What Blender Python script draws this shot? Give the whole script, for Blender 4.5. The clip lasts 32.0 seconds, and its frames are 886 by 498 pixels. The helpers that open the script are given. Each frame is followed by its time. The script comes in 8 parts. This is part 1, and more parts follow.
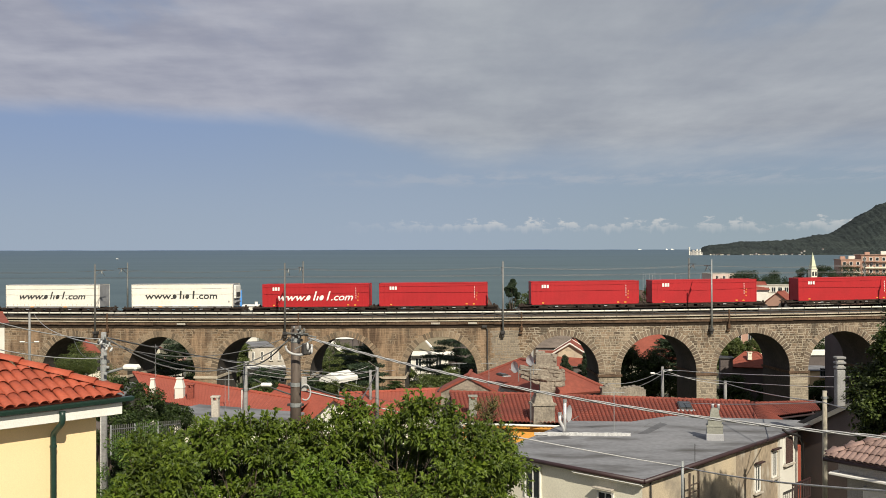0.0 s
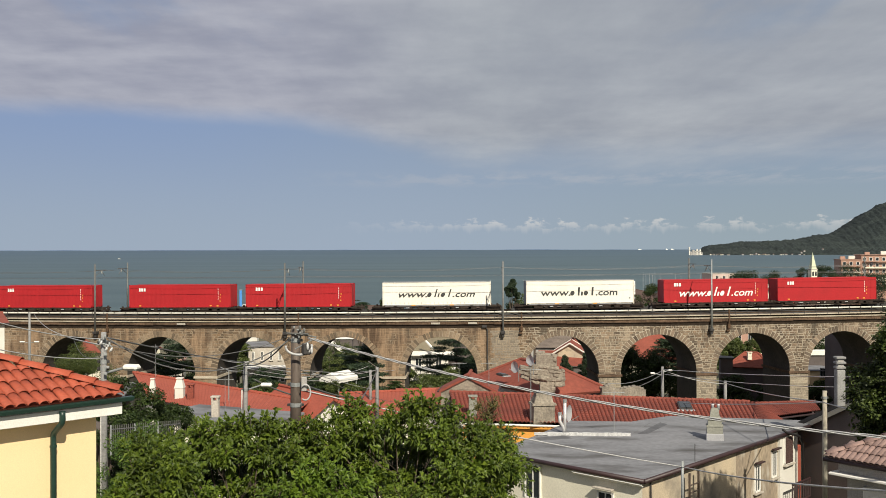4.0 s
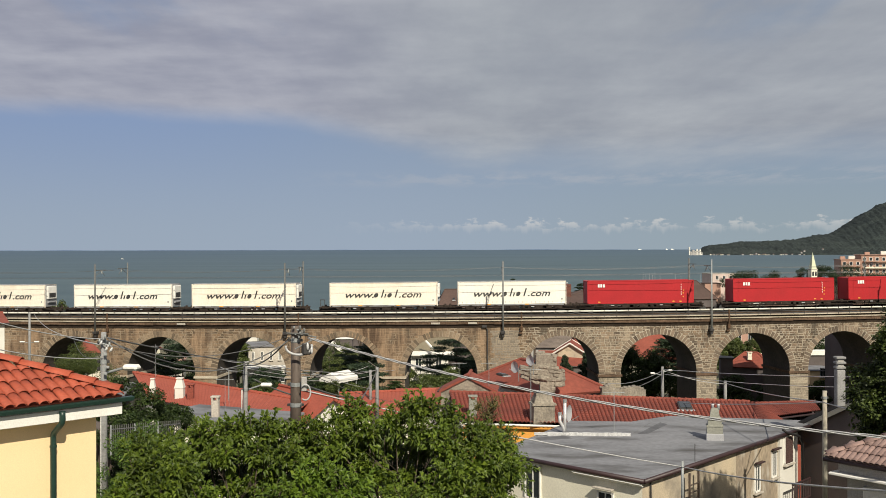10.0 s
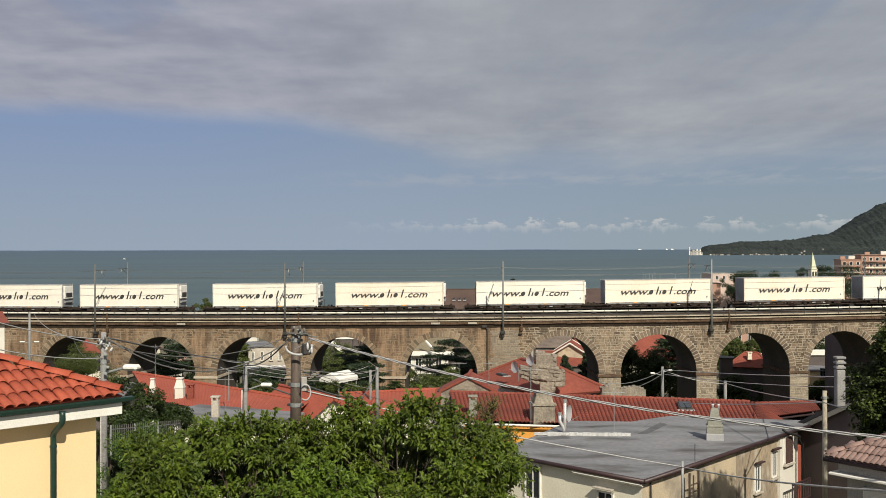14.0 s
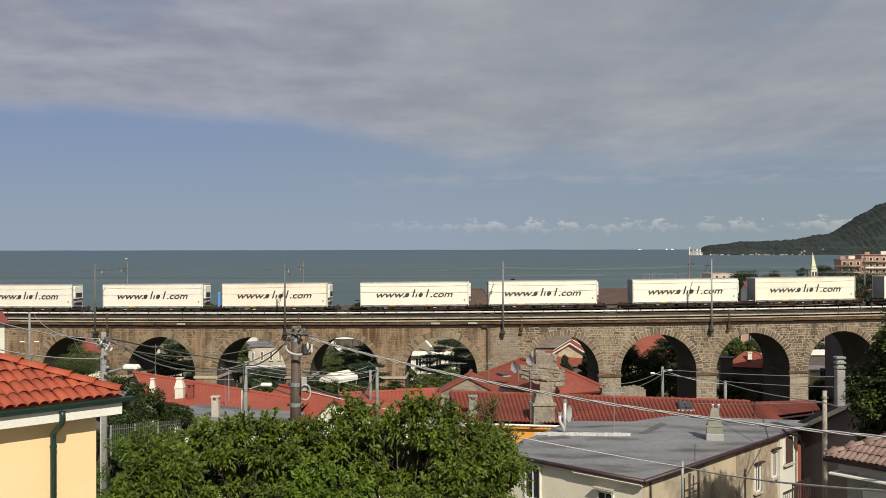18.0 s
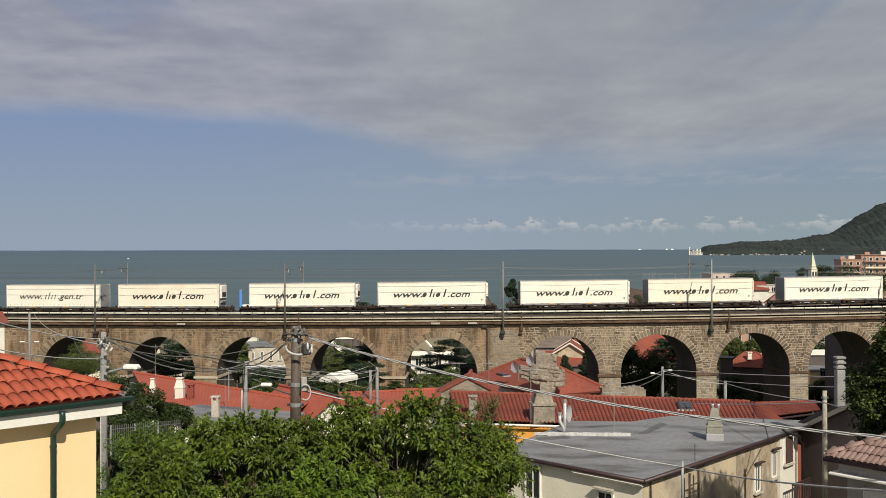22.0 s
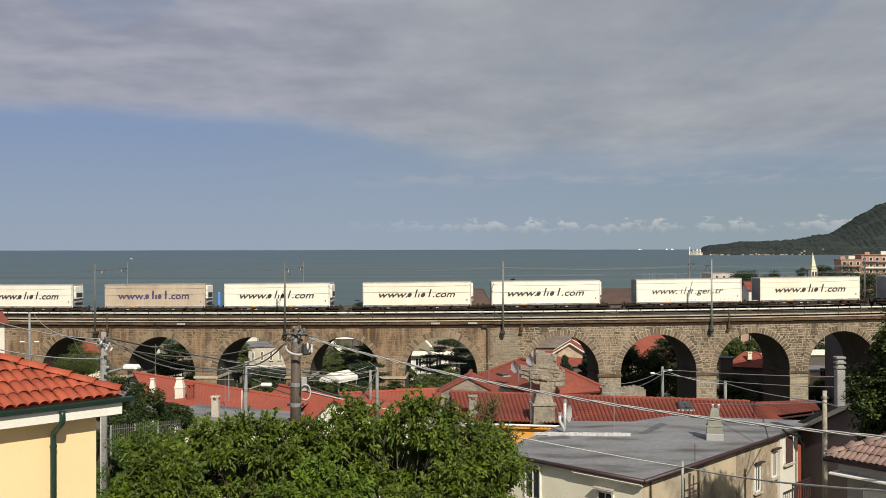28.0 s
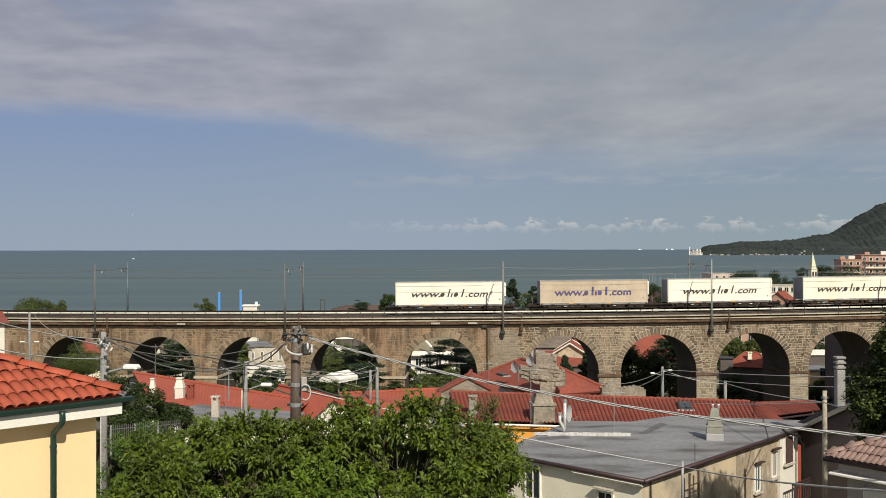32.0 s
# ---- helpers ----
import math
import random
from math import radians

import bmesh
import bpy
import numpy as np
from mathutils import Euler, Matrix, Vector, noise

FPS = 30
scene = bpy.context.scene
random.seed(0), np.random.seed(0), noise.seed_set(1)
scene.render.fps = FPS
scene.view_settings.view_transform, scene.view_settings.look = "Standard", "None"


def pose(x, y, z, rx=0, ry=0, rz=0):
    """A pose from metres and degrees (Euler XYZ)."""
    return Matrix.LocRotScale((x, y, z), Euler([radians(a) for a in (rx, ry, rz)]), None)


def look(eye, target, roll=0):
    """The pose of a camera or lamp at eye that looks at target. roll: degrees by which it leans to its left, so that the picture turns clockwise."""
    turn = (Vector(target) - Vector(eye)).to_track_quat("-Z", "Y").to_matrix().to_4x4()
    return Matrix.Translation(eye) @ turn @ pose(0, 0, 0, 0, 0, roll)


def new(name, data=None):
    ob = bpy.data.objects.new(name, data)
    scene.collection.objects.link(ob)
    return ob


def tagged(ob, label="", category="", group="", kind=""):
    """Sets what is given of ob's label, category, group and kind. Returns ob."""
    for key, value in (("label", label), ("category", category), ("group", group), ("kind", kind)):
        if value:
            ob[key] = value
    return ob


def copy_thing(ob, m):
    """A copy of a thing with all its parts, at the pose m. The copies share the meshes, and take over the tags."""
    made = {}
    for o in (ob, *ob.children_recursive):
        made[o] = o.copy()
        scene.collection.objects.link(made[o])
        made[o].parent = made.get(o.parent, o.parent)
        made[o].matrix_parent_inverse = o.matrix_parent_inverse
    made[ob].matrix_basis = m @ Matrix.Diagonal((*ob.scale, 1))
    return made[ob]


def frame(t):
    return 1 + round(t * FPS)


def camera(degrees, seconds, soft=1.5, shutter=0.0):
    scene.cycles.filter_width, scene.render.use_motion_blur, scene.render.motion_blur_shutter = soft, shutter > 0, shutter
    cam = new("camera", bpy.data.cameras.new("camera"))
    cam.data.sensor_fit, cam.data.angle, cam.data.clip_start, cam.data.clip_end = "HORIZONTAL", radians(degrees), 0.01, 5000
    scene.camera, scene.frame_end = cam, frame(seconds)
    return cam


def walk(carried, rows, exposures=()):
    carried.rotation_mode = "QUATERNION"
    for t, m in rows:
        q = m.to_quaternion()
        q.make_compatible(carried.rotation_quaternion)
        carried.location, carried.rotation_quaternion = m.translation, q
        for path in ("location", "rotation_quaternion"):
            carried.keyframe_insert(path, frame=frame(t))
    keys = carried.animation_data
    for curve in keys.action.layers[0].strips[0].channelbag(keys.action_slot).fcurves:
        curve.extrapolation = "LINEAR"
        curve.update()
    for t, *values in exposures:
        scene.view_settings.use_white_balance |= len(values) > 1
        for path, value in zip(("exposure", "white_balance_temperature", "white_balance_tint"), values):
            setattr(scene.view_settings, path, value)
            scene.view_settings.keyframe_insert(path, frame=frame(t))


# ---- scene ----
EYE = (0, 0, 24)
cam = camera(47.07, 32.0, soft=0.85)
walk(cam, [(0, look(EYE, (0, 100, 24.08), -0.105)), (32, look(EYE, (0, 100, 24.08), -0.105))],
     exposures=[(0, 0.13), (3, 0.13), (7, 0.1), (10, 0.07), (12, 0.03), (14, 0.0), (18, -0.06), (25.5, -0.06), (28, 0.0), (32, 0.0)])

# ---- light ----
SUN_WAY = Vector((0.34, -1.0, 0.85)).normalized()
sun = new("sun", bpy.data.lights.new("sun", "SUN"))
sun.data.energy, sun.data.angle, sun.data.color = 5.0, radians(0.5), (1.0, 0.92, 0.76)
sun.matrix_world = look(SUN_WAY * 50 + Vector((0, 60, 30)), (0, 60, 30))


def sky_world():
    w = bpy.data.worlds.new("sky")
    scene.world = w
    w.use_nodes = True
    nt = w.node_tree
    nt.nodes.clear()
    N, L = nt.nodes.new, nt.links.new

    def math_node(op, a, b=None, c=None, clamp=False):
        n = N("ShaderNodeMath")
        n.operation, n.use_clamp = op, clamp
        for i, v in enumerate((a, b, c)):
            if v is None:
                continue
            if isinstance(v, (int, float)):
                n.inputs[i].default_value = v
            else:
                L(v, n.inputs[i])
        return n.outputs[0]

    def ramp(v, lo, hi):
        n = N("ShaderNodeMapRange")
        n.interpolation_type = "SMOOTHSTEP"
        L(v, n.inputs[0])
        for i, q in ((1, lo), (2, hi)):
            n.inputs[i].default_value = q
        return n.outputs[0]

    def mix(fac, a, b):
        n = N("ShaderNodeMix")
        n.data_type = "RGBA"
        for sock, v in ((n.inputs[0], fac), (n.inputs[6], a), (n.inputs[7], b)):
            if isinstance(v, tuple):
                sock.default_value = (*v, 1)
            elif isinstance(v, float):
                sock.default_value = v
            else:
                L(v, sock)
        return n.outputs[2]

    def noise_node(vec, scale, detail, rough=0.55):
        n = N("ShaderNodeTexNoise")
        L(vec, n.inputs["Vector"])
        n.inputs["Scale"].default_value, n.inputs["Detail"].default_value, n.inputs["Roughness"].default_value = scale, detail, rough
        return n.outputs[0]

    sky = N("ShaderNodeTexSky")
    sky.sky_type, sky.sun_disc = "NISHITA", False
    sky.sun_elevation = math.asin(SUN_WAY.z)
    sky.sun_rotation = math.atan2(SUN_WAY.x, SUN_WAY.y)
    sky.altitude, sky.air_density, sky.dust_density = 30, 1.0, 1.5
    co = N("ShaderNodeTexCoord").outputs["Generated"]
    sep = N("ShaderNodeSeparateXYZ")
    L(co, sep.inputs[0])
    x, y, z = sep.outputs
    # clouds lie on a flat layer overhead
    zc = math_node("ADD", math_node("MAXIMUM", z, 0.0), 0.06)
    com = N("ShaderNodeCombineXYZ")
    L(math_node("MULTIPLY", math_node("DIVIDE", x, zc), 2.3), com.inputs[0])
    L(math_node("DIVIDE", y, zc), com.inputs[1])
    layer = com.outputs[0]
    big = noise_node(layer, 0.45, 6)
    fine = noise_node(layer, 1.2, 8, 0.62)
    # ripples of thin cloud, drawn out from side to side
    wide = N("ShaderNodeVectorMath")
    wide.operation = "MULTIPLY"
    L(layer, wide.inputs[0])
    wide.inputs[1].default_value = (0.95, 2.9, 1)
    ripple = noise_node(wide.outputs[0], 1.0, 5, 0.5)
    # the lower edge of the bank: level in the west, sinking in the middle
    fall = ramp(x, -0.19, 0.06)
    lim = math_node("MULTIPLY_ADD", fall, -0.043, 0.1275)
    lift = math_node("SUBTRACT", z, lim)
    soft = math_node("MULTIPLY_ADD", fall, -50.0, 85.0)
    cover = math_node("ADD", math_node("MULTIPLY", lift, soft), math_node("MULTIPLY_ADD", big, 1.7, -0.65))
    cover = ramp(math_node("MULTIPLY_ADD", fine, 0.6, cover), -0.2, 1.7)
    # clear gaps high up
    gap = math_node("MULTIPLY", ramp(big, 0.44, 0.3), ramp(z, 0.17, 0.23))
    cover = math_node("MULTIPLY", cover, math_node("MULTIPLY_ADD", gap, -0.6, 1.0))
    west = math_node("MULTIPLY", ramp(x, 0.12, -0.3), ramp(z, 0.12, 0.19))
    shade = math_node("ADD", math_node("MULTIPLY_ADD", fine, 0.4, math_node("MULTIPLY", big, 0.75)), math_node("MULTIPLY", math_node("SUBTRACT", ripple, 0.5), math_node("MULTIPLY_ADD", west, 0.75, 0.25)))
    shade = math_node("MULTIPLY_ADD", ramp(lift, 0.03, 0.0), 0.1, shade)
    dim, lit = mix(fall, (0.283, 0.29, 0.352), (0.28, 0.298, 0.338)), mix(fall, (0.445, 0.447, 0.492), (0.432, 0.45, 0.47))
    tone = mix(ramp(shade, 0.32, 0.88), dim, lit)
    strength = N("ShaderNodeVectorMath")
    strength.operation = "SCALE"
    L(sky.outputs[0], strength.inputs[0])
    strength.inputs["Scale"].default_value = 0.05
    # clear blue low in the sky, haze towards the horizon
    clear = mix(ramp(z, 0.45, 0.12), strength.outputs[0], mix(ramp(x, -0.3, 0.02), (0.222, 0.304, 0.475), (0.236, 0.31, 0.432)))
    east = ramp(x, -0.1, 0.35)
    blue = mix(ramp(z, 0.15, 0.0), clear, mix(east, (0.308, 0.374, 0.462), (0.288, 0.352, 0.392)))
    base = mix(math_node("MULTIPLY", cover, 0.88), blue, tone)
    # small cumulus in a row low over the sea
    stretch = N("ShaderNodeMapping")
    stretch.inputs["Scale"].default_value = (80, 80, 170)
    L(co, stretch.inputs[0])
    puff = noise_node(stretch.outputs[0], 1.0, 5, 0.6)
    row = N("ShaderNodeMapping")
    row.inputs["Scale"].default_value = (22, 22, 0)
    L(co, row.inputs[0])
    heap = noise_node(row.outputs[0], 1.0, 3, 0.6)
    up = math_node("MULTIPLY", math_node("SUBTRACT", z, 0.0185), 62.0)
    body = math_node("SUBTRACT", math_node("MULTIPLY_ADD", puff, 2.4, math_node("MULTIPLY_ADD", math_node("SUBTRACT", heap, 0.5), 2.5, math_node("MULTIPLY", math_node("MULTIPLY", ramp(x, -0.06, 0.06), ramp(x, 0.29, 0.2)), 0.12))), up)
    foot = noise_node(row.outputs[0], 3.1, 4, 0.65)
    band = math_node("MULTIPLY", ramp(math_node("MULTIPLY_ADD", math_node("SUBTRACT", foot, 0.5), 0.024, z), 0.0165, 0.0235), math_node("MULTIPLY", ramp(x, -0.13, 0.08), ramp(y, 0.5, 0.8)))
    cum = math_node("MULTIPLY", ramp(body, 0.74, 1.12), band)
    base = mix(math_node("MULTIPLY", cum, math_node("MULTIPLY_ADD", ramp(up, 0.1, 0.6), 0.3, 0.24)), base, (0.66, 0.64, 0.61))
    # a thin veil of cloud above them
    veil = math_node("MULTIPLY", ramp(z, 0.058, 0.068), ramp(z, 0.08, 0.07))
    veil = math_node("MULTIPLY", veil, math_node("MULTIPLY", ramp(fine, 0.42, 0.62), ramp(x, -0.2, 0.05)))
    base = mix(math_node("MULTIPLY", veil, 0.4), base, (0.42, 0.435, 0.47))
    bg = N("ShaderNodeBackground")
    L(base, bg.inputs[0])
    out = N("ShaderNodeOutputWorld")
    L(bg.outputs[0], out.inputs[0])


sky_world()


# ---- materials ----
def mat(name, col, col2=None, rough=0.8, metal=0.0, scale=3.0, bump=0.15, fine=40.0, spread=0.25, pick="", stretch=(1, 1, 1), dirt=0.0, dirt_scale=0.0, dirt_soft=1.0, vary=1.0, dirt_col=(0.05, 0.045, 0.04), spec=0.5, drift=None, streak=None):
    """A surface with large stains and fine grain; pick: 'object' or 'island' varies each piece."""
    m = bpy.data.materials.new(name)
    m.use_nodes = True
    nt = m.node_tree
    N, L = nt.nodes.new, nt.links.new
    bs = nt.nodes["Principled BSDF"]
    bs.inputs["Roughness"].default_value, bs.inputs["Metallic"].default_value = rough, metal
    bs.inputs["Specular IOR Level"].default_value = spec
    col2 = col2 or tuple(c * 0.7 for c in col)
    geo = N("ShaderNodeNewGeometry")
    mp = N("ShaderNodeMapping")
    mp.inputs["Scale"].default_value = stretch
    tc = N("ShaderNodeTexCoord")
    L(tc.outputs["Object"] if pick != "object" else geo.outputs["Position"], mp.inputs[0])

    def nz(s, d):
        n = N("ShaderNodeTexNoise")
        n.inputs["Scale"].default_value, n.inputs["Detail"].default_value = s, d
        L(mp.outputs[0], n.inputs["Vector"])
        return n.outputs[0]

    def mixc(fac, a, b, kind="MIX"):
        n = N("ShaderNodeMix")
        n.data_type, n.blend_type = "RGBA", kind
        for sock, v in ((n.inputs[0], fac), (n.inputs[6], a), (n.inputs[7], b)):
            if isinstance(v, tuple):
                sock.default_value = (*v, 1)
            elif isinstance(v, float):
                sock.default_value = v
            else:
                L(v, sock)
        return n.outputs[2]

    def rmp(v, lo, hi):
        n = N("ShaderNodeMapRange")
        L(v, n.inputs[0])
        n.inputs[1].default_value, n.inputs[2].default_value = lo, hi
        return n.outputs[0]

    large, small = nz(scale, 5), nz(fine, 4)
    c = mixc(rmp(large, 0.3, 0.7), col, col2)
    g = N("ShaderNodeMix")
    g.data_type = "RGBA"
    L(rmp(small, 0.25, 0.75), g.inputs[0])
    g.inputs[6].default_value = (1 - spread,) * 3 + (1,)
    g.inputs[7].default_value = (1 + spread,) * 3 + (1,)
    c = mixc(1.0, c, g.outputs[2], "MULTIPLY")
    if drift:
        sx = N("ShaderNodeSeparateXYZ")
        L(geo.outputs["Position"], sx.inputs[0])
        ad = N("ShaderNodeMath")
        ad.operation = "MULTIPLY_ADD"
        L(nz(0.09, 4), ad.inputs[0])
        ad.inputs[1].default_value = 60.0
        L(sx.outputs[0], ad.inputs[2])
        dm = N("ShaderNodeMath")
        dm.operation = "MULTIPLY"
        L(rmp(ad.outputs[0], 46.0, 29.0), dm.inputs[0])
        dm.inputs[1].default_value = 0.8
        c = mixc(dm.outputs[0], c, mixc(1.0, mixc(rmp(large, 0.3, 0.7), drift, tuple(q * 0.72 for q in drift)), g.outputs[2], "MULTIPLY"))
    if pick:
        if pick == "object":
            r = N("ShaderNodeObjectInfo").outputs["Random"]
        else:
            r = geo.outputs["Random Per Island"]
        v = N("ShaderNodeMix")
        v.data_type = "RGBA"
        L(r, v.inputs[0])
        v.inputs[6].default_value = (1 - 0.45 * vary, 1 - 0.46 * vary, 1 - 0.47 * vary, 1)
        v.inputs[7].default_value = (1 + 0.42 * vary, 1 + 0.38 * vary, 1 + 0.3 * vary, 1)
        c = mixc(1.0, c, v.outputs[2], "MULTIPLY")
        if streak:
            hue = N("ShaderNodeMath")
            hue.operation = "MULTIPLY"
            L(r, hue.inputs[0])
            hue.inputs[1].default_value = 7.3
            fr = N("ShaderNodeMath")
            fr.operation = "FRACT"
            L(hue.outputs[0], fr.inputs[0])
            c = mixc(1.0, c, mixc(fr.outputs[0], (1.04, 0.98, 0.92), (0.97, 1.0, 1.02)), "MULTIPLY")
    if dirt > 0:
        d = nz(dirt_scale or scale * 0.45, 8)
        c = mixc(rmp(d, 0.72 - dirt * 0.35, min(0.85, 0.72 - dirt * 0.35 + dirt_soft)), c, dirt_col)
    if streak:
        # pale lime runs down the face
        sm = N("ShaderNodeMapping")
        sm.inputs["Scale"].default_value = (0.75, 0.75, 0.09)
        L(geo.outputs["Position"], sm.inputs[0])
        sn = N("ShaderNodeTexNoise")
        sn.inputs["Scale"].default_value, sn.inputs["Detail"].default_value = 1.0, 7
        L(sm.outputs[0], sn.inputs["Vector"])
        sf = N("ShaderNodeMath")
        sf.operation = "MULTIPLY"
        L(rmp(sn.outputs[0], 0.54, 0.7), sf.inputs[0])
        sf.inputs[1].default_value = 0.65
        c = mixc(sf.outputs[0], c, streak)
        c = mixc(rmp(sn.outputs[0], 0.42, 0.3), c, tuple(q * 0.2 for q in streak))
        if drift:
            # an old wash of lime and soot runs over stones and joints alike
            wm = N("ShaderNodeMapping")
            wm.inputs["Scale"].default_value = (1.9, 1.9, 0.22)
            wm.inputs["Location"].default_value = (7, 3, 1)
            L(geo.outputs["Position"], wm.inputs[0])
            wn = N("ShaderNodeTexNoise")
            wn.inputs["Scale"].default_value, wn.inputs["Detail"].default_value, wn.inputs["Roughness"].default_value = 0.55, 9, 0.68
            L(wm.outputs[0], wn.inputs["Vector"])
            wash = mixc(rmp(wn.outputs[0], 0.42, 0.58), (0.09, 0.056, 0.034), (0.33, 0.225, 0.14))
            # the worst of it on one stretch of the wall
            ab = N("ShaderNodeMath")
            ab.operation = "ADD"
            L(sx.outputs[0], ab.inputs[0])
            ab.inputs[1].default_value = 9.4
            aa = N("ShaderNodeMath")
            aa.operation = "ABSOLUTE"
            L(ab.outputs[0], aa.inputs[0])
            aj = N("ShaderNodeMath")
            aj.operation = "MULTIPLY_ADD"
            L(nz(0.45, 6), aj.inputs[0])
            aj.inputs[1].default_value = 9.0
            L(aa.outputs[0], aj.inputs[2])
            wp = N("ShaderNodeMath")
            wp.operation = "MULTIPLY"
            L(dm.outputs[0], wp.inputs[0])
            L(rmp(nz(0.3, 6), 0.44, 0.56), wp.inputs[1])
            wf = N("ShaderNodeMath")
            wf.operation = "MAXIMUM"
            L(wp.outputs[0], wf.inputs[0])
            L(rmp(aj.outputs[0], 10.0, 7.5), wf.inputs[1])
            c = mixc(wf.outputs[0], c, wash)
    L(c, bs.inputs["Base Color"])
    if bump > 0:
        b = N("ShaderNodeBump")
        b.inputs["Strength"].default_value, b.inputs["Distance"].default_value = bump, 0.02
        L(small, b.inputs["Height"])
        L(b.outputs[0], bs.inputs["Normal"])
    rr = N("ShaderNodeMapRange")
    L(large, rr.inputs[0])
    rr.inputs[3].default_value, rr.inputs[4].default_value = max(rough - 0.12, 0.03), min(rough + 0.12, 1)
    L(rr.outputs[0], bs.inputs["Roughness"])
    return m


def leaf_mat(name, col, col2):
    """Leaves: a green for each leaf, waxy, with some light coming through."""
    m = bpy.data.materials.new(name)
    m.use_nodes = True
    nt = m.node_tree
    N, L = nt.nodes.new, nt.links.new
    bs = nt.nodes["Principled BSDF"]
    geo = N("ShaderNodeNewGeometry")
    mx = N("ShaderNodeMix")
    mx.data_type = "RGBA"
    L(geo.outputs["Random Per Island"], mx.inputs[0])
    mx.inputs[6].default_value, mx.inputs[7].default_value = (*col, 1), (*col2, 1)
    n = N("ShaderNodeTexNoise")
    n.inputs["Scale"].default_value, n.inputs["Detail"].default_value = 1.3, 3
    L(N("ShaderNodeTexCoord").outputs["Object"], n.inputs["Vector"])
    g = N("ShaderNodeMapRange")
    L(n.outputs[0], g.inputs[0])
    g.inputs[1].default_value, g.inputs[2].default_value, g.inputs[3].default_value, g.inputs[4].default_value = 0.32, 0.68, 0.6, 1.4
    sc = N("ShaderNodeVectorMath")
    sc.operation = "SCALE"
    L(mx.outputs[2], sc.inputs[0])
    L(g.outputs[0], sc.inputs["Scale"])
    L(sc.outputs[0], bs.inputs["Base Color"])
    bs.inputs["Roughness"].default_value = 0.48
    bs.inputs["Specular IOR Level"].default_value = 0.4
    tr = N("ShaderNodeBsdfTranslucent")
    L(sc.outputs[0], tr.inputs[0])
    ms = N("ShaderNodeMixShader")
    ms.inputs[0].default_value = 0.3
    L(bs.outputs[0], ms.inputs[1])
    L(tr.outputs[0], ms.inputs[2])
    L(ms.outputs[0], nt.nodes["Material Output"].inputs[0])
    return m


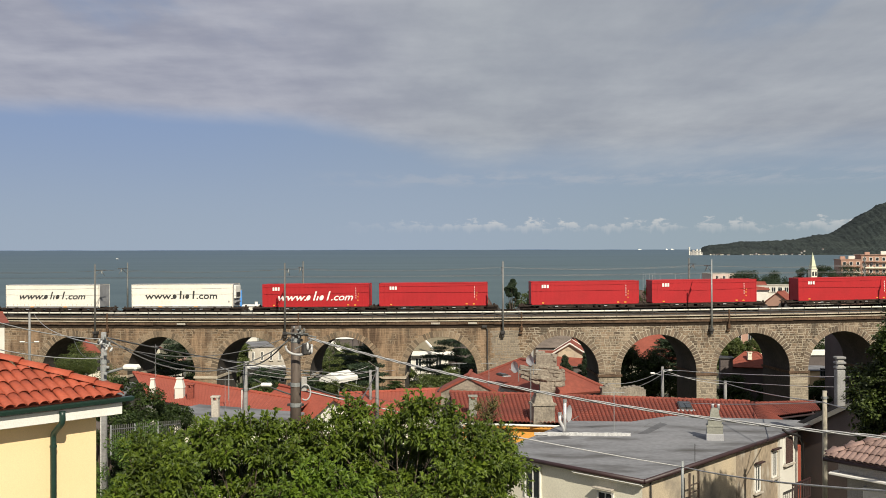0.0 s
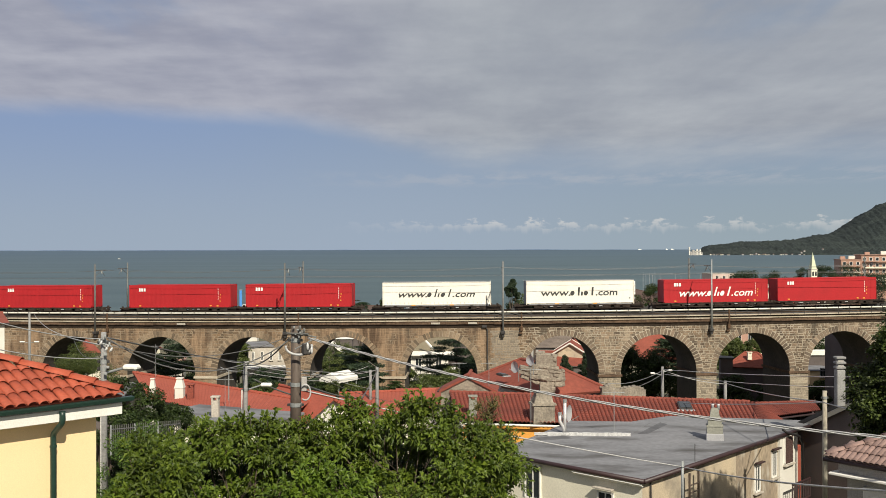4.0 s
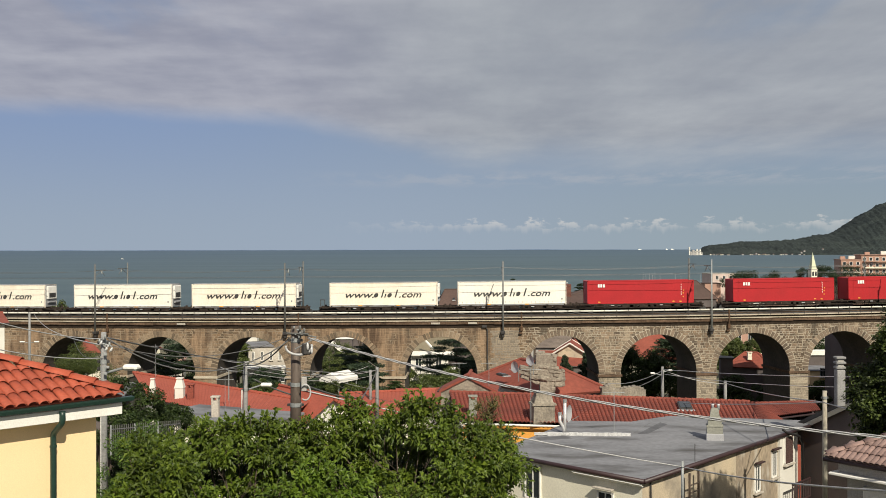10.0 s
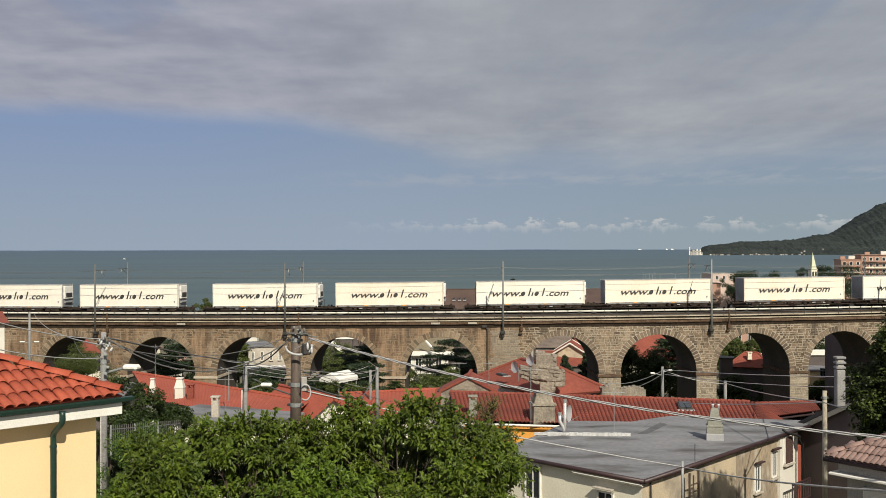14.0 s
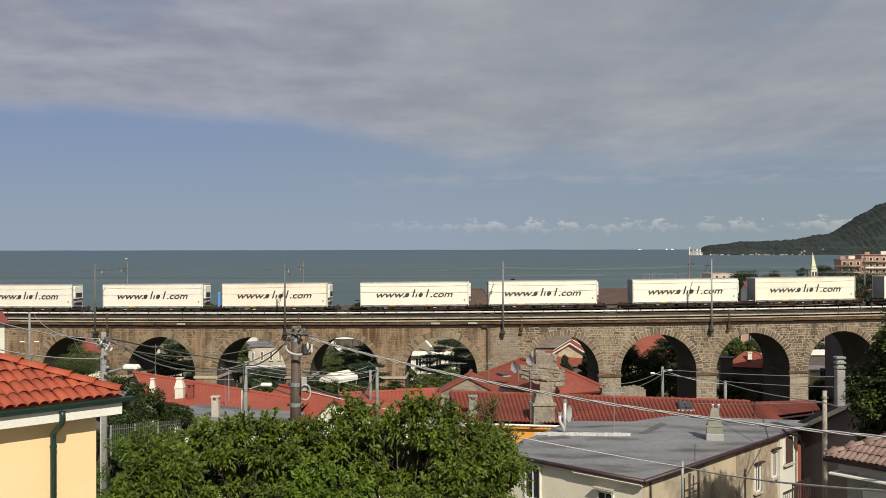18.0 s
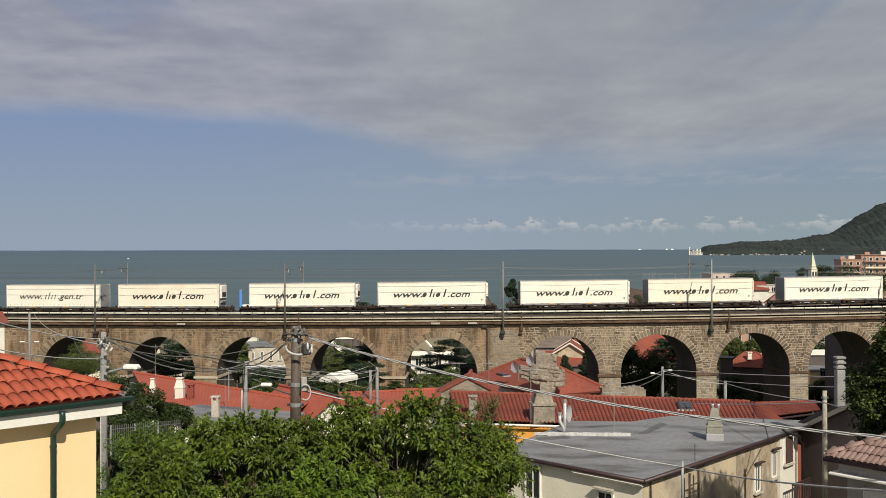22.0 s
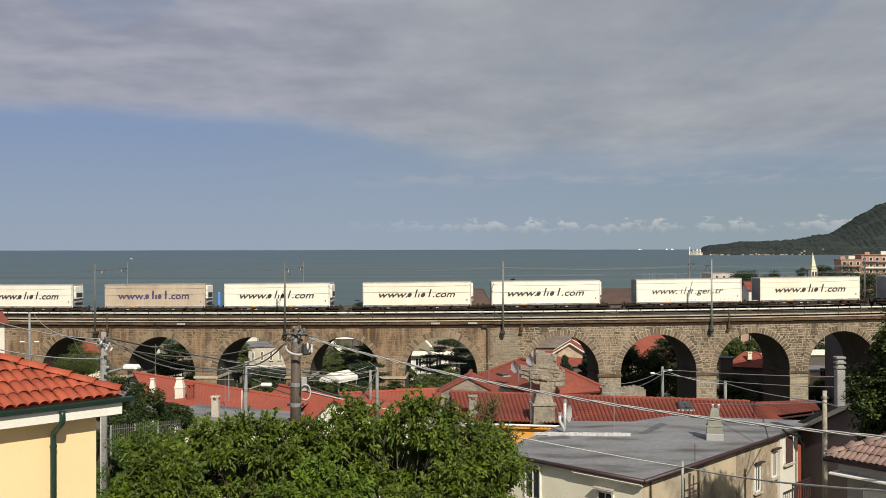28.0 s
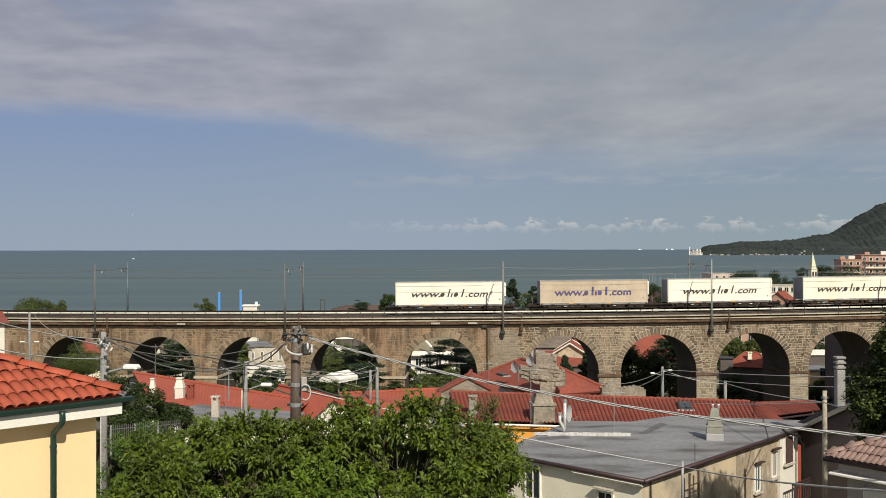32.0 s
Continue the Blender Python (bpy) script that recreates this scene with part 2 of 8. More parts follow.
M = {
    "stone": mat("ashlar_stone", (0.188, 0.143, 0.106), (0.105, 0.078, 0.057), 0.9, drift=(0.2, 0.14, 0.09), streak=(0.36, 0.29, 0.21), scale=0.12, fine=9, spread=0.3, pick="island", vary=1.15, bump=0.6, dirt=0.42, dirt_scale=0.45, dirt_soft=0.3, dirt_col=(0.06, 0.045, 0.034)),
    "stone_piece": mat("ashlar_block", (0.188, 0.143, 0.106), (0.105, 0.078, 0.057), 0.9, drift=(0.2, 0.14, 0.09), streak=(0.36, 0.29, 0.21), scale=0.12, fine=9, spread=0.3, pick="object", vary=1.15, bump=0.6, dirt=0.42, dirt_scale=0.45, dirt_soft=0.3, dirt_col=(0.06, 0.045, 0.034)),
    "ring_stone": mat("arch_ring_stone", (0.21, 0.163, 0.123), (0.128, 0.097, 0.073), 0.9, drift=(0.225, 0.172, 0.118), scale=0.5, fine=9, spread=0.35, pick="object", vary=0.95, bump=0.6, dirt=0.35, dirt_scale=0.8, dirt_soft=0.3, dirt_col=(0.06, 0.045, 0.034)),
    "pale_block": mat("pale_dressed_stone", (0.27, 0.235, 0.19), (0.2, 0.17, 0.135), 0.9, scale=0.4, fine=9, spread=0.25, pick="object", vary=0.45, bump=0.4, dirt=0.2),
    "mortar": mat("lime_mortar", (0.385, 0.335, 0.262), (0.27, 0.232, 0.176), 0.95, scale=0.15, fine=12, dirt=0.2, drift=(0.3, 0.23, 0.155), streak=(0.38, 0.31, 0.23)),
    # near-black: shade between the parapet ledges is put into this stone colour
    "gap_shade": mat("gap_shade_stone", (0.036, 0.026, 0.02), (0.02, 0.015, 0.012), 0.95, scale=0.5, fine=6, spec=0.08),
    # inner arch faces: the shade under the arches is put into this colour
    "vault": mat("shade_dark_vault_stone", (0.07, 0.057, 0.046), (0.04, 0.034, 0.028), 0.95, scale=0.3, fine=4, spread=0.35),
    "cornice": mat("cornice_stone", (0.15, 0.098, 0.066), (0.075, 0.05, 0.035), 0.9, scale=0.7, fine=6, spread=0.4, dirt=0.45, dirt_soft=0.2, dirt_scale=1.1, dirt_col=(0.04, 0.026, 0.02), spec=0.15),
    "pale_stone": mat("pale_stone", (0.5, 0.46, 0.4), (0.36, 0.32, 0.27), 0.9, scale=0.6, fine=10),
    "ledge_stone": mat("weathered_ledge_stone", (0.5, 0.44, 0.35), (0.32, 0.26, 0.19), 0.9, scale=0.4, fine=8, spread=0.25, dirt=0.35, dirt_soft=0.25, dirt_scale=0.5, dirt_col=(0.1, 0.065, 0.04)),
    "rail_white": mat("pale_painted_pipe", (0.7, 0.68, 0.62), (0.5, 0.48, 0.42), 0.6, scale=0.8),
    "steel": mat("galvanised_steel", (0.34, 0.36, 0.36), (0.24, 0.25, 0.25), 0.55, 0.3, scale=2),
    "mast_grey": mat("dull_galvanised_mast", (0.24, 0.245, 0.24), (0.17, 0.17, 0.165), 0.65, 0.2, scale=1.5),
    "mast": mat("weathered_mast_steel", (0.165, 0.165, 0.155), (0.11, 0.108, 0.1), 0.65, 0.2, scale=1.5),
    "dark_steel": mat("dark_steel", (0.06, 0.06, 0.06), (0.035, 0.03, 0.028), 0.6, 0.2, scale=2),
    "wire": mat("wire_metal", (0.2, 0.2, 0.2), (0.14, 0.14, 0.14), 0.5, 0.5, scale=5, bump=0),
    "cable": mat("grey_cable_sheath", (0.46, 0.46, 0.46), (0.36, 0.36, 0.36), 0.5, scale=5, bump=0),
    "black_pipe": mat("black_pipe_paint", (0.02, 0.018, 0.018), (0.012, 0.011, 0.011), 0.5, scale=3, bump=0, spec=0.3),
    "black_cable": mat("black_cable_sheath", (0.12, 0.12, 0.12), (0.08, 0.08, 0.08), 0.6, scale=5, bump=0),
    "ballast": mat("ballast", (0.048, 0.036, 0.027), (0.028, 0.021, 0.016), 0.95, scale=2, fine=30, spread=0.5, bump=0.6, spec=0.06),
    "white_tarp": mat("white_trailer_side", (0.87, 0.84, 0.75), (0.79, 0.75, 0.65), 0.5, scale=0.35, fine=6, spread=0.06, bump=0.05, stretch=(1, 1, 0.4)),
    "cream_tarp": mat("grubby_cream_side", (0.88, 0.81, 0.69), (0.79, 0.71, 0.58), 0.55, scale=0.4, fine=6, spread=0.08, bump=0.05, stretch=(1, 1, 0.35), dirt=0.15, dirt_soft=0.4, dirt_col=(0.5, 0.4, 0.28)),
    "tan_tarp": mat("weathered_trailer_side", (0.55, 0.46, 0.36), (0.43, 0.35, 0.26), 0.6, scale=0.5, fine=5, spread=0.1, bump=0.05, stretch=(1, 1, 0.3), dirt=0.2, dirt_col=(0.3, 0.22, 0.15)),
    "red_box": mat("red_container_paint", (0.42, 0.021, 0.026), (0.36, 0.018, 0.022), 0.5, spec=0.3, scale=0.5, fine=6, spread=0.06, bump=0.03),
    "grey_end": mat("grey_trailer_end", (0.3, 0.31, 0.32), (0.2, 0.2, 0.21), 0.6, scale=0.8),
    "ink": mat("black_lettering", (0.03, 0.03, 0.03), (0.05, 0.05, 0.05), 0.6, bump=0),
    "blue_ink": mat("violet_lettering", (0.07, 0.05, 0.16), (0.1, 0.08, 0.2), 0.6, bump=0),
    "white_ink": mat("white_lettering", (0.85, 0.82, 0.78), (0.8, 0.78, 0.74), 0.5, bump=0),
    "yellow_mark": mat("amber_marker", (0.8, 0.4, 0.05), (0.7, 0.3, 0.04), 0.5, bump=0),
    "wagon": mat("wagon_frame", (0.055, 0.042, 0.034), (0.024, 0.018, 0.015), 0.95, scale=0.9, fine=5, spread=0.5, spec=0.2),
    "yellow_wall": mat("yellow_render", (0.86, 0.655, 0.385), (0.83, 0.62, 0.355), 0.9, scale=0.6, fine=60, spread=0.06, bump=0.15),
    "white_wall": mat("white_render", (0.7, 0.68, 0.62), (0.58, 0.56, 0.5), 0.9, scale=0.5, fine=30, spread=0.1, dirt=0.1, dirt_col=(0.3, 0.28, 0.24)),
    "cream_wall": mat("cream_render", (0.82, 0.78, 0.64), (0.7, 0.66, 0.53), 0.9, scale=0.4, fine=20, spread=0.12, dirt=0.2, dirt_col=(0.3, 0.27, 0.2)),
    "ochre_wall": mat("stained_ochre_render", (0.53, 0.435, 0.305), (0.4, 0.34, 0.26), 0.92, scale=0.6, fine=16, spread=0.16, dirt=0.6, dirt_soft=0.2, dirt_scale=0.7, stretch=(1, 1, 1), dirt_col=(0.16, 0.145, 0.125), bump=0.3),
    "old_render": mat("worn_old_render", (0.36, 0.29, 0.21), (0.23, 0.19, 0.15), 0.95, scale=0.8, fine=9, spread=0.28, dirt=0.55, dirt_soft=0.12, dirt_scale=1.6, stretch=(1, 1, 0.45), dirt_col=(0.46, 0.42, 0.35), bump=0.5, spec=0.2),
    "orange_wall": mat("orange_render", (0.75, 0.36, 0.07), (0.65, 0.3, 0.06), 0.9, scale=0.5),
    "blush_wall": mat("pale_pink_render", (0.6, 0.48, 0.43), (0.52, 0.41, 0.36), 0.9, scale=0.4, fine=12, spread=0.1),
    "grey_wall": mat("grey_render", (0.42, 0.4, 0.38), (0.3, 0.29, 0.27), 0.9, scale=0.5, dirt=0.15),
    "brown_wall": mat("brown_render", (0.125, 0.104, 0.1), (0.085, 0.071, 0.068), 0.9, scale=0.5),
    "pink_wall": mat("salmon_render", (0.43, 0.265, 0.205), (0.36, 0.215, 0.16), 0.9, scale=0.1),
    "tile": mat("terracotta_tile", (0.42, 0.1, 0.055), (0.33, 0.07, 0.04), 0.75, scale=1.2, fine=25, spread=0.18, pick="island", vary=0.2, bump=0.2),
    "tile_piece": mat("terracotta_barrel_tile", (0.385, 0.08, 0.038), (0.3, 0.06, 0.03), 0.75, scale=1.5, fine=25, spread=0.16, pick="object", vary=0.25, bump=0.2),
    "old_tile": mat("aged_terracotta", (0.255, 0.06, 0.037), (0.165, 0.04, 0.027), 0.85, scale=0.7, fine=12, spread=0.3, bump=0.25, dirt=0.15, dirt_col=(0.12, 0.06, 0.05)),
    "plain_tile": mat("even_terracotta", (0.25, 0.063, 0.039), (0.19, 0.047, 0.031), 0.85, scale=0.5, fine=4, spread=0.22, bump=0.25),
    "fresh_tile": mat("newer_terracotta", (0.345, 0.08, 0.048), (0.27, 0.062, 0.038), 0.85, scale=0.5, fine=10, spread=0.2, bump=0.25),
    "pink_tile": mat("pale_pink_tile", (0.265, 0.178, 0.158), (0.195, 0.13, 0.118), 0.8, scale=1.5, fine=25, spread=0.2, pick="object", vary=0.4, bump=0.2),
    "felt": mat("grey_roofing_felt", (0.215, 0.218, 0.232), (0.145, 0.148, 0.16), 0.85, scale=0.6, fine=7, spread=0.22, bump=0.3, dirt=0.62, dirt_soft=0.22, dirt_scale=0.6, stretch=(0.6, 1.4, 1), dirt_col=(0.07, 0.067, 0.065)),
    "lead": mat("grey_flashing", (0.5, 0.5, 0.5), (0.38, 0.38, 0.4), 0.5, 0.3, scale=1.5),
    "green_metal": mat("dark_green_gutter", (0.016, 0.045, 0.035), (0.012, 0.032, 0.025), 0.4, scale=2, bump=0.05),
    "brown_metal": mat("brown_gutter", (0.045, 0.022, 0.024), (0.03, 0.016, 0.017), 0.5, scale=2, bump=0.05),
    "white_paint": mat("white_painted_wood", (0.8, 0.79, 0.74), (0.72, 0.7, 0.65), 0.6, scale=2, spread=0.08),
    "concrete": mat("pole_concrete", (0.3, 0.298, 0.295), (0.2, 0.198, 0.195), 0.9, scale=1.2, fine=20),
    "pale_wood": mat("weathered_pale_pole", (0.42, 0.39, 0.32), (0.25, 0.22, 0.17), 0.9, scale=2.0, fine=14, spread=0.3, stretch=(1, 1, 0.3)),
    "rust_box": mat("rusty_iron_box", (0.12, 0.07, 0.042), (0.07, 0.045, 0.03), 0.85, scale=1.2, fine=12, spread=0.35, spec=0.2),
    "rust": mat("rusty_pole", (0.085, 0.06, 0.047), (0.15, 0.125, 0.105), 0.7, 0.2, scale=1.0, fine=20, spread=0.3, stretch=(1, 1, 0.3)),
    "porcelain": mat("pale_insulator", (0.6, 0.6, 0.58), (0.5, 0.5, 0.5), 0.3, bump=0),
    "rubble": mat("rough_chimney_stone", (0.31, 0.272, 0.217), (0.165, 0.142, 0.115), 0.95, scale=1.5, fine=10, spread=0.35, bump=0.9, dirt=0.3, dirt_scale=2.2, dirt_soft=0.2),
    "bark": mat("bark", (0.1, 0.075, 0.055), (0.06, 0.045, 0.035), 0.95, scale=3, fine=30, spread=0.4, bump=0.6),
    "grass": mat("rough_ground", (0.075, 0.085, 0.035), (0.14, 0.12, 0.08), 0.95, scale=0.15, fine=3, spread=0.3),
    # distance haze is put into this greyed blue-green
    "forest": mat("hazed_far_forest", (0.04, 0.05, 0.046), (0.023, 0.03, 0.031), 0.95, scale=0.015, fine=0.16, spread=0.75, bump=0.0, spec=0.1),
    "glass": mat("window_glass", (0.03, 0.035, 0.04), (0.02, 0.025, 0.03), 0.12, bump=0),
    "leaf": leaf_mat("tree_leaves", (0.043, 0.076, 0.007), (0.138, 0.19, 0.02)),
    "foil": mat("crumpled_foil_flashing", (0.78, 0.78, 0.77), (0.55, 0.55, 0.55), 0.4, 0.4, scale=6, fine=30, spread=0.2, bump=0.6),
    "patch": mat("dark_felt_patch", (0.12, 0.122, 0.13), (0.08, 0.08, 0.088), 0.85, scale=1.5, fine=9, spread=0.2, bump=0.3),
    # the blue is haze over the far land, put into its colour
    "haze_coast": mat("hazed_distant_coast", (0.13, 0.18, 0.28), (0.11, 0.155, 0.25), 1.0, scale=0.01, fine=0.1, spread=0.1, bump=0, spec=0.0),
    "pier_stone": mat("pale_pier_stone", (0.3, 0.258, 0.2), (0.2, 0.168, 0.13), 0.9, scale=0.3, fine=9, spread=0.25, pick="island", vary=0.5, bump=0.4, dirt=0.2),
    "leaf_broad": leaf_mat("broad_leaves", (0.012, 0.024, 0.006), (0.105, 0.14, 0.03)),
    "leaf_fresh": leaf_mat("fresh_tree_leaves", (0.06, 0.11, 0.009), (0.14, 0.21, 0.02)),
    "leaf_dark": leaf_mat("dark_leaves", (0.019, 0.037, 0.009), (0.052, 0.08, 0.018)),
    "leaf_far": leaf_mat("far_leaves", (0.05, 0.076, 0.02), (0.12, 0.145, 0.038)),
    "leaf_conifer": leaf_mat("conifer_needles", (0.022, 0.042, 0.022), (0.05, 0.075, 0.035)),
    "leaf_red": leaf_mat("reddish_leaves", (0.12, 0.04, 0.025), (0.2, 0.08, 0.04)),
    "leaf_hedge": leaf_mat("hedge_leaves", (0.05, 0.105, 0.014), (0.1, 0.17, 0.026)),
    "leaf_fine": leaf_mat("fine_olive_leaves", (0.06, 0.07, 0.02), (0.15, 0.13, 0.045)),
    "grey_render": mat("greenish_grey_render", (0.27, 0.27, 0.23), (0.2, 0.2, 0.17), 0.92, scale=1.2, fine=16, spread=0.2, dirt=0.3, dirt_soft=0.2, dirt_scale=1.5),
    "olive_tile": mat("olive_brown_roof_tile", (0.23, 0.195, 0.13), (0.16, 0.135, 0.09), 0.9, scale=0.3, fine=5),
    "brick_dark": mat("dark_old_brick", (0.17, 0.06, 0.04), (0.085, 0.036, 0.027), 0.9, scale=1.5, fine=9, spread=0.4),
    "grey_tile": mat("lichened_old_tile", (0.2, 0.16, 0.13), (0.12, 0.095, 0.08), 0.9, scale=0.6, fine=5, spread=0.35, dirt=0.3),
    "brown_tile": mat("brown_roof_tile", (0.1, 0.062, 0.05), (0.065, 0.042, 0.036), 0.9, scale=0.3, fine=5),
    "blue_paint": mat("bright_blue_paint", (0.09, 0.3, 0.72), (0.08, 0.25, 0.62), 0.4, bump=0),
    "red_paint": mat("red_paint", (0.5, 0.06, 0.05), (0.4, 0.05, 0.04), 0.5, bump=0),
    "spire": mat("pale_green_spire", (0.62, 0.64, 0.46), (0.52, 0.55, 0.4), 0.8, scale=0.3),
    "shutter": mat("dark_shutter", (0.09, 0.05, 0.045), (0.06, 0.035, 0.03), 0.7),
    "bird": mat("gull_plumage", (0.6, 0.6, 0.6), (0.3, 0.3, 0.3), 0.8, bump=0),
}


def sea_mat():
    m = bpy.data.materials.new("sea_water")
    m.use_nodes = True
    nt = m.node_tree
    N, L = nt.nodes.new, nt.links.new
    bs = nt.nodes["Principled BSDF"]
    geo = N("ShaderNodeNewGeometry")
    mp = N("ShaderNodeMapping")
    mp.inputs["Scale"].default_value = (0.0014, 0.011, 1)
    L(geo.outputs["Position"], mp.inputs[0])
    n = N("ShaderNodeTexNoise")
    n.inputs["Scale"].default_value, n.inputs["Detail"].default_value = 1.0, 6
    L(mp.outputs[0], n.inputs["Vector"])
    cr = N("ShaderNodeValToRGB")
    cr.color_ramp.elements[0].position, cr.color_ramp.elements[1].position = 0.35, 0.68
    cr.color_ramp.elements[0].color, cr.color_ramp.elements[1].color = (0.048, 0.083, 0.094, 1), (0.074, 0.115, 0.122, 1)
    L(n.outputs[0], cr.inputs[0])
    # multiplies in a bluer tint as y grows from 900 to 3600
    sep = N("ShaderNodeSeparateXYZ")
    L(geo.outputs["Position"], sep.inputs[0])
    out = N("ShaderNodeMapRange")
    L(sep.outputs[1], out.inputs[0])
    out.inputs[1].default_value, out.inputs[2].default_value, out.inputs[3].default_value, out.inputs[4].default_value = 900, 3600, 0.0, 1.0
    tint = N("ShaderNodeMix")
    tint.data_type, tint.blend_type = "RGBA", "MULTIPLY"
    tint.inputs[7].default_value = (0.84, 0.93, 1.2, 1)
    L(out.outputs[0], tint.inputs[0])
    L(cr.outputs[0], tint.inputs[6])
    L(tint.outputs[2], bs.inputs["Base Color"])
    bs.inputs["Roughness"].default_value = 0.45
    bs.inputs["Specular IOR Level"].default_value = 0.25
    w = N("ShaderNodeTexNoise")
    w.inputs["Scale"].default_value, w.inputs["Detail"].default_value = 0.35, 5
    L(geo.outputs["Position"], w.inputs["Vector"])
    b = N("ShaderNodeBump")
    b.inputs["Strength"].default_value, b.inputs["Distance"].default_value = 0.6, 0.5
    L(w.outputs[0], b.inputs["Height"])
    L(b.outputs[0], bs.inputs["Normal"])
    return m


M["sea"] = sea_mat()


# ---- mesh building ----
class Shape:
    """Gathers vertices and faces of one mesh."""

    def __init__(self):
        self.v, self.f = [], []

    def add(self, vs, fs):
        n = len(self.v)
        self.v += [tuple(p) for p in vs]
        self.f += [tuple(i + n for i in q) for q in fs]
        return self

    def box(self, c, size, rz=0.0, bev=0.0):
        """A box by its centre and size, turned about z by rz degrees, with chamfered edges."""
        h = [s / 2 for s in size]
        if bev <= 0:
            vs = [(x * h[0], y * h[1], z * h[2]) for x in (-1, 1) for y in (-1, 1) for z in (-1, 1)]
            fs = [(0, 1, 3, 2), (4, 6, 7, 5), (0, 4, 5, 1), (2, 3, 7, 6), (0, 2, 6, 4), (1, 5, 7, 3)]
        else:
            vs, ix = [], {}
            for x in (-1, 1):
                for y in (-1, 1):
                    for z in (-1, 1):
                        for a in range(3):
                            p = [x * (h[0] - bev), y * (h[1] - bev), z * (h[2] - bev)]
                            p[a] = (x, y, z)[a] * h[a]
                            ix[x, y, z, a] = len(vs)
                            vs.append(tuple(p))
            fs = []
            for a in range(3):
                b, c2 = (a + 1) % 3, (a + 2) % 3
                for s in (-1, 1):
                    q = []
                    for i, j in ((-1, -1), (1, -1), (1, 1), (-1, 1)):
                        k = [0, 0, 0]
                        k[a], k[b], k[c2] = s, i, j
                        q.append(ix[k[0], k[1], k[2], a])
                    fs.append(tuple(q) if s > 0 else tuple(reversed(q)))
                for i in (-1, 1):
                    for j in (-1, 1):
                        k0, k1 = [0, 0, 0], [0, 0, 0]
                        k0[a], k0[b], k0[c2] = -1, i, j
                        k1[a], k1[b], k1[c2] = 1, i, j
                        fs.append((ix[(*k0, b)], ix[(*k1, b)], ix[(*k1, c2)], ix[(*k0, c2)]))
            for x in (-1, 1):
                for y in (-1, 1):
                    for z in (-1, 1):
                        fs.append((ix[x, y, z, 0], ix[x, y, z, 1], ix[x, y, z, 2]))
        ca, sa = math.cos(radians(rz)), math.sin(radians(rz))
        vs = [(c[0] + x * ca - y * sa, c[1] + x * sa + y * ca, c[2] + z) for x, y, z in vs]
        return self.add(vs, fs)

    def tube(self, pts, radii, n=8, cap=True):
        """A round bar along points."""
        pts = [Vector(p) for p in pts]
        if isinstance(radii, (int, float)):
            radii = [radii] * len(pts)
        vs, fs, a = [], [], None
        for i, p in enumerate(pts):
            d = (pts[min(i + 1, len(pts) - 1)] - pts[max(i - 1, 0)]).normalized()
            if a is None:
                a = d.cross(Vector((0, 0, 1)) if abs(d.z) < 0.9 else Vector((1, 0, 0)))
            a = (a - d * a.dot(d)).normalized()
            b = d.cross(a)
            for k in range(n):
                t = 2 * math.pi * k / n
                vs.append(p + (a * math.cos(t) + b * math.sin(t)) * radii[i])
        for i in range(len(pts) - 1):
            for k in range(n):
                fs.append((i * n + k, i * n + (k + 1) % n, (i + 1) * n + (k + 1) % n, (i + 1) * n + k))
        if cap:
            fs += [tuple(range(n)), tuple((len(pts) - 1) * n + k for k in reversed(range(n)))]
        return self.add(vs, fs)

    def slab(self, poly, z0, z1):
        """A flat plate over a plan outline; z1 may be a function of the point."""
        n = len(poly)
        top = [(x, y, z1) for x, y in poly]
        bot = [(x, y, z0) for x, y in poly]
        fs = [tuple(range(n)), tuple(reversed(range(n, 2 * n)))]
        fs += [(i, n + i, n + (i + 1) % n, (i + 1) % n) for i in range(n)]
        return self.add(top + bot, fs)

    def plate(self, quad, t):
        """A plate of thickness t under a four-sided (or any) outline in space."""
        q = [Vector(p) for p in quad]
        nrm = (q[1] - q[0]).cross(q[2] - q[0]).normalized()
        if nrm.z < 0:
            nrm = -nrm
        n = len(q)
        fs = [tuple(range(n)), tuple(reversed(range(n, 2 * n)))]
        fs += [(i, n + i, n + (i + 1) % n, (i + 1) % n) for i in range(n)]
        return self.add(q + [p - nrm * t for p in q], fs)

    def mesh(self, name, material, smooth=False):
        me = bpy.data.meshes.new(name)
        me.from_pydata(self.v, [], self.f)
        me.materials.append(material)
        if smooth:
            me.polygons.foreach_set("use_smooth", [True] * len(me.polygons))
        bm = bmesh.new()
        bm.from_mesh(me)
        bmesh.ops.recalc_face_normals(bm, faces=bm.faces)
        bm.to_mesh(me)
        bm.free()
        return me


def part(name, shape, material, parent=None, label="", smooth=False):
    ob = new(name, shape.mesh(name, material, smooth))
    if parent is not None:
        ob.parent = parent
    if label:
        tagged(ob, label)
    return ob


def thing(name, label, category, at=(0, 0, 0), rz=0.0, group="", kind=""):
    ob = new(name)
    ob.empty_display_size = 0.2
    ob.matrix_basis = pose(*at, 0, 0, rz)
    return tagged(ob, label, category, group, kind)


# ---- the line of the railway ----
TR_D, TR_PSI, TR_K, GRADE = 127.68, -0.02259, 0.00353, 0.0066


def track(s, off=0.0):
    """Plan place and heading on the curve, s metres along, off metres towards the sea; straight beyond the bend."""
    e = max(-85.0, min(85.0, s))
    h = TR_PSI + TR_K * e / 2
    x, y = e * math.cos(h), TR_D + e * math.sin(h)
    head = TR_PSI + TR_K * e
    x, y = x + (s - e) * math.cos(head), y + (s - e) * math.sin(head)
    return x - off * math.sin(head), y + off * math.cos(head), head


def rise(s):
    return GRADE * s


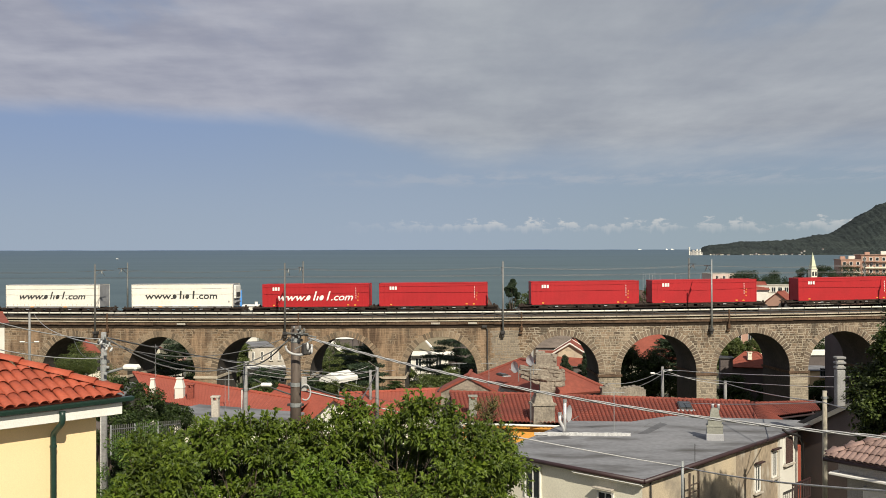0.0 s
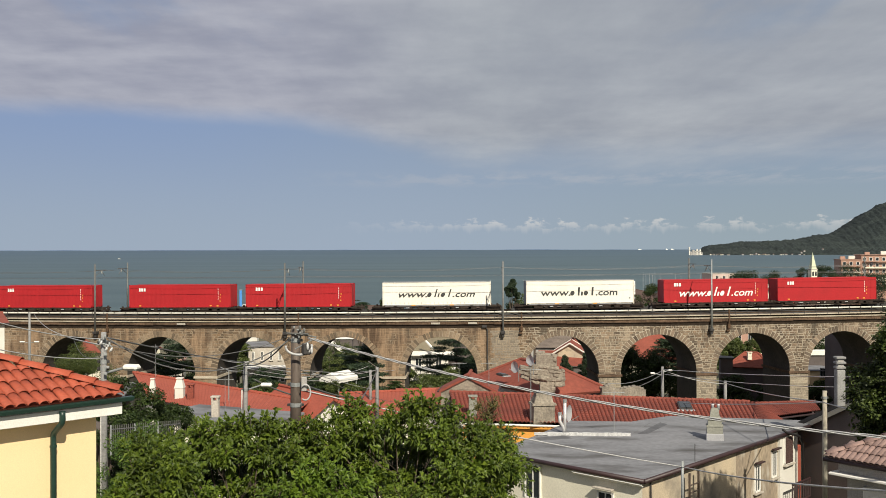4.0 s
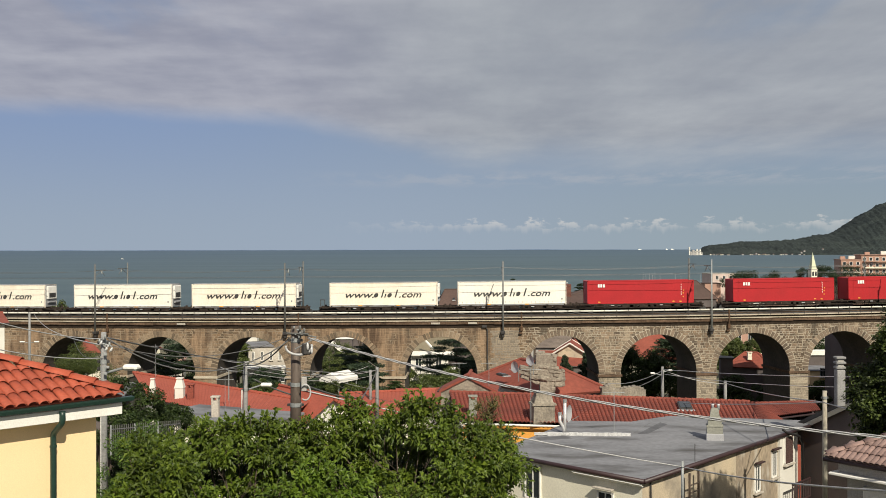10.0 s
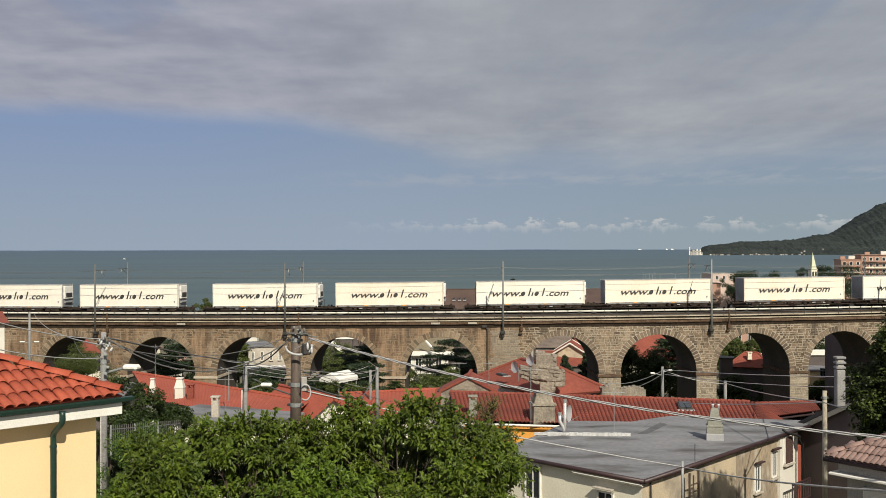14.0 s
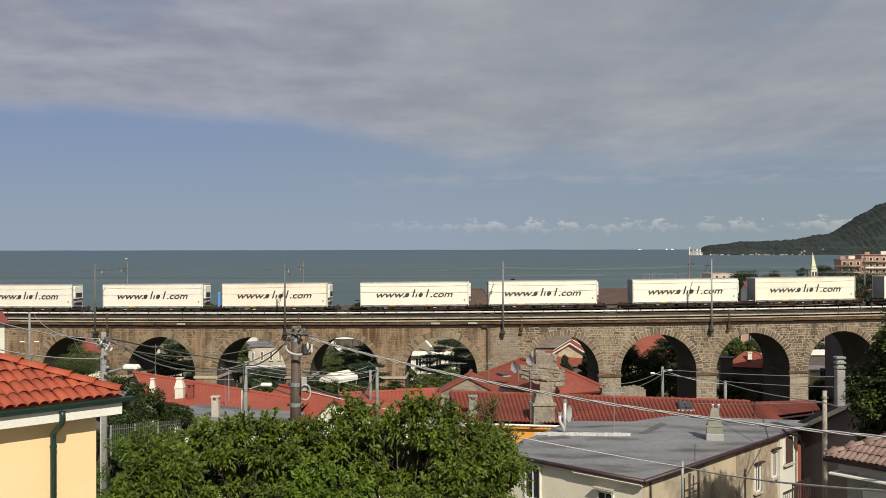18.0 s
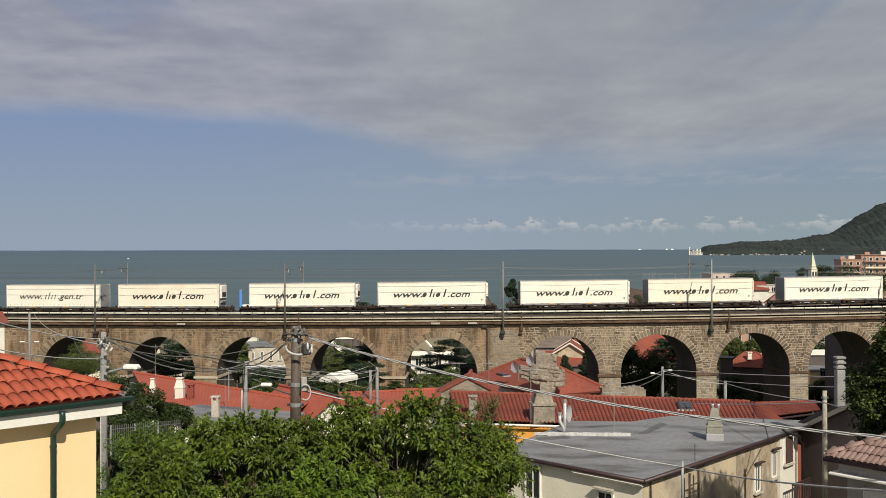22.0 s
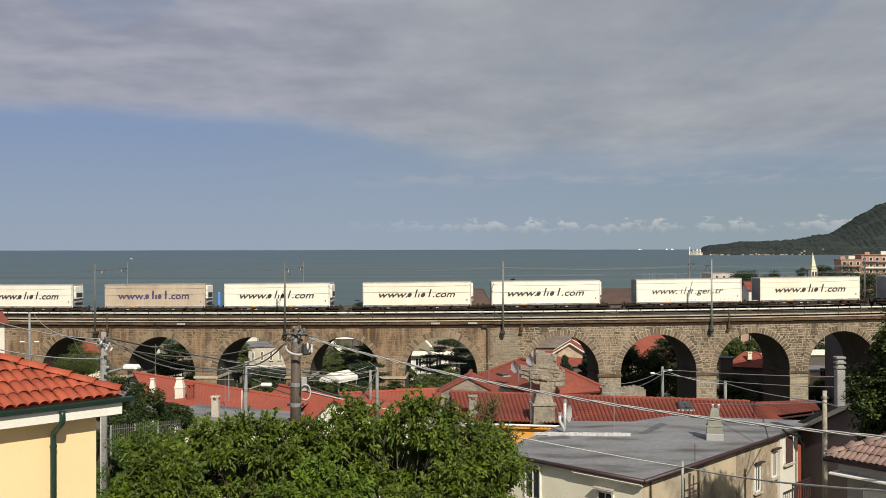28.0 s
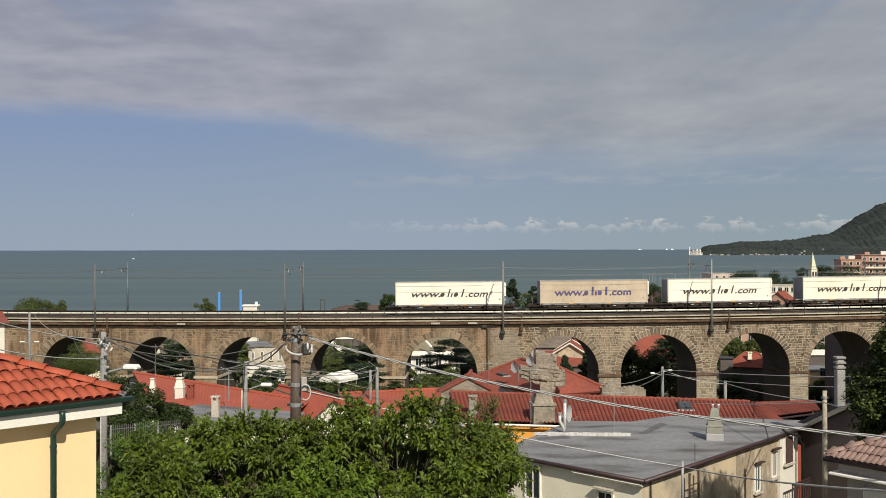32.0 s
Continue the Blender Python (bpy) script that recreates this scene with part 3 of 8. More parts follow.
def on_track(s, off, z):
    x, y, _ = track(s, off)
    return (x, y, z + rise(s))


def terrain(x, y):
    """Height of the ground: the hillside falls from the camera to the shore."""
    ys = (-200, -20, 10, 35, 60, 100, 140, 250, 420, 460)
    zs = (30, 22.3, 18.5, 10.5, 7.0, 3.0, 1.0, -4.0, -9.5, -16)
    return float(np.interp(y, ys, zs)) + 0.25 * noise.noise((x * 0.05, y * 0.05, 0))


# ---- ground, sea, far land ----
def build_land():
    sh = Shape()
    xs = np.concatenate([np.linspace(-900, -150, 14), np.linspace(-140, 140, 57), np.linspace(150, 900, 14)])
    ys = np.concatenate([np.linspace(-200, -20, 6), np.linspace(-15, 200, 60), np.linspace(210, 460, 20)])
    vs = [(x, y, terrain(x, y)) for y in ys for x in xs]
    nx = len(xs)
    fs = [(j * nx + i, j * nx + i + 1, (j + 1) * nx + i + 1, (j + 1) * nx + i) for j in range(len(ys) - 1) for i in range(nx - 1)]
    sh.add(vs, fs)
    tagged(part("ground", sh, M["grass"], smooth=True), "hillside ground of rough grass and earth", "ground", kind="structure")
    sea = Shape()
    ys = [400, 600, 1000, 1800, 3000, 4300]
    zs = [-13 + (y - 400) / 3900 * 36.6 for y in ys]
    vs = [(x, y, z) for y, z in zip(ys, zs) for x in (-2450, -1200, 0, 1200, 2450)]
    sea.add(vs, [(j * 5 + i, j * 5 + i + 1, (j + 1) * 5 + i + 1, (j + 1) * 5 + i) for j in range(5) for i in range(4)])
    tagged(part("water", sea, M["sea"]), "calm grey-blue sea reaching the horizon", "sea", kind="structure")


def build_headland():
    """A wooded cape across the bay with a low tip and a high shoulder."""
    d0 = 2900.0
    bear = (0.252, 0.258, 0.2644, 0.298, 0.3344, 0.353, 0.372, 0.385, 0.393, 0.402, 0.417, 0.4356, 0.5, 0.6)
    high = (0.0, 0.003, 0.0055, 0.0094, 0.0105, 0.0116, 0.0160, 0.0166, 0.0205, 0.0266, 0.036, 0.046, 0.07, 0.09)
    sh = Shape()
    nu, nv = 420, 26
    vs = []
    for j in range(nv):
        v = j / (nv - 1)
        for i in range(nu):
            b = bear[0] + (bear[-1] - bear[0]) * i / (nu - 1)
            top = float(np.interp(b, bear, high)) * 3200 + 9 * min(1.0, (b - bear[0]) / 0.008)
            y = d0 + (v - 0.25) * 900
            prof = math.sin(min(1.0, v / 0.62) * math.pi / 2) if v < 0.62 else math.cos((v - 0.62) / 0.38 * math.pi / 2)
            x = b * (d0 + 0.35 * 900 * 0.9) + (v - 0.62) * 200
            n = noise.fractal((x * 0.02, y * 0.02, 0), 1.0, 2.1, 5) * 4 + noise.noise((x * 0.09, y * 0.09, 3)) * 6.5 * (0.3 + abs(noise.noise((x * .01, y * .01, 7)))) + noise.noise((x * 0.23, y * 0.23, 11)) * 4.2
            fade = min(1.0, top * prof / 14)
            vs.append((x, y, 8.0 + top * prof + n * fade - (3 if j in (0, nv - 1) else 0)))
    sh.add(vs, [(j * nu + i, j * nu + i + 1, (j + 1) * nu + i + 1, (j + 1) * nu + i) for j in range(nv - 1) for i in range(nu - 1)])
    tagged(part("headland", sh, M["forest"], smooth=True), "wooded dark green cape across the bay", "headland", kind="structure")


def build_far_coast():
    """A low blue line of land beyond the bay."""
    sh = Shape()
    n = 240
    vs = []
    for i in range(n + 1):
        x = -2300 + 3400 * i / n
        top = 23.2 + 2.6 * max(0.0, noise.fractal((x * 0.004, 2, 0), 1.0, 2.0, 5) + 0.35) * min(1.0, (1100 - x) / 500)
        vs += [(x, 4230, 20.0), (x, 4230, top), (x, 4290, 20.0)]
    fs = []
    for i in range(n):
        a, b = 3 * i, 3 * i + 3
        fs += [(a, b, b + 1, a + 1), (a + 1, b + 1, b + 2, a + 2), (a + 2, b + 2, b, a)]
    sh.add(vs, fs + [(0, 1, 2), (3 * n, 3 * n + 2, 3 * n + 1)])
    tagged(part("far_coast", sh, M["haze_coast"]), "low blue line of distant coast on the horizon", "coast", kind="structure")


build_land()
build_headland()
build_far_coast()


# ---- viaduct ----
FACE, BACK = -4.65, 2.9
CROWN, SPRING, TOPZ = 13.5, 8.95, 14.9
ARCHES = [(-45.8, 4.35), (-34.4, 4.35), (-23.05, 4.3), (-11.7, 4.2), (-0.15, 4.3), (14.25, 4.4), (25.9, 4.6), (37.55, 4.6), (49.0, 4.5), (60.6, 4.5), (72.2, 4.5)]
S0, S1 = -95.0, 95.0


def viaduct():
    v = thing("viaduct", "old stone railway viaduct with round arches and pale joints", "viaduct", kind="structure")
    body, vaults = Shape(), [Shape() for _ in ARCHES]
    cuts = [S0]
    for c, r in ARCHES:
        cuts += [c - r * math.cos(math.pi * k / 24) for k in range(25)]
    cuts.append(S1)

    def low(s):
        for c, r in ARCHES:
            if abs(s - c) <= r + 1e-6:
                return SPRING + (CROWN - SPRING) * math.sqrt(max(0.0, 1 - ((s - c) / r) ** 2))
        return None

    inside = lambda s: any(abs(s - c) < r - 1e-6 for c, r in ARCHES)
    for a, b in zip(cuts[:-1], cuts[1:]):
        mid = (a + b) / 2
        n = 1 if inside(mid) else max(1, int((b - a) / 2.0))
        for k in range(n):
            p, q = a + (b - a) * k / n, a + (b - a) * (k + 1) / n
            za, zb = (low(p), low(q)) if inside(mid) else (-3.0, -3.0)
            for off in (FACE, BACK):
                body.add([on_track(p, off, za), on_track(q, off, zb), on_track(q, off, TOPZ), on_track(p, off, TOPZ)], [(0, 1, 2, 3)])
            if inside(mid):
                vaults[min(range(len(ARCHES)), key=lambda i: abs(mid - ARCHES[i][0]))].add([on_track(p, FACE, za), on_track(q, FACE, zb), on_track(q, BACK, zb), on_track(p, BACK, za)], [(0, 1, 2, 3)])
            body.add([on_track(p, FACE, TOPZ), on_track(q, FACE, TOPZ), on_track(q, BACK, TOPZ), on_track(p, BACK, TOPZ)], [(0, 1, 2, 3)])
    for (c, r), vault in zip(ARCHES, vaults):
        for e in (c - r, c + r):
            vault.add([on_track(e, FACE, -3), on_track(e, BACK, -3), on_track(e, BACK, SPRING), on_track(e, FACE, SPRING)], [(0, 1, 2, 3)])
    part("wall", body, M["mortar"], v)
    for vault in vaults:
        part("vault", vault, M["vault"], v, "arch vault with shade put into its dark stone")
    # imposts
    edges = [S0] + [e for c, r in ARCHES for e in (c - r, c + r)] + [S1]
    for a, b in zip(edges[0::2], edges[1::2]):
        if b < -62 or a > 66:
            continue
        sh = Shape()
        vs = [on_track(s, o, z) for s in (a - 0.14, b + 0.14) for o in (FACE - 0.16, BACK + 0.16) for z in (8.42, 8.72)]
        sh.add(vs, [(0, 1, 3, 2), (4, 6, 7, 5), (0, 4, 5, 1), (2, 3, 7, 6), (0, 2, 6, 4), (1, 5, 7, 3)])
        part("impost", sh, M["ledge_stone" if b < 0 else "cornice"], v)

    # cornice ledges and coping, one length after another
    def ledge(name, o0, o1, z0, z1, material, step=3.0, gap=0.015, worn=0.012):
        s = -80.0
        rng = random.Random(12)
        while s < 80:
            sh = Shape()
            w = step * rng.uniform(0.75, 1.25)
            drop, out = rng.uniform(-worn, worn), rng.uniform(-worn, worn)
            vs = [on_track(q, o, z) for q in (s + gap, s + w - gap) for o in (o0 + out, o1) for z in (z0 + drop, z1)]
            sh.add(vs, [(0, 1, 3, 2), (4, 6, 7, 5), (0, 4, 5, 1), (2, 3, 7, 6), (0, 2, 6, 4), (1, 5, 7, 3)])
            part(name, sh, material, v)
            s += w

    ledge("cornice", FACE - 0.3, FACE + 0.5, 14.99, 15.3, M["cornice"], 1.5, 0.012, 0.03)
    ledge("ledge", FACE - 0.42, FACE + 0.5, 15.37, 15.49, M["ledge_stone"])
    ledge("coping", FACE - 0.36, FACE + 0.5, 15.7, 15.81, M["ledge_stone"])
    # walls behind the ledges, coloured dark so the gaps read as shade
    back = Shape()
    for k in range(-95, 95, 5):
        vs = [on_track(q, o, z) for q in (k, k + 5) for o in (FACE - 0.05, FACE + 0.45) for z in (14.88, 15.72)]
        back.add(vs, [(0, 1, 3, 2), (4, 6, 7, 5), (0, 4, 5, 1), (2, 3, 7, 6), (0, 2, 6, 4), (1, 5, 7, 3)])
    part("parapet", back, M["gap_shade"], v)
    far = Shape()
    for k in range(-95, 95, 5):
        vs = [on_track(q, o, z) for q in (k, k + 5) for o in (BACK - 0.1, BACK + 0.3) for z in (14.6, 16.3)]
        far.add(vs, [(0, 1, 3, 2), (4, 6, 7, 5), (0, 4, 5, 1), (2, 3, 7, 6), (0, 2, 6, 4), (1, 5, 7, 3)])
    part("parapet", far, M["gap_shade"], v)
    # drains, brackets and pale plates on the face
    for s in (-41.2, -17.2, 9.4, 34.4):
        x, y, h = track(s, FACE - 0.35)
        z = rise(s)
        sh = Shape().box((x, y, 15.6 + z), (0.16, 0.16, 1.7), math.degrees(h), 0.02)
        sh.box((x, y + 0.1, 14.4 + z), (0.34, 0.34, 0.6), math.degrees(h), 0.05)
        sh.box((x - 0.1, y + 0.12, 13.85 + z), (0.42, 0.3, 0.22), math.degrees(h), 0.05)
        part("drain_box", sh, M["rust_box"], v, "rusty iron drain box")
    sh = Shape().tube([on_track(5.15, FACE - 0.16, 14.6), on_track(5.35, FACE - 0.16, 14.3), on_track(5.35, FACE - 0.16, 7.5)], 0.07, 8)
    sh.box(on_track(5.0, FACE - 0.2, 14.7), (0.6, 0.3, 0.3), 0, 0.04)
    part("downpipe", sh, M["dark_steel"], v, "black downpipe with a hopper")
    for s in (-31.7, -0.8, 3.6):
        x, y, h = track(s, FACE - 0.33)
        part("plate", Shape().box((x, y, 15.12 + rise(s)), (1.1, 0.06, 0.22), math.degrees(h), 0.01), M["pale_stone"], v, "pale stone plate")
    deck = Shape()
    for k in range(-95, 95, 5):
        vs = [on_track(q, o, z) for q in (k, k + 5) for o in (FACE - 0.1, BACK - 0.12) for z in (14.6, 15.62)]
        deck.add(vs, [(0, 1, 3, 2), (4, 6, 7, 5), (0, 4, 5, 1), (2, 3, 7, 6), (0, 2, 6, 4), (1, 5, 7, 3)])
    part("deck", deck, M["ballast"], v)
    for o in (-2.55 - 0.72, -2.55 + 0.72, 1.25 - 0.72, 1.25 + 0.72):
        sh = Shape()
        sh.tube([on_track(k, o, 15.78) for k in range(-95, 96, 5)], 0.06, 6)
        part("rail", sh, M["dark_steel"], v)
    # railing
    post = Shape().box((0, 0, 0.46), (0.06, 0.06, 0.92), 0, 0.008).mesh("post", M["dark_steel"])
    s = -75.0
    while s < 75:
        for o in (FACE - 0.33,):
            ob = new("railing_post", post)
            x, y, h = track(s, o)
            ob.parent, ob.matrix_basis = v, pose(x, y, 15.64 + rise(s), 0, 0, math.degrees(h))
        s += 1.45
    for z, r, nm, mt in ((16.45, 0.1, "handrail", M["rail_white"]), (16.02, 0.03, "lower_rail", M["cornice"])):
        for k in range(-75, 75, 10):
            sh = Shape()
            sh.tube([on_track(k + q, FACE - 0.2, z) for q in (0, 2.5, 5, 7.5, 9.98)], r, 8)
            part(nm, sh, mt, v)
    return v


def embankments():
    """The line goes on past the viaduct on walled banks."""
    for a, b in ((-640, -94.9), (94.9, 640)):
        sh = Shape()
        n = 24
        for k in range(n):
            p, q = a + (b - a) * k / n, a + (b - a) * (k + 1) / n
            vs = [on_track(s, o, z) for s in (p, q) for o, z in ((FACE - 2.5, -12), (BACK + 2.5, -12), (FACE, 15.5), (BACK, 15.5))]
            sh.add(vs, [(0, 1, 5, 4), (2, 6, 7, 3), (0, 4, 6, 2), (1, 3, 7, 5)] + ([(0, 2, 3, 1)] if k == 0 else []))
        tagged(part("railway_bank", sh, M["ballast"]), "long walled bank of earth under the railway", "embankment", kind="structure")


VIADUCT = viaduct()
embankments()


# ---- overhead line ----
def cable(name, pts, r, material, sag=0.0, parent=None, n=14, sides=6):
    """A hanging line through the given points, with a dip between each two."""
    path = []
    for a, b in zip(pts[:-1], pts[1:]):
        a, b = Vector(a), Vector(b)
        for k in range(n):
            t = k / n
            p = a.lerp(b, t)
            p.z -= sag * 4 * t * (1 - t)
            path.append(p)
    path.append(Vector(pts[-1]))
    sh = Shape().tube(path, r, sides)
    return part(name, sh, material, parent, smooth=True)


NEAR_OFF, FAR_OFF = -5.15, 4.3
MASTS = (-67.0, -42.7, -18.8, 7.2, 32.2, 57.5)
FAR_MASTS = (-67.5, -43.2, -18.7, 6.9, 32.6, 57.5)


def overhead():
    for i in range(len(MASTS)):
        for off, foot, s in ((NEAR_OFF, 13.9, MASTS[i]), (FAR_OFF, 15.2, FAR_MASTS[i])):
            near = off < 0
            if not near and i == 3:
                continue
            x, y, h = track(s, off)
            z = foot + rise(s)
            top = 22.55 + rise(s) - z + (0.1 if not near else 0.0)
            mast = thing("catenary_mast", "slim grey steel catenary mast on the viaduct", "mast", (x, y, z), math.degrees(h), group="catenary masts")
            part("pole", Shape().tube([(0, 0, 0), (0, 0, top)], [0.13, 0.085], 10), M["steel"] if near and 20 < x < 40 else M["mast_grey"] if near and x > 0 else M["mast"], mast, smooth=True)
            way = 1 if near else -1
            arm = Shape().tube([(0, 0, top - 0.75), (0, 2.7 * way, top - 0.75)], 0.045, 6)
            arm.tube([(0, 0, top - 1.5), (0, 1.6 * way, top - 0.8)], 0.035, 6)
            arm.tube([(0, 1.7 * way, top - 0.8), (0, 2.4 * way, top - 1.55)], 0.03, 6)
            cant = part("cantilever", arm, M["mast"], mast)
            part("insulator", Shape().tube([(0, 1.7 * way, top - 1.25), (0, 1.7 * way, top - 1.05), (0, 1.7 * way, top - 0.75)], [0.05, 0.1, 0.05], 8), M["steel"], cant)
            if near:
                br = Shape().box((0, 0.15, 0.1), (0.5, 0.75, 0.35), 0, 0.03)
                br.box((0, 0.2, -0.25), (0.32, 0.5, 0.4), 0, 0.03)
                part("bracket", br, M["dark_steel"], mast, "dark steel wall bracket")
    for off in (-2.55, 1.25):
        for z, sag, r in ((21.75, 0.35, 0.016), (20.75, 0.06, 0.018)):
            ob = cable("overhead_wire", [on_track(s, off, z) for s in MASTS], r, M["wire"], sag, n=8)
            tagged(ob, "thin overhead railway wire hanging above the track", "wire", group="overhead wires")


overhead()


# ---- train ----
# kind of load and place along the train at the start, front first
LOADS = [("red", 45.62), ("red", 26.38), ("red", 11.06), ("red", -8.04), ("red_text", -22.98), ("bold", -40.43), ("curtain", -58.48),
         ("red", -76.02), ("red", -91.61), ("red", -110.37), ("curtain", -126.68), ("cream", -142.85), ("cream", -160.8), ("white", -177.03),
         ("cream", -194.76), ("white", -210.68), ("white", -228.86), ("white", -244.99), ("cream", -262.83), ("white", -279.01),
         ("white", -296.96), ("white", -313.44), ("cream", -331.03), ("short_text", -347.12), ("white", -365.41), ("cream", -381.62),
         ("white", -399.47), ("tan", -415.67), ("white", -433.83)]
LONG = 13.65


def gone(t):
    """How far the train has run by t seconds."""
    u = t / 32
    return 403.82 * u + 24.87 * u * u - 4.597 * u ** 3 + 3.763 * u ** 4


def lettering(parent, words, x0, x1, z, size, shear, weight, material, y=-0.03):
    """Words in the built-in font on the side of a load, fitted between x0 and x1."""
    cu = bpy.data.curves.new("lettering", "FONT")
    cu.body, cu.size, cu.shear, cu.offset, cu.extrude = words, size, shear, weight, 0.006
    cu.resolution_u = 3
    cu.materials.append(material)
    ob = new("lettering", cu)
    wide = {"w": 0.72, ".": 0.27, "c": 0.5, "o": 0.55, "m": 0.85, "g": 0.55, "e": 0.52, "n": 0.55, "t": 0.3, "r": 0.35}
    natural = sum(wide[c] for c in words) * size
    ob.parent = parent
    ob.matrix_basis = Matrix.Translation((x0, y, z)) @ Matrix.Rotation(radians(90), 4, "X")
    ob.scale = ((x1 - x0) / natural, 1, 1)
    return ob


def bars(parent, x0, x1, z, h, talls, slant, weight, material, y=-0.03):
    """Plain slanted bars in place of a name; talls: relative heights."""
    n = len(talls)
    for i, k in enumerate(talls):
        a = x0 + (x1 - x0) * (i + 0.2) / n
        o, up = slant * h * k, z + h * k
        vs = [(a, y, z), (a + weight, y, z), (a + weight + o, y, up), (a + o, y, up)]
        vs += [(p, q + 0.012, r) for p, q, r in vs]
        part("bar", Shape().add(vs, [(0, 1, 2, 3), (4, 7, 6, 5), (0, 4, 5, 1), (1, 5, 6, 2), (2, 6, 7, 3), (3, 7, 4, 0)]), material, parent)


def discs(parent, x0, x1, z, h, slant, weight, material, y=-0.03):
    """Plain filled ovals and tall bars in place of a name."""
    span = x1 - x0
    n = 14
    for at_x, wd in ((0.12, 0.17), (0.66, 0.17)):
        vs = []
        for dy in (0.0, 0.012):
            for i in range(n):
                a = 2 * math.pi * i / n
                zz = h / 2 * (1 + math.sin(a))
                vs.append((x0 + at_x * span + math.cos(a) * wd * span / 2 + slant * zz, y + dy, z + zz))
        fs = [tuple(range(n)), tuple(reversed(range(n, 2 * n)))] + [(i, n + i, n + (i + 1) % n, (i + 1) % n) for i in range(n)]
        part("oval", Shape().add(vs, fs), material, parent)
    for at_x, k in ((0.33, 1.75), (0.46, 0.8), (0.88, 1.75)):
        bars(parent, x0 + at_x * span, x0 + at_x * span + 0.1, z, h, (k,), slant, weight, material, y)


def script(parent, z, h, slant, weight, material, grow=0.0, y=-0.03, kind=0):
    size = h * 1.9
    if kind == 0:
        lettering(parent, "www.", 1.85, 5.75, z, size, slant, grow, material, y)
        discs(parent, 5.45, 8.6, z, h, slant, weight, material, y)
        lettering(parent, ".com", 8.75, 11.85, z, size, slant, grow, material, y)
    else:
        lettering(parent, "www.", 1.85, 5.4, z, size, slant, grow, material, y)
        bars(parent, 5.6, 7.4, z, h, (1, 1.6, 0.9, 1), slant, weight, material, y)
        lettering(parent, ".gen.tr", 7.5, 11.4, z, size, slant, grow, material, y)


TYPES = {}


def load_unit(kind):
    """A load in its own space: x along the train from its rear end, y away from the viewer's side, z from the wagon floor."""
    if kind.startswith("red"):
        t = thing("freight_container", "plain red 45-foot freight container riding on a wagon", "container", group="train loads")
        if kind == "red_text":
            t["label"] = "red freight container with white script along its side"
        w, h = 2.5, 2.9
        body = Shape()
        # shallow corrugation of the long side
        n = 90
        for y0, sgn in ((0.0, 1), (w, -1)):
            vs = []
            for k in range(n + 1):
                x = 0.12 + (LONG - 0.24) * k / n
                d = 0.006 if (k // 2) % 2 else 0.0
                vs += [(x, y0 + sgn * (0.02 + d), 0.16), (x, y0 + sgn * (0.02 + d), h - 0.12)]
            body.add(vs, [(2 * k, 2 * k + 2, 2 * k + 3, 2 * k + 1) for k in range(n)])
        body.box((LONG / 2, w / 2, h - 0.07), (LONG - 0.1, w - 0.1, 0.06))
        for x in (0.07, LONG - 0.07):
            body.box((x, w / 2, h / 2), (0.06, w - 0.1, h - 0.1))
        part("box", body, M["red_box"], t)
        fr = Shape()
        for y in (0.06, w - 0.06):
            fr.box((LONG / 2, y, 0.08), (LONG, 0.12, 0.16), 0, 0.01)
            fr.box((LONG / 2, y, h - 0.06), (LONG, 0.12, 0.12), 0, 0.01)
            for x in (0.08, LONG - 0.08):
                fr.box((x, y, h / 2), (0.16, 0.12, h), 0, 0.01)
        for x in (0.7 + 0.08, LONG - 0.78):
            fr.box((x, 0.03, h / 2), (0.1, 0.05, h - 0.2))
        part("frame", fr, M["red_box"], t)
        for x in (1.45, 1.78, 2.11):
            part("logo_block", Shape().box((x, -0.01, 2.28), (0.24, 0.03, 0.42), 0, 0.01), M["white_ink"], t, "white block mark")
        for z in (2.3, 2.0, 1.7, 1.4, 1.1):
            part("code_mark", Shape().box((12.0, -0.005, z), (0.06, 0.02, 0.2)), M["white_ink"], t)
        for x, z in ((12.25, 1.25), (12.25, 0.8), (12.3, 1.6), (11.9, 0.2), (1.5, 0.22), (11.0, 0.22)):
            part("marker", Shape().box((x, -0.008, z), (0.26 if z < 0.4 else 0.12, 0.02, 0.14)), M["yellow_mark"], t, "small amber warning label")
        if kind == "red_text":
            script(t, 0.8, 0.66, 0.3, 0.2, M["white_ink"], 0.018)
        return t
    names = {"white": "white refrigerated semi-trailer with dark script along its side", "curtain": "white curtain-side semi-trailer with dark script and lashing straps",
             "cream": "grubby cream semi-trailer with dark script along its side", "bold": "white semi-trailer with bold dark script along its side",
             "short_text": "white semi-trailer with thin looping script along its side", "tan": "dirty beige semi-trailer with violet script along its side"}
    t = thing("semi_trailer", names[kind], "trailer", group="train loads")
    w, h = 2.5, 3.02
    skin = M[{"tan": "tan_tarp", "cream": "cream_tarp"}.get(kind, "white_tarp")]
    part("body", Shape().box((LONG / 2, w / 2, h / 2 + 0.02), (LONG - 0.1, w - 0.04, h - 0.14), 0, 0.05), skin, t)
    fr = Shape()
    for y in (0.03, w - 0.03):
        fr.box((LONG / 2, y, h - 0.07), (LONG, 0.08, 0.14), 0, 0.02)
        fr.box((LONG / 2, y, 0.2), (LONG, 0.08, 0.12), 0, 0.02)
        for x in (0.06, LONG - 0.06):
            fr.box((x, y, h / 2), (0.12, 0.1, h), 0, 0.02)
    part("frame", fr, skin, t)
    part("roof", Shape().box((LONG / 2, w / 2, h - 0.02), (LONG - 0.05, w - 0.05, 0.05), 0, 0.02), M["grey_end"], t)
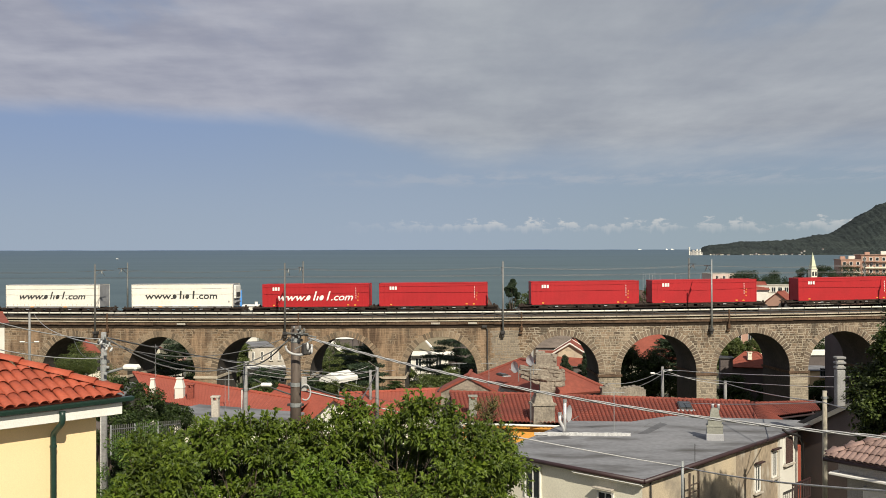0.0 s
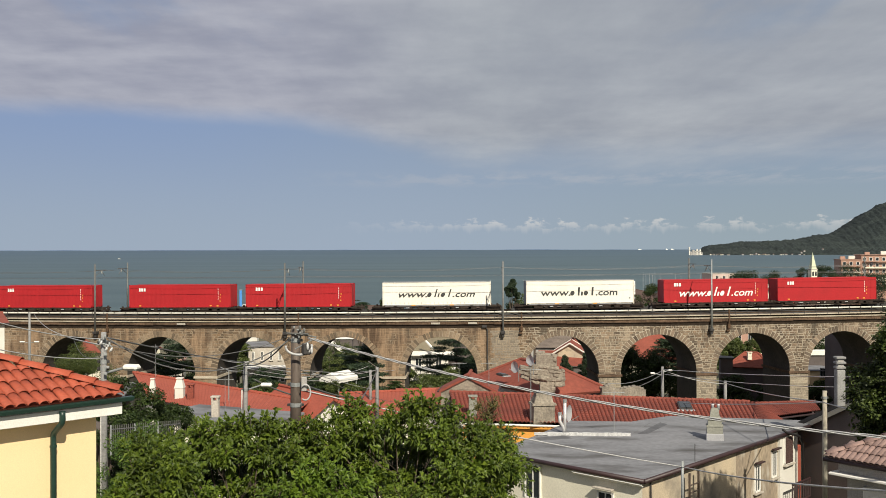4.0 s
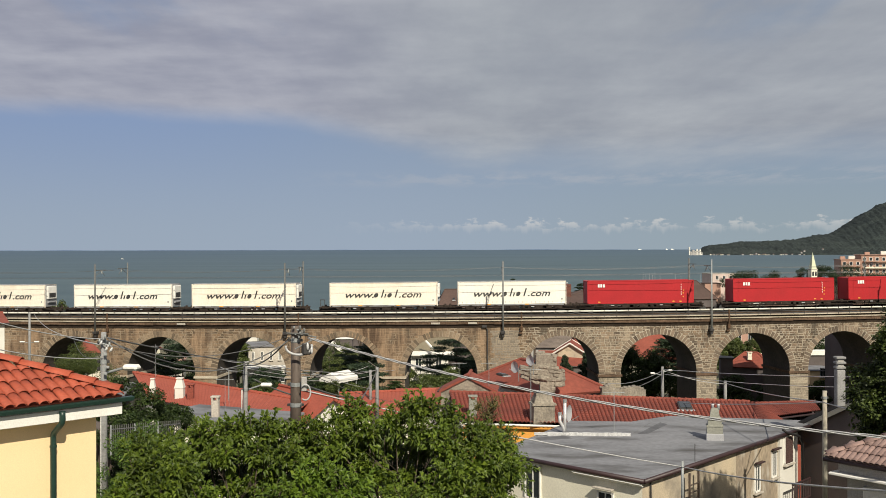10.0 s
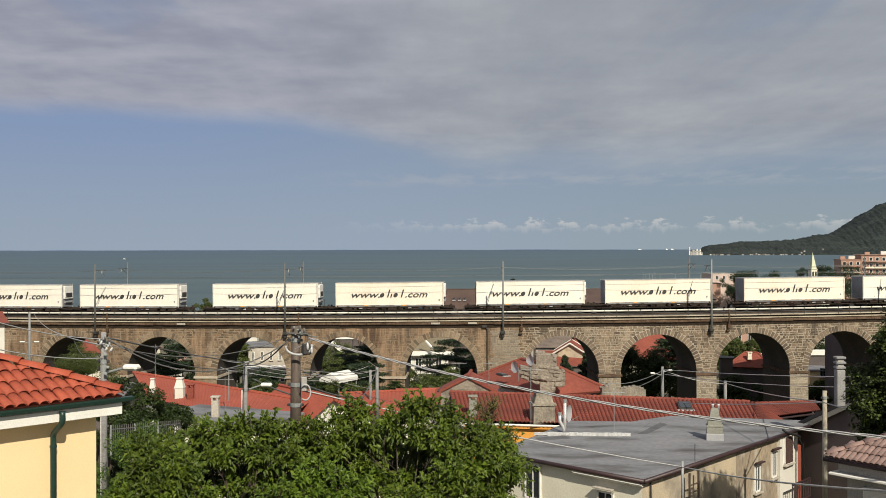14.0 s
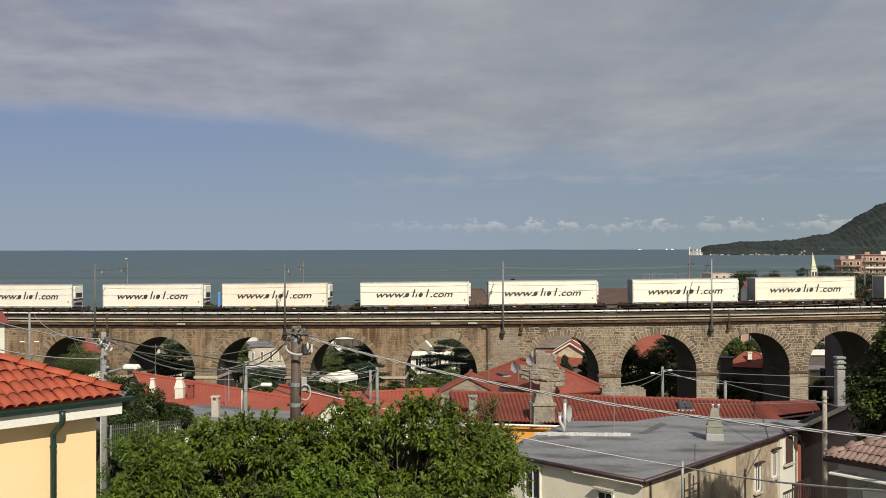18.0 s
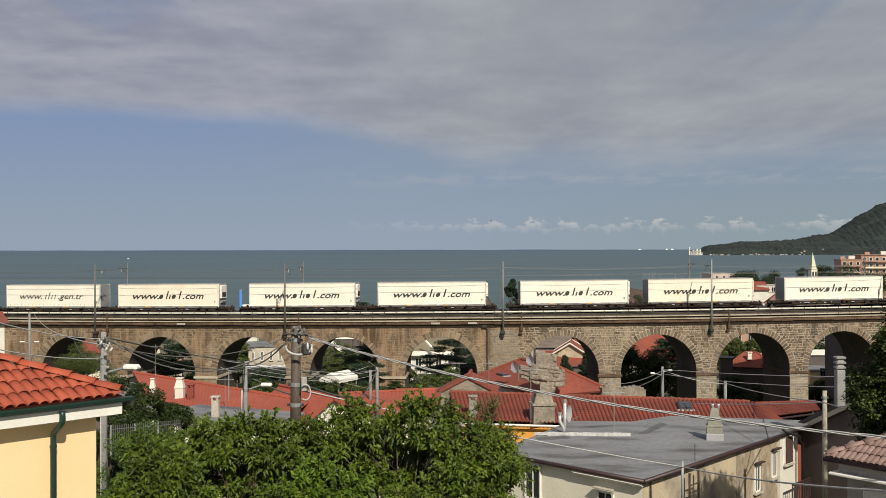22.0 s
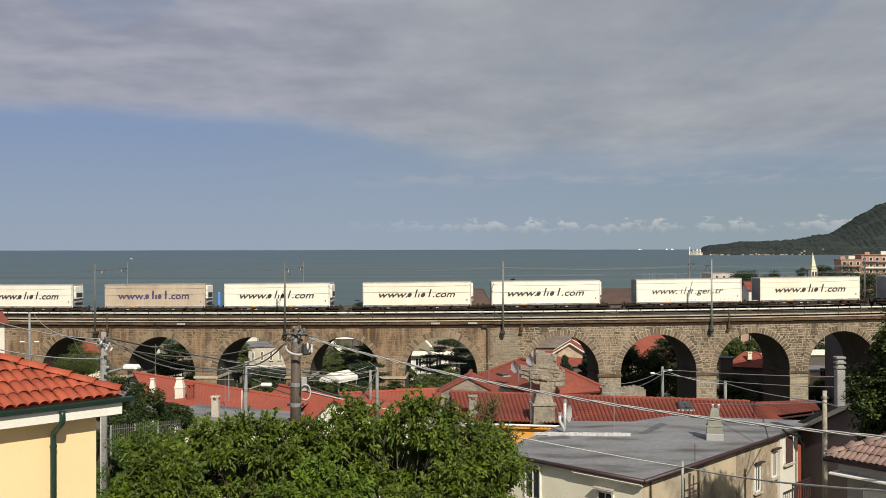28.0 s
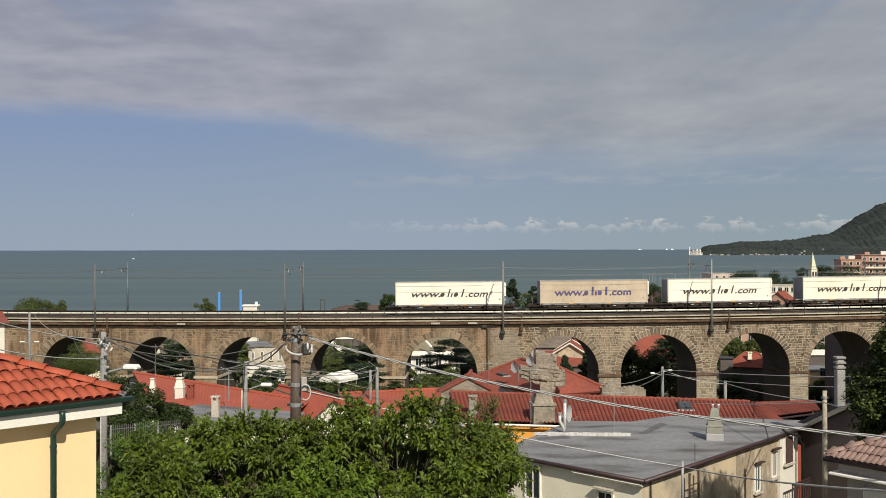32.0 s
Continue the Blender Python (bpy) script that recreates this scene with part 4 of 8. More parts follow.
    part("side_guard", Shape().box((LONG / 2, 0.05, 0.05), (LONG - 0.6, 0.06, 0.16), 0, 0.02), M["grey_end"], t)
    for x in (0.03, LONG - 0.03):
        part("end_panel", Shape().box((x, w / 2, h / 2), (0.08, w - 0.16, h - 0.2), 0, 0.02), M["grey_end"], t, "grey end panel")
    if kind in ("curtain", "short_text"):
        lash = Shape()
        for k in range(24):
            lash.box((0.6 + k * 0.54, -0.015, 0.36), (0.035, 0.02, 0.24))
        tagged(part("lashing", lash, M["pale_stone"], t), kind="stuff")
    else:
        unit = part("cooling_unit", Shape().box((LONG + 0.1, w / 2, 1.95), (0.3, 1.9, 1.7), 0, 0.06), M["white_paint"], t, "white cooling unit on the front wall")
        part("grille", Shape().box((LONG + 0.26, w / 2, 1.6), (0.03, 1.4, 0.6), 0, 0.01), M["dark_steel"], unit)
        part("fuel_tank", Shape().tube([(LONG + 0.12, 0.45, 0.7), (LONG + 0.12, 2.05, 0.7)], 0.16, 10), M["grey_end"], t)
        for k in range(7):
            part("hem_strip", Shape().box((1.2 + k * 1.9, -0.016, 0.16), (1.1, 0.02, 0.07), 0, 0.008), M["pale_stone"], t, "grubby hem strip")
    part("top_rail", Shape().box((LONG / 2, -0.012, h - 0.03), (LONG - 0.04, 0.03, 0.055), 0, 0.01), M["grey_end"], t, "dark top edge rail")
    for x in (0.09, LONG - 0.09):
        part("corner_post", Shape().box((x, -0.022, h / 2), (0.05, 0.02, h - 0.25), 0, 0.006), M["pale_stone"], t)
    part("door_latch", Shape().box((LONG - 0.55, -0.02, 0.75), (0.16, 0.03, 0.2), 0, 0.01), M["grey_end"], t)
    for x in (3.9, 8.7):
        part("marker", Shape().box((x, 0.0, 0.1), (0.5, 0.03, 0.12)), M["yellow_mark"], t, "small amber side marker")
    if kind in ("white", "curtain", "cream"):
        script(t, 1.12, 0.56, 0.3, 0.17, M["ink"], 0.012)
    elif kind == "bold":
        script(t, 1.12, 0.58, 0.08, 0.22, M["ink"], 0.012)
    elif kind == "tan":
        script(t, 1.12, 0.6, 0.05, 0.24, M["blue_ink"], 0.02)
    else:
        script(t, 1.15, 0.54, 0.3, 0.1, M["ink"], 0.0, kind=1)
    return t


def wagon_unit():
    g = thing("pocket_wagon", "dark low-slung railway pocket wagon frame", "wagon", group="train wagons")
    fr = Shape()
    rng = random.Random(6)
    for y in (0.02, 2.48):
        fr.box((6.8, y, -0.1), (16.2, 0.14, 0.15), 0, 0.03)
        for x in (1.6, 4.8, 8.0, 11.2):
            fr.box((x, y - 0.02, -0.02), (0.4, 0.2, 0.1), 0, 0.02)
        x = 1.0
        while x < 12.6:
            w = rng.uniform(0.35, 1.3)
            fr.box((x + w / 2, y + 0.05, -0.27 - rng.uniform(0, 0.06)), (w, 0.2, rng.uniform(0.14, 0.34)), 0, 0.03)
            x += w + rng.uniform(0.1, 0.6)
        for x in (-0.9, 14.5):
            fr.box((x, y, 0.0), (0.25, 0.2, 0.3), 0, 0.04)
    fr.box((6.8, 1.25, -0.5), (15.6, 2.4, 0.12))
    fr.box((6.8, 1.25, -0.15), (16.0, 0.5, 0.2))
    for x in (-1.25, 14.85):
        fr.box((x, 0.6, -0.2), (0.3, 0.3, 0.3), 0, 0.05)
        fr.box((x, 1.9, -0.2), (0.3, 0.3, 0.3), 0, 0.05)
    part("frame", fr, M["wagon"], g)
    for x in (-0.4, 14.0):
        bg = Shape()
        bg.box((x, 1.25, -0.42), (1.9, 1.9, 0.3), 0, 0.04)
        bogie = part("bogie", bg, M["wagon"], g)
        for dx in (-0.9, 0.9):
            for y in (0.5, 2.0):
                part("wheel", Shape().tube([(x + dx, y - 0.07, -0.76), (x + dx, y + 0.07, -0.76)], 0.42, 16), M["dark_steel"], bogie)
    for x in (3.2, 9.4):
        part("data_plate", Shape().box((x, -0.08, -0.22), (0.4, 0.05, 0.1), 0, 0.01), M["lead"], g, "pale marking plate")
    return g


def build_train():
    made = []
    for kind, u in LOADS:
        if kind not in TYPES:
            TYPES[kind] = load_unit(kind)
            a = TYPES[kind]
        else:
            a = copy_thing(TYPES[kind], Matrix())
        if "wagon" not in TYPES:
            TYPES["wagon"] = wagon_unit()
            b = TYPES["wagon"]
        else:
            b = copy_thing(TYPES["wagon"], Matrix())
        made.append((u, a, b))
    return made


FLOOR = 16.97
TRAIN = build_train()


def train_pose(s):
    """Pose of a load whose rear end stands at s: both ends on the curve."""
    lift = lambda q: FLOOR + 0.0025 * max(-80.0, min(80.0, q))
    a, b = Vector(on_track(s, 0, lift(s))), Vector(on_track(s + LONG, 0, lift(s + LONG)))
    d = b - a
    return Matrix.Translation(a) @ Euler((0, -math.atan2(d.z, math.hypot(d.x, d.y)), math.atan2(d.y, d.x))).to_matrix().to_4x4()


# ---- trees ----
def leaf_cloud(centres, radii, count, size, seed, up=0.4, flat=0.75, spray=False):
    """Many small folded leaves gathered on tufts."""
    rng = np.random.default_rng(seed)
    c = np.asarray(centres, float)
    r = np.asarray(radii, float)
    pick = rng.choice(len(c), count, p=(r ** 2) / (r ** 2).sum())
    if spray:
        # leaves sit along short shoots that fan out of each tuft
        k = max(6, int(count / len(c) / 14))
        way = rng.normal(size=(len(c), k, 3))
        way[..., 2] += 0.35
        way /= np.linalg.norm(way, axis=2)[..., None]
        which = rng.integers(0, k, count)
        d = way[pick, which]
        reach = 0.25 + 0.85 * rng.random(count) ** 0.6
        far = 0.75 + 0.5 * rng.random((len(c), k))
        p = c[pick] + d * (r[pick] * reach * far[pick, which])[:, None] * np.array([1, 1, flat]) + rng.normal(size=(count, 3)) * size * 0.55
    else:
        d = rng.normal(size=(count, 3))
        d /= np.linalg.norm(d, axis=1)[:, None]
        rad = r[pick] * (rng.random(count) ** 0.45) * 1.05
        p = c[pick] + d * rad[:, None] * np.array([1, 1, flat])
    nrm = d * 0.5 + rng.normal(size=(count, 3)) * 0.45 + np.array([0, 0, up])
    nrm /= np.linalg.norm(nrm, axis=1)[:, None]
    t = np.cross(nrm, rng.normal(size=(count, 3)))
    t /= np.linalg.norm(t, axis=1)[:, None]
    b = np.cross(nrm, t)
    L = size * (0.6 + 0.8 * rng.random(count))[:, None]
    W = L * 0.3
    droop = nrm * L * 0.18
    v = np.stack([p - t * L / 2, p + b * W - droop * 0.3, p + t * L / 2 - droop, p - b * W - droop * 0.3], 1)
    v[:, 1] += nrm * W * 0.35
    v[:, 3] += nrm * W * 0.35
    me_v = v.reshape(-1, 3)
    base = np.arange(count) * 4
    faces = np.stack([np.stack([base, base + 1, base + 2], 1), np.stack([base, base + 2, base + 3], 1)], 1).reshape(-1, 3)
    return me_v, faces


def leaf_part(name, v, f, material, parent):
    me = bpy.data.meshes.new(name)
    me.from_pydata(v.tolist(), [], f.tolist())
    me.materials.append(material)
    ob = new(name, me)
    ob.parent = parent
    return ob


def tree(label, base, height, spread, crown_low, leaves, size, material, seed, tufts=60, trunk=0.2, shape="round", name="tree", group="", limbs=9, spray=False):
    """A tapered trunk with limbs and a crown of tufts; base on the ground, crown from crown_low to height."""
    rng = random.Random(seed)
    t = thing(name, label, "tree" if name == "tree" else name, base, group=group)
    wood = Shape()
    lean = (rng.uniform(-0.3, 0.3), rng.uniform(-0.3, 0.3))
    pts = [(lean[0] * k * 0.25, lean[1] * k * 0.25, height * 0.8 * k / 4 - (0.3 if k == 0 else 0)) for k in range(5)]
    wood.tube(pts, [trunk, trunk * 0.8, trunk * 0.6, trunk * 0.4, trunk * 0.15], 8)
    cs, rs = [], []
    if shape == "layer":
        tufts = int(tufts * 2)
    mid, half = (height + crown_low) / 2, (height - crown_low) / 2
    for k in range(tufts):
        while True:
            x, y, z = (rng.uniform(-1, 1) for _ in range(3))
            q = x * x + y * y + z * z
            if 0.2 < q < 1:
                break
        wd = spread
        if shape == "cone":
            wd = spread * max(0.08, 0.5 * (1 - z))
        elif shape == "layer":
            z = round(z * 4) / 4 + rng.uniform(-0.03, 0.03)
            wd = spread * (1.05 - 0.35 * z) * (0.6 + 0.4 * rng.random())
        wob = 0.85 + 0.35 * rng.random()
        cs.append((x * wd * wob, y * wd * wob, mid + z * half * wob * 0.95))
        rs.append((0.22 + 0.2 * rng.random()) * min(spread, half) * (0.6 if shape == "cone" else 1))
    for k in range(limbs):
        c = cs[k % len(cs)]
        z0 = crown_low * 0.6 + rng.random() * (c[2] - crown_low * 0.6) * 0.6
        wood.tube([(0, 0, max(0.1, z0)), (c[0] * 0.5, c[1] * 0.5, (z0 + c[2]) / 2 + 0.1), c], [trunk * 0.4, trunk * 0.22, trunk * 0.06], 6)
    part("trunk", wood, M["bark"], t, smooth=True)
    far = size > 0.2
    v, f = leaf_cloud(cs, rs, int(leaves * 2.2) if far else leaves, size * 0.6 if far else size, seed, up=0.9 if shape == "layer" else 0.75 if spray else 0.4, flat=0.2 if shape == "layer" else 0.8, spray=spray)
    leaf_part("crown", v, f, material, t)
    return t


def fruit_tree(label, at, lobes, size, material, seed, dense=1.0, sprigs=(), trunk=0.13, name="tree", bare=(), slim=0.19, inner=1.0):
    """A garden tree of leafy clumps. Narrow drooping leaves stand along shoots; bare: twig ends that show in the hollows."""
    rng = np.random.default_rng(seed)
    t = thing(name, label, name, at)
    o = Vector(at)
    wood = Shape()
    fork = Vector((0, 0, max(1.2, (min(q[0][2] for q in lobes) - o.z) * 0.6)))
    wood.tube([(0, 0, -0.3), (0.05, 0, fork.z * 0.5), fork], [trunk, trunk * 0.85, trunk * 0.7], 8)
    st, wy, ln = [], [], []
    for cpx, r in lobes:
        c = Vector(cpx) - o
        bend = (fork + c) / 2 + Vector((rng.normal() * 0.15, rng.normal() * 0.15, 0.1))
        wood.tube([fork, fork.lerp(bend, 0.5) + Vector(rng.normal(size=3)) * 0.1, bend, c], [trunk * 0.2, trunk * 0.16, trunk * 0.12, trunk * 0.07], 6)
        for k in range(int(130 * r * r * dense)):
            d = Vector(rng.normal(size=3))
            d.z = d.z * 0.9 + 0.15
            d.normalize()
            s = c + d * r * (0.15 + 0.45 * rng.random())
            w = (d * 0.9 + Vector((0, -0.12, 0.5)) + Vector(rng.normal(size=3)) * 0.3).normalized()
            le = r * (0.3 + 0.6 * rng.random() ** 1.5)
            if k % 5 == 0:
                wood.tube([c, s, s + w * le * 0.9], [trunk * 0.09, 0.008, 0.004], 4)
            st.append(s), wy.append(w), ln.append(le)
    for cpx, hgt in sprigs:
        top = Vector(cpx) - o
        for k in range(7):
            w = Vector((rng.normal() * 0.3, rng.normal() * 0.3, 1)).normalized()
            le = hgt * (1.0 if k == 0 else 0.4 + 0.45 * rng.random())
            s = top - Vector((0, 0, hgt)) + Vector((rng.normal() * 0.1, rng.normal() * 0.1, 0))
            if k < 4:
                wood.tube([s - Vector((0, 0, 0.3)), s, s + w * le], [0.009, 0.007, 0.003], 4)
            st.append(s), wy.append(w), ln.append(le)
    for a, b in bare:
        p, q = Vector(a) - o, Vector(b) - o
        for k in range(2):
            end = q + Vector(rng.normal(size=3)) * 0.16
            mid = p.lerp(end, 0.5) + Vector(rng.normal(size=3)) * 0.06
            wood.tube([p, mid, end], [0.008, 0.006, 0.002], 5)
            for _ in range(2):
                wood.tube([mid, mid + (end - mid) * 0.5 + Vector(rng.normal(size=3)) * 0.14], [0.008, 0.003], 4)
    part("trunk", wood, M["bark"], t, smooth=True)
    # leaves in pairs along each shoot, a tuft at its tip
    nl = [max(5, int(q / 0.03)) for q in ln]
    idx = np.repeat(np.arange(len(st)), nl)
    m = len(idx)
    S, W, Ln = np.array([tuple(q) for q in st]), np.array([tuple(q) for q in wy]), np.array(ln)
    u = 0.12 + 0.9 * rng.random(m) ** 0.75
    rnd = rng.normal(size=(m, 3))
    w = W[idx]
    side = rnd - w * (rnd * w).sum(1)[:, None]
    side /= np.linalg.norm(side, axis=1)[:, None]
    p = S[idx] + w * (Ln[idx] * u)[:, None] + side * 0.01
    a = side * (1.05 - 0.6 * u[:, None]) + w * (0.35 + 0.5 * u[:, None]) + rng.normal(size=(m, 3)) * 0.18
    a /= np.linalg.norm(a, axis=1)[:, None]
    up = np.array([0.2, -0.45, 0.9]) + rng.normal(size=(m, 3)) * 0.28
    n = up - a * (up * a).sum(1)[:, None]
    n /= np.linalg.norm(n, axis=1)[:, None]
    b = np.cross(n, a)
    L = (size * (0.55 + 0.65 * rng.random(m)))[:, None]
    hw = L * slim
    droop = L * (0.1 + 0.3 * rng.random(m))[:, None]
    mid = p + a * L * 0.5 + n * L * 0.06
    down = np.array([0, 0, -1.0])
    v = np.stack([p, mid + b * hw + n * hw * 0.45, mid, mid - b * hw + n * hw * 0.45, p + a * L * 0.95 + down * droop], 1).reshape(-1, 3)
    k = np.arange(m)[:, None] * 5
    f = np.concatenate([k + np.array(q) for q in ((0, 2, 1), (0, 3, 2), (1, 2, 4), (2, 3, 4))], 1).reshape(-1, 3)
    # the dim inside of each clump
    cv, cf = leaf_cloud([tuple(Vector(q) - o) for q, _ in lobes], [r * 0.5 for _, r in lobes], max(4, int(500 * inner * dense * sum(r * r for _, r in lobes))), size, seed + 1, up=0.5)
    f = np.concatenate([f, cf + len(v)])
    v = np.concatenate([v, cv])
    leaf_part("crown", v, f, M[material], t)
    return t


# ---- roofs and houses ----
def wave_roof(eave_a, eave_b, top_a, top_b, pitch=0.22, row=0.34, depth=0.05, lap=0.025):
    """Rolled tiles between an eave and an upper edge, as one sheet with stepped rows."""
    A, B, C, D = (Vector(p) for p in (eave_a, eave_b, top_a, top_b))
    nrm = (B - A).cross(C - A).normalized()
    if nrm.z < 0:
        nrm = -nrm
    cols = max(2, int((B - A).length / pitch))
    rows = max(2, int(((C + D) / 2 - (A + B) / 2).length / row))
    seg = 5
    sh = Shape()
    n = cols * seg + 1
    vs, lines = [], 0
    for j in range(rows):
        for t, up in ((j / rows, lap), ((j + 1) / rows, 0.0)):
            for i in range(n):
                u = i / (n - 1)
                prof = depth * (abs(math.sin(math.pi * i / seg)) ** 0.7)
                vs.append(A.lerp(B, u).lerp(C.lerp(D, u), t) + nrm * (prof + up))
            lines += 1
    fs = [(k * n + i, k * n + i + 1, (k + 1) * n + i + 1, (k + 1) * n + i) for k in range(lines - 1) for i in range(n - 1)]
    return sh.add(vs, fs)


def walls(outline, z0, z1, thick=0.3):
    """Wall faces round a plan outline, as closed boxes side by side."""
    out = []
    n = len(outline)
    for i in range(n):
        a, b = Vector((*outline[i], 0)), Vector((*outline[(i + 1) % n], 0))
        d = (b - a).normalized()
        nn = Vector((-d.y, d.x, 0)) * thick
        vs = []
        for p in (a, b, b + nn - d * thick, a + nn + d * thick):
            vs += [(p.x, p.y, z0), (p.x, p.y, z1)]
        out.append(Shape().add(vs, [(0, 2, 3, 1), (2, 4, 5, 3), (4, 6, 7, 5), (6, 0, 1, 7), (1, 3, 5, 7), (0, 6, 4, 2)]))
    return out


def window_on(parent, origin, along, z, w, h, frame_mat, shutters=None, lintel=None, bars=1, closed=False):
    """A window set on a wall: origin and along give the wall's line; normal points to the right of along."""
    d = Vector((*along, 0)).normalized()
    ang = math.degrees(math.atan2(d.y, d.x))
    m = pose(origin[0], origin[1], z, 0, 0, ang)

    pane = part("window", Shape().box((0, -0.005, h / 2), (w, 0.03, h)), M["glass"], parent)
    pane.matrix_basis = m
    fr = Shape()
    t = 0.07
    for x in (-w / 2, w / 2):
        fr.box((x, -0.03, h / 2), (t, 0.09, h + t))
    for q in (0, h):
        fr.box((0, -0.03, q), (w + t, 0.09, t))
    for k in range(1, bars + 1):
        fr.box((-w / 2 + w * k / (bars + 1), -0.025, h / 2), (0.05, 0.05, h))
    part("window_frame", fr, frame_mat, pane)
    part("sill", Shape().box((0, -0.08, -0.08), (w + 0.3, 0.2, 0.07), 0, 0.01), M["pale_stone"], pane)
    if lintel:
        part("hood", Shape().box((0, -0.18, h + 0.16), (w + 0.22, 0.2, 0.07), 0, 0.02), lintel, pane)
    if shutters:
        at = (-w * 0.78, w * 0.78) if not closed else (-w * 0.26, w * 0.26)
        for x in at:
            leaf = part("shutter", Shape().box((x, -0.07, h / 2), (w * 0.5, 0.05, h), 0, 0.008), shutters, parent)
            leaf.matrix_basis = m
            for k in range(10):
                part("slat", Shape().box((x, -0.1, h * (k + 0.7) / 11), (w * 0.42, 0.03, h * 0.05), 0, 0.006), shutters, leaf)


def gable_house(label, centre, size, rz, z0, eave, ridge, wall_mat, roof_mat, over=0.35, windows=(), name="house", tiles=False, group="", verge=None):
    """A house with a pitched roof; windows: rows of (side, x along, z, w, h)."""
    h = thing(name, label, "house", (centre[0], centre[1], z0), rz, group=group)
    a, b = size[0] / 2, size[1] / 2
    for sh in walls([(-a, -b), (a, -b), (a, b), (-a, b)], -1.5, eave - z0):
        part("wall", sh, wall_mat, h)
    e, r = eave - z0, ridge - z0
    slope = (r - e) / b
    eo = e - over * slope
    for sg in (-1, 1):
        q = [(-a - over, sg * (b + over), eo), (a + over, sg * (b + over), eo), (a + over, 0, r), (-a - over, 0, r)]
        if tiles:
            sh = wave_roof(q[0], q[1], q[3], q[2])
        else:
            sh = Shape().plate(q, 0.15)
        part("roof", sh, roof_mat, h)
        part("gutter", Shape().tube([(-a - over, sg * (b + over + 0.05), eo - 0.06), (a + over, sg * (b + over + 0.05), eo - 0.06)], 0.06, 8), M["brown_metal"], h)
    for x in (-a, a):
        t = 0.15 if x < 0 else -0.15
        g = Shape().add([(x, -b, e - 0.02), (x, b, e - 0.02), (x, 0, r - 0.1), (x + t, -b, e - 0.02), (x + t, b, e - 0.02), (x + t, 0, r - 0.1)],
                        [(0, 1, 2), (5, 4, 3), (0, 3, 4, 1), (1, 4, 5, 2), (2, 5, 3, 0)])
        part("gable", g, wall_mat, h)
    if verge:
        for x in (-a - over, a + over):
            for sg in (-1, 1):
                part("verge_board", Shape().tube([(x, sg * (b + over), eo - 0.05), (x, 0, r - 0.05)], 0.16, 6), verge, h)
    part("ridge_cap", Shape().tube([(-a - over, 0, r + 0.03), (a + over, 0, r + 0.03)], 0.11, 8), roof_mat, h)
    sides = {"s": ((0, -b), (1, 0)), "n": ((0, b), (-1, 0)), "e": ((a, 0), (0, 1)), "w": ((-a, 0), (0, -1))}
    for sd, x, z, w, hh in windows:
        o, d = sides[sd]
        window_on(h, (o[0] + d[0] * x, o[1] + d[1] * x), d, z - z0, w, hh, M["white_paint"])
    return h


def flat_house(label, centre, size, rz, z0, top, wall_mat, roof_mat, windows=(), name="house", group=""):
    h = thing(name, label, "house", (centre[0], centre[1], z0), rz, group=group)
    a, b = size[0] / 2, size[1] / 2
    for sh in walls([(-a, -b), (a, -b), (a, b), (-a, b)], -1.5, top - z0):
        part("wall", sh, wall_mat, h)
    part("roof", Shape().box((0, 0, top - z0 + 0.06), (size[0] + 0.4, size[1] + 0.4, 0.16), 0, 0.03), roof_mat, h)
    sides = {"s": ((0, -b), (1, 0)), "n": ((0, b), (-1, 0)), "e": ((a, 0), (0, 1)), "w": ((-a, 0), (0, -1))}
    for sd, x, z, w, hh in windows:
        o, d = sides[sd]
        window_on(h, (o[0] + d[0] * x, o[1] + d[1] * x), d, z - z0, w, hh, M["white_paint"])
    return h


def tile_mesh(name, material, length=0.42, r=0.097, high=0.58):
    """One barrel tile: a tapered half pipe with thickness, along +y up the slope."""
    sh = Shape()
    n = 8
    vs = []
    for y, k in ((0.0, 1.0), (length, 0.82)):
        for rr in (r * k, (r - 0.014) * k):
            for i in range(n + 1):
                a = math.pi * i / n
                vs.append((math.cos(a) * rr, y, math.sin(a) * rr * high))
    m = n + 1
    fs = []
    for i in range(n):
        fs += [(i, i + 1, 2 * m + i + 1, 2 * m + i), (m + i, 3 * m + i, 3 * m + i + 1, m + i + 1), (i, m + i, m + i + 1, i + 1), (2 * m + i, 2 * m + i + 1, 3 * m + i + 1, 3 * m + i)]
    sh.add(vs, fs)
    return sh.mesh(name, material, smooth=True)


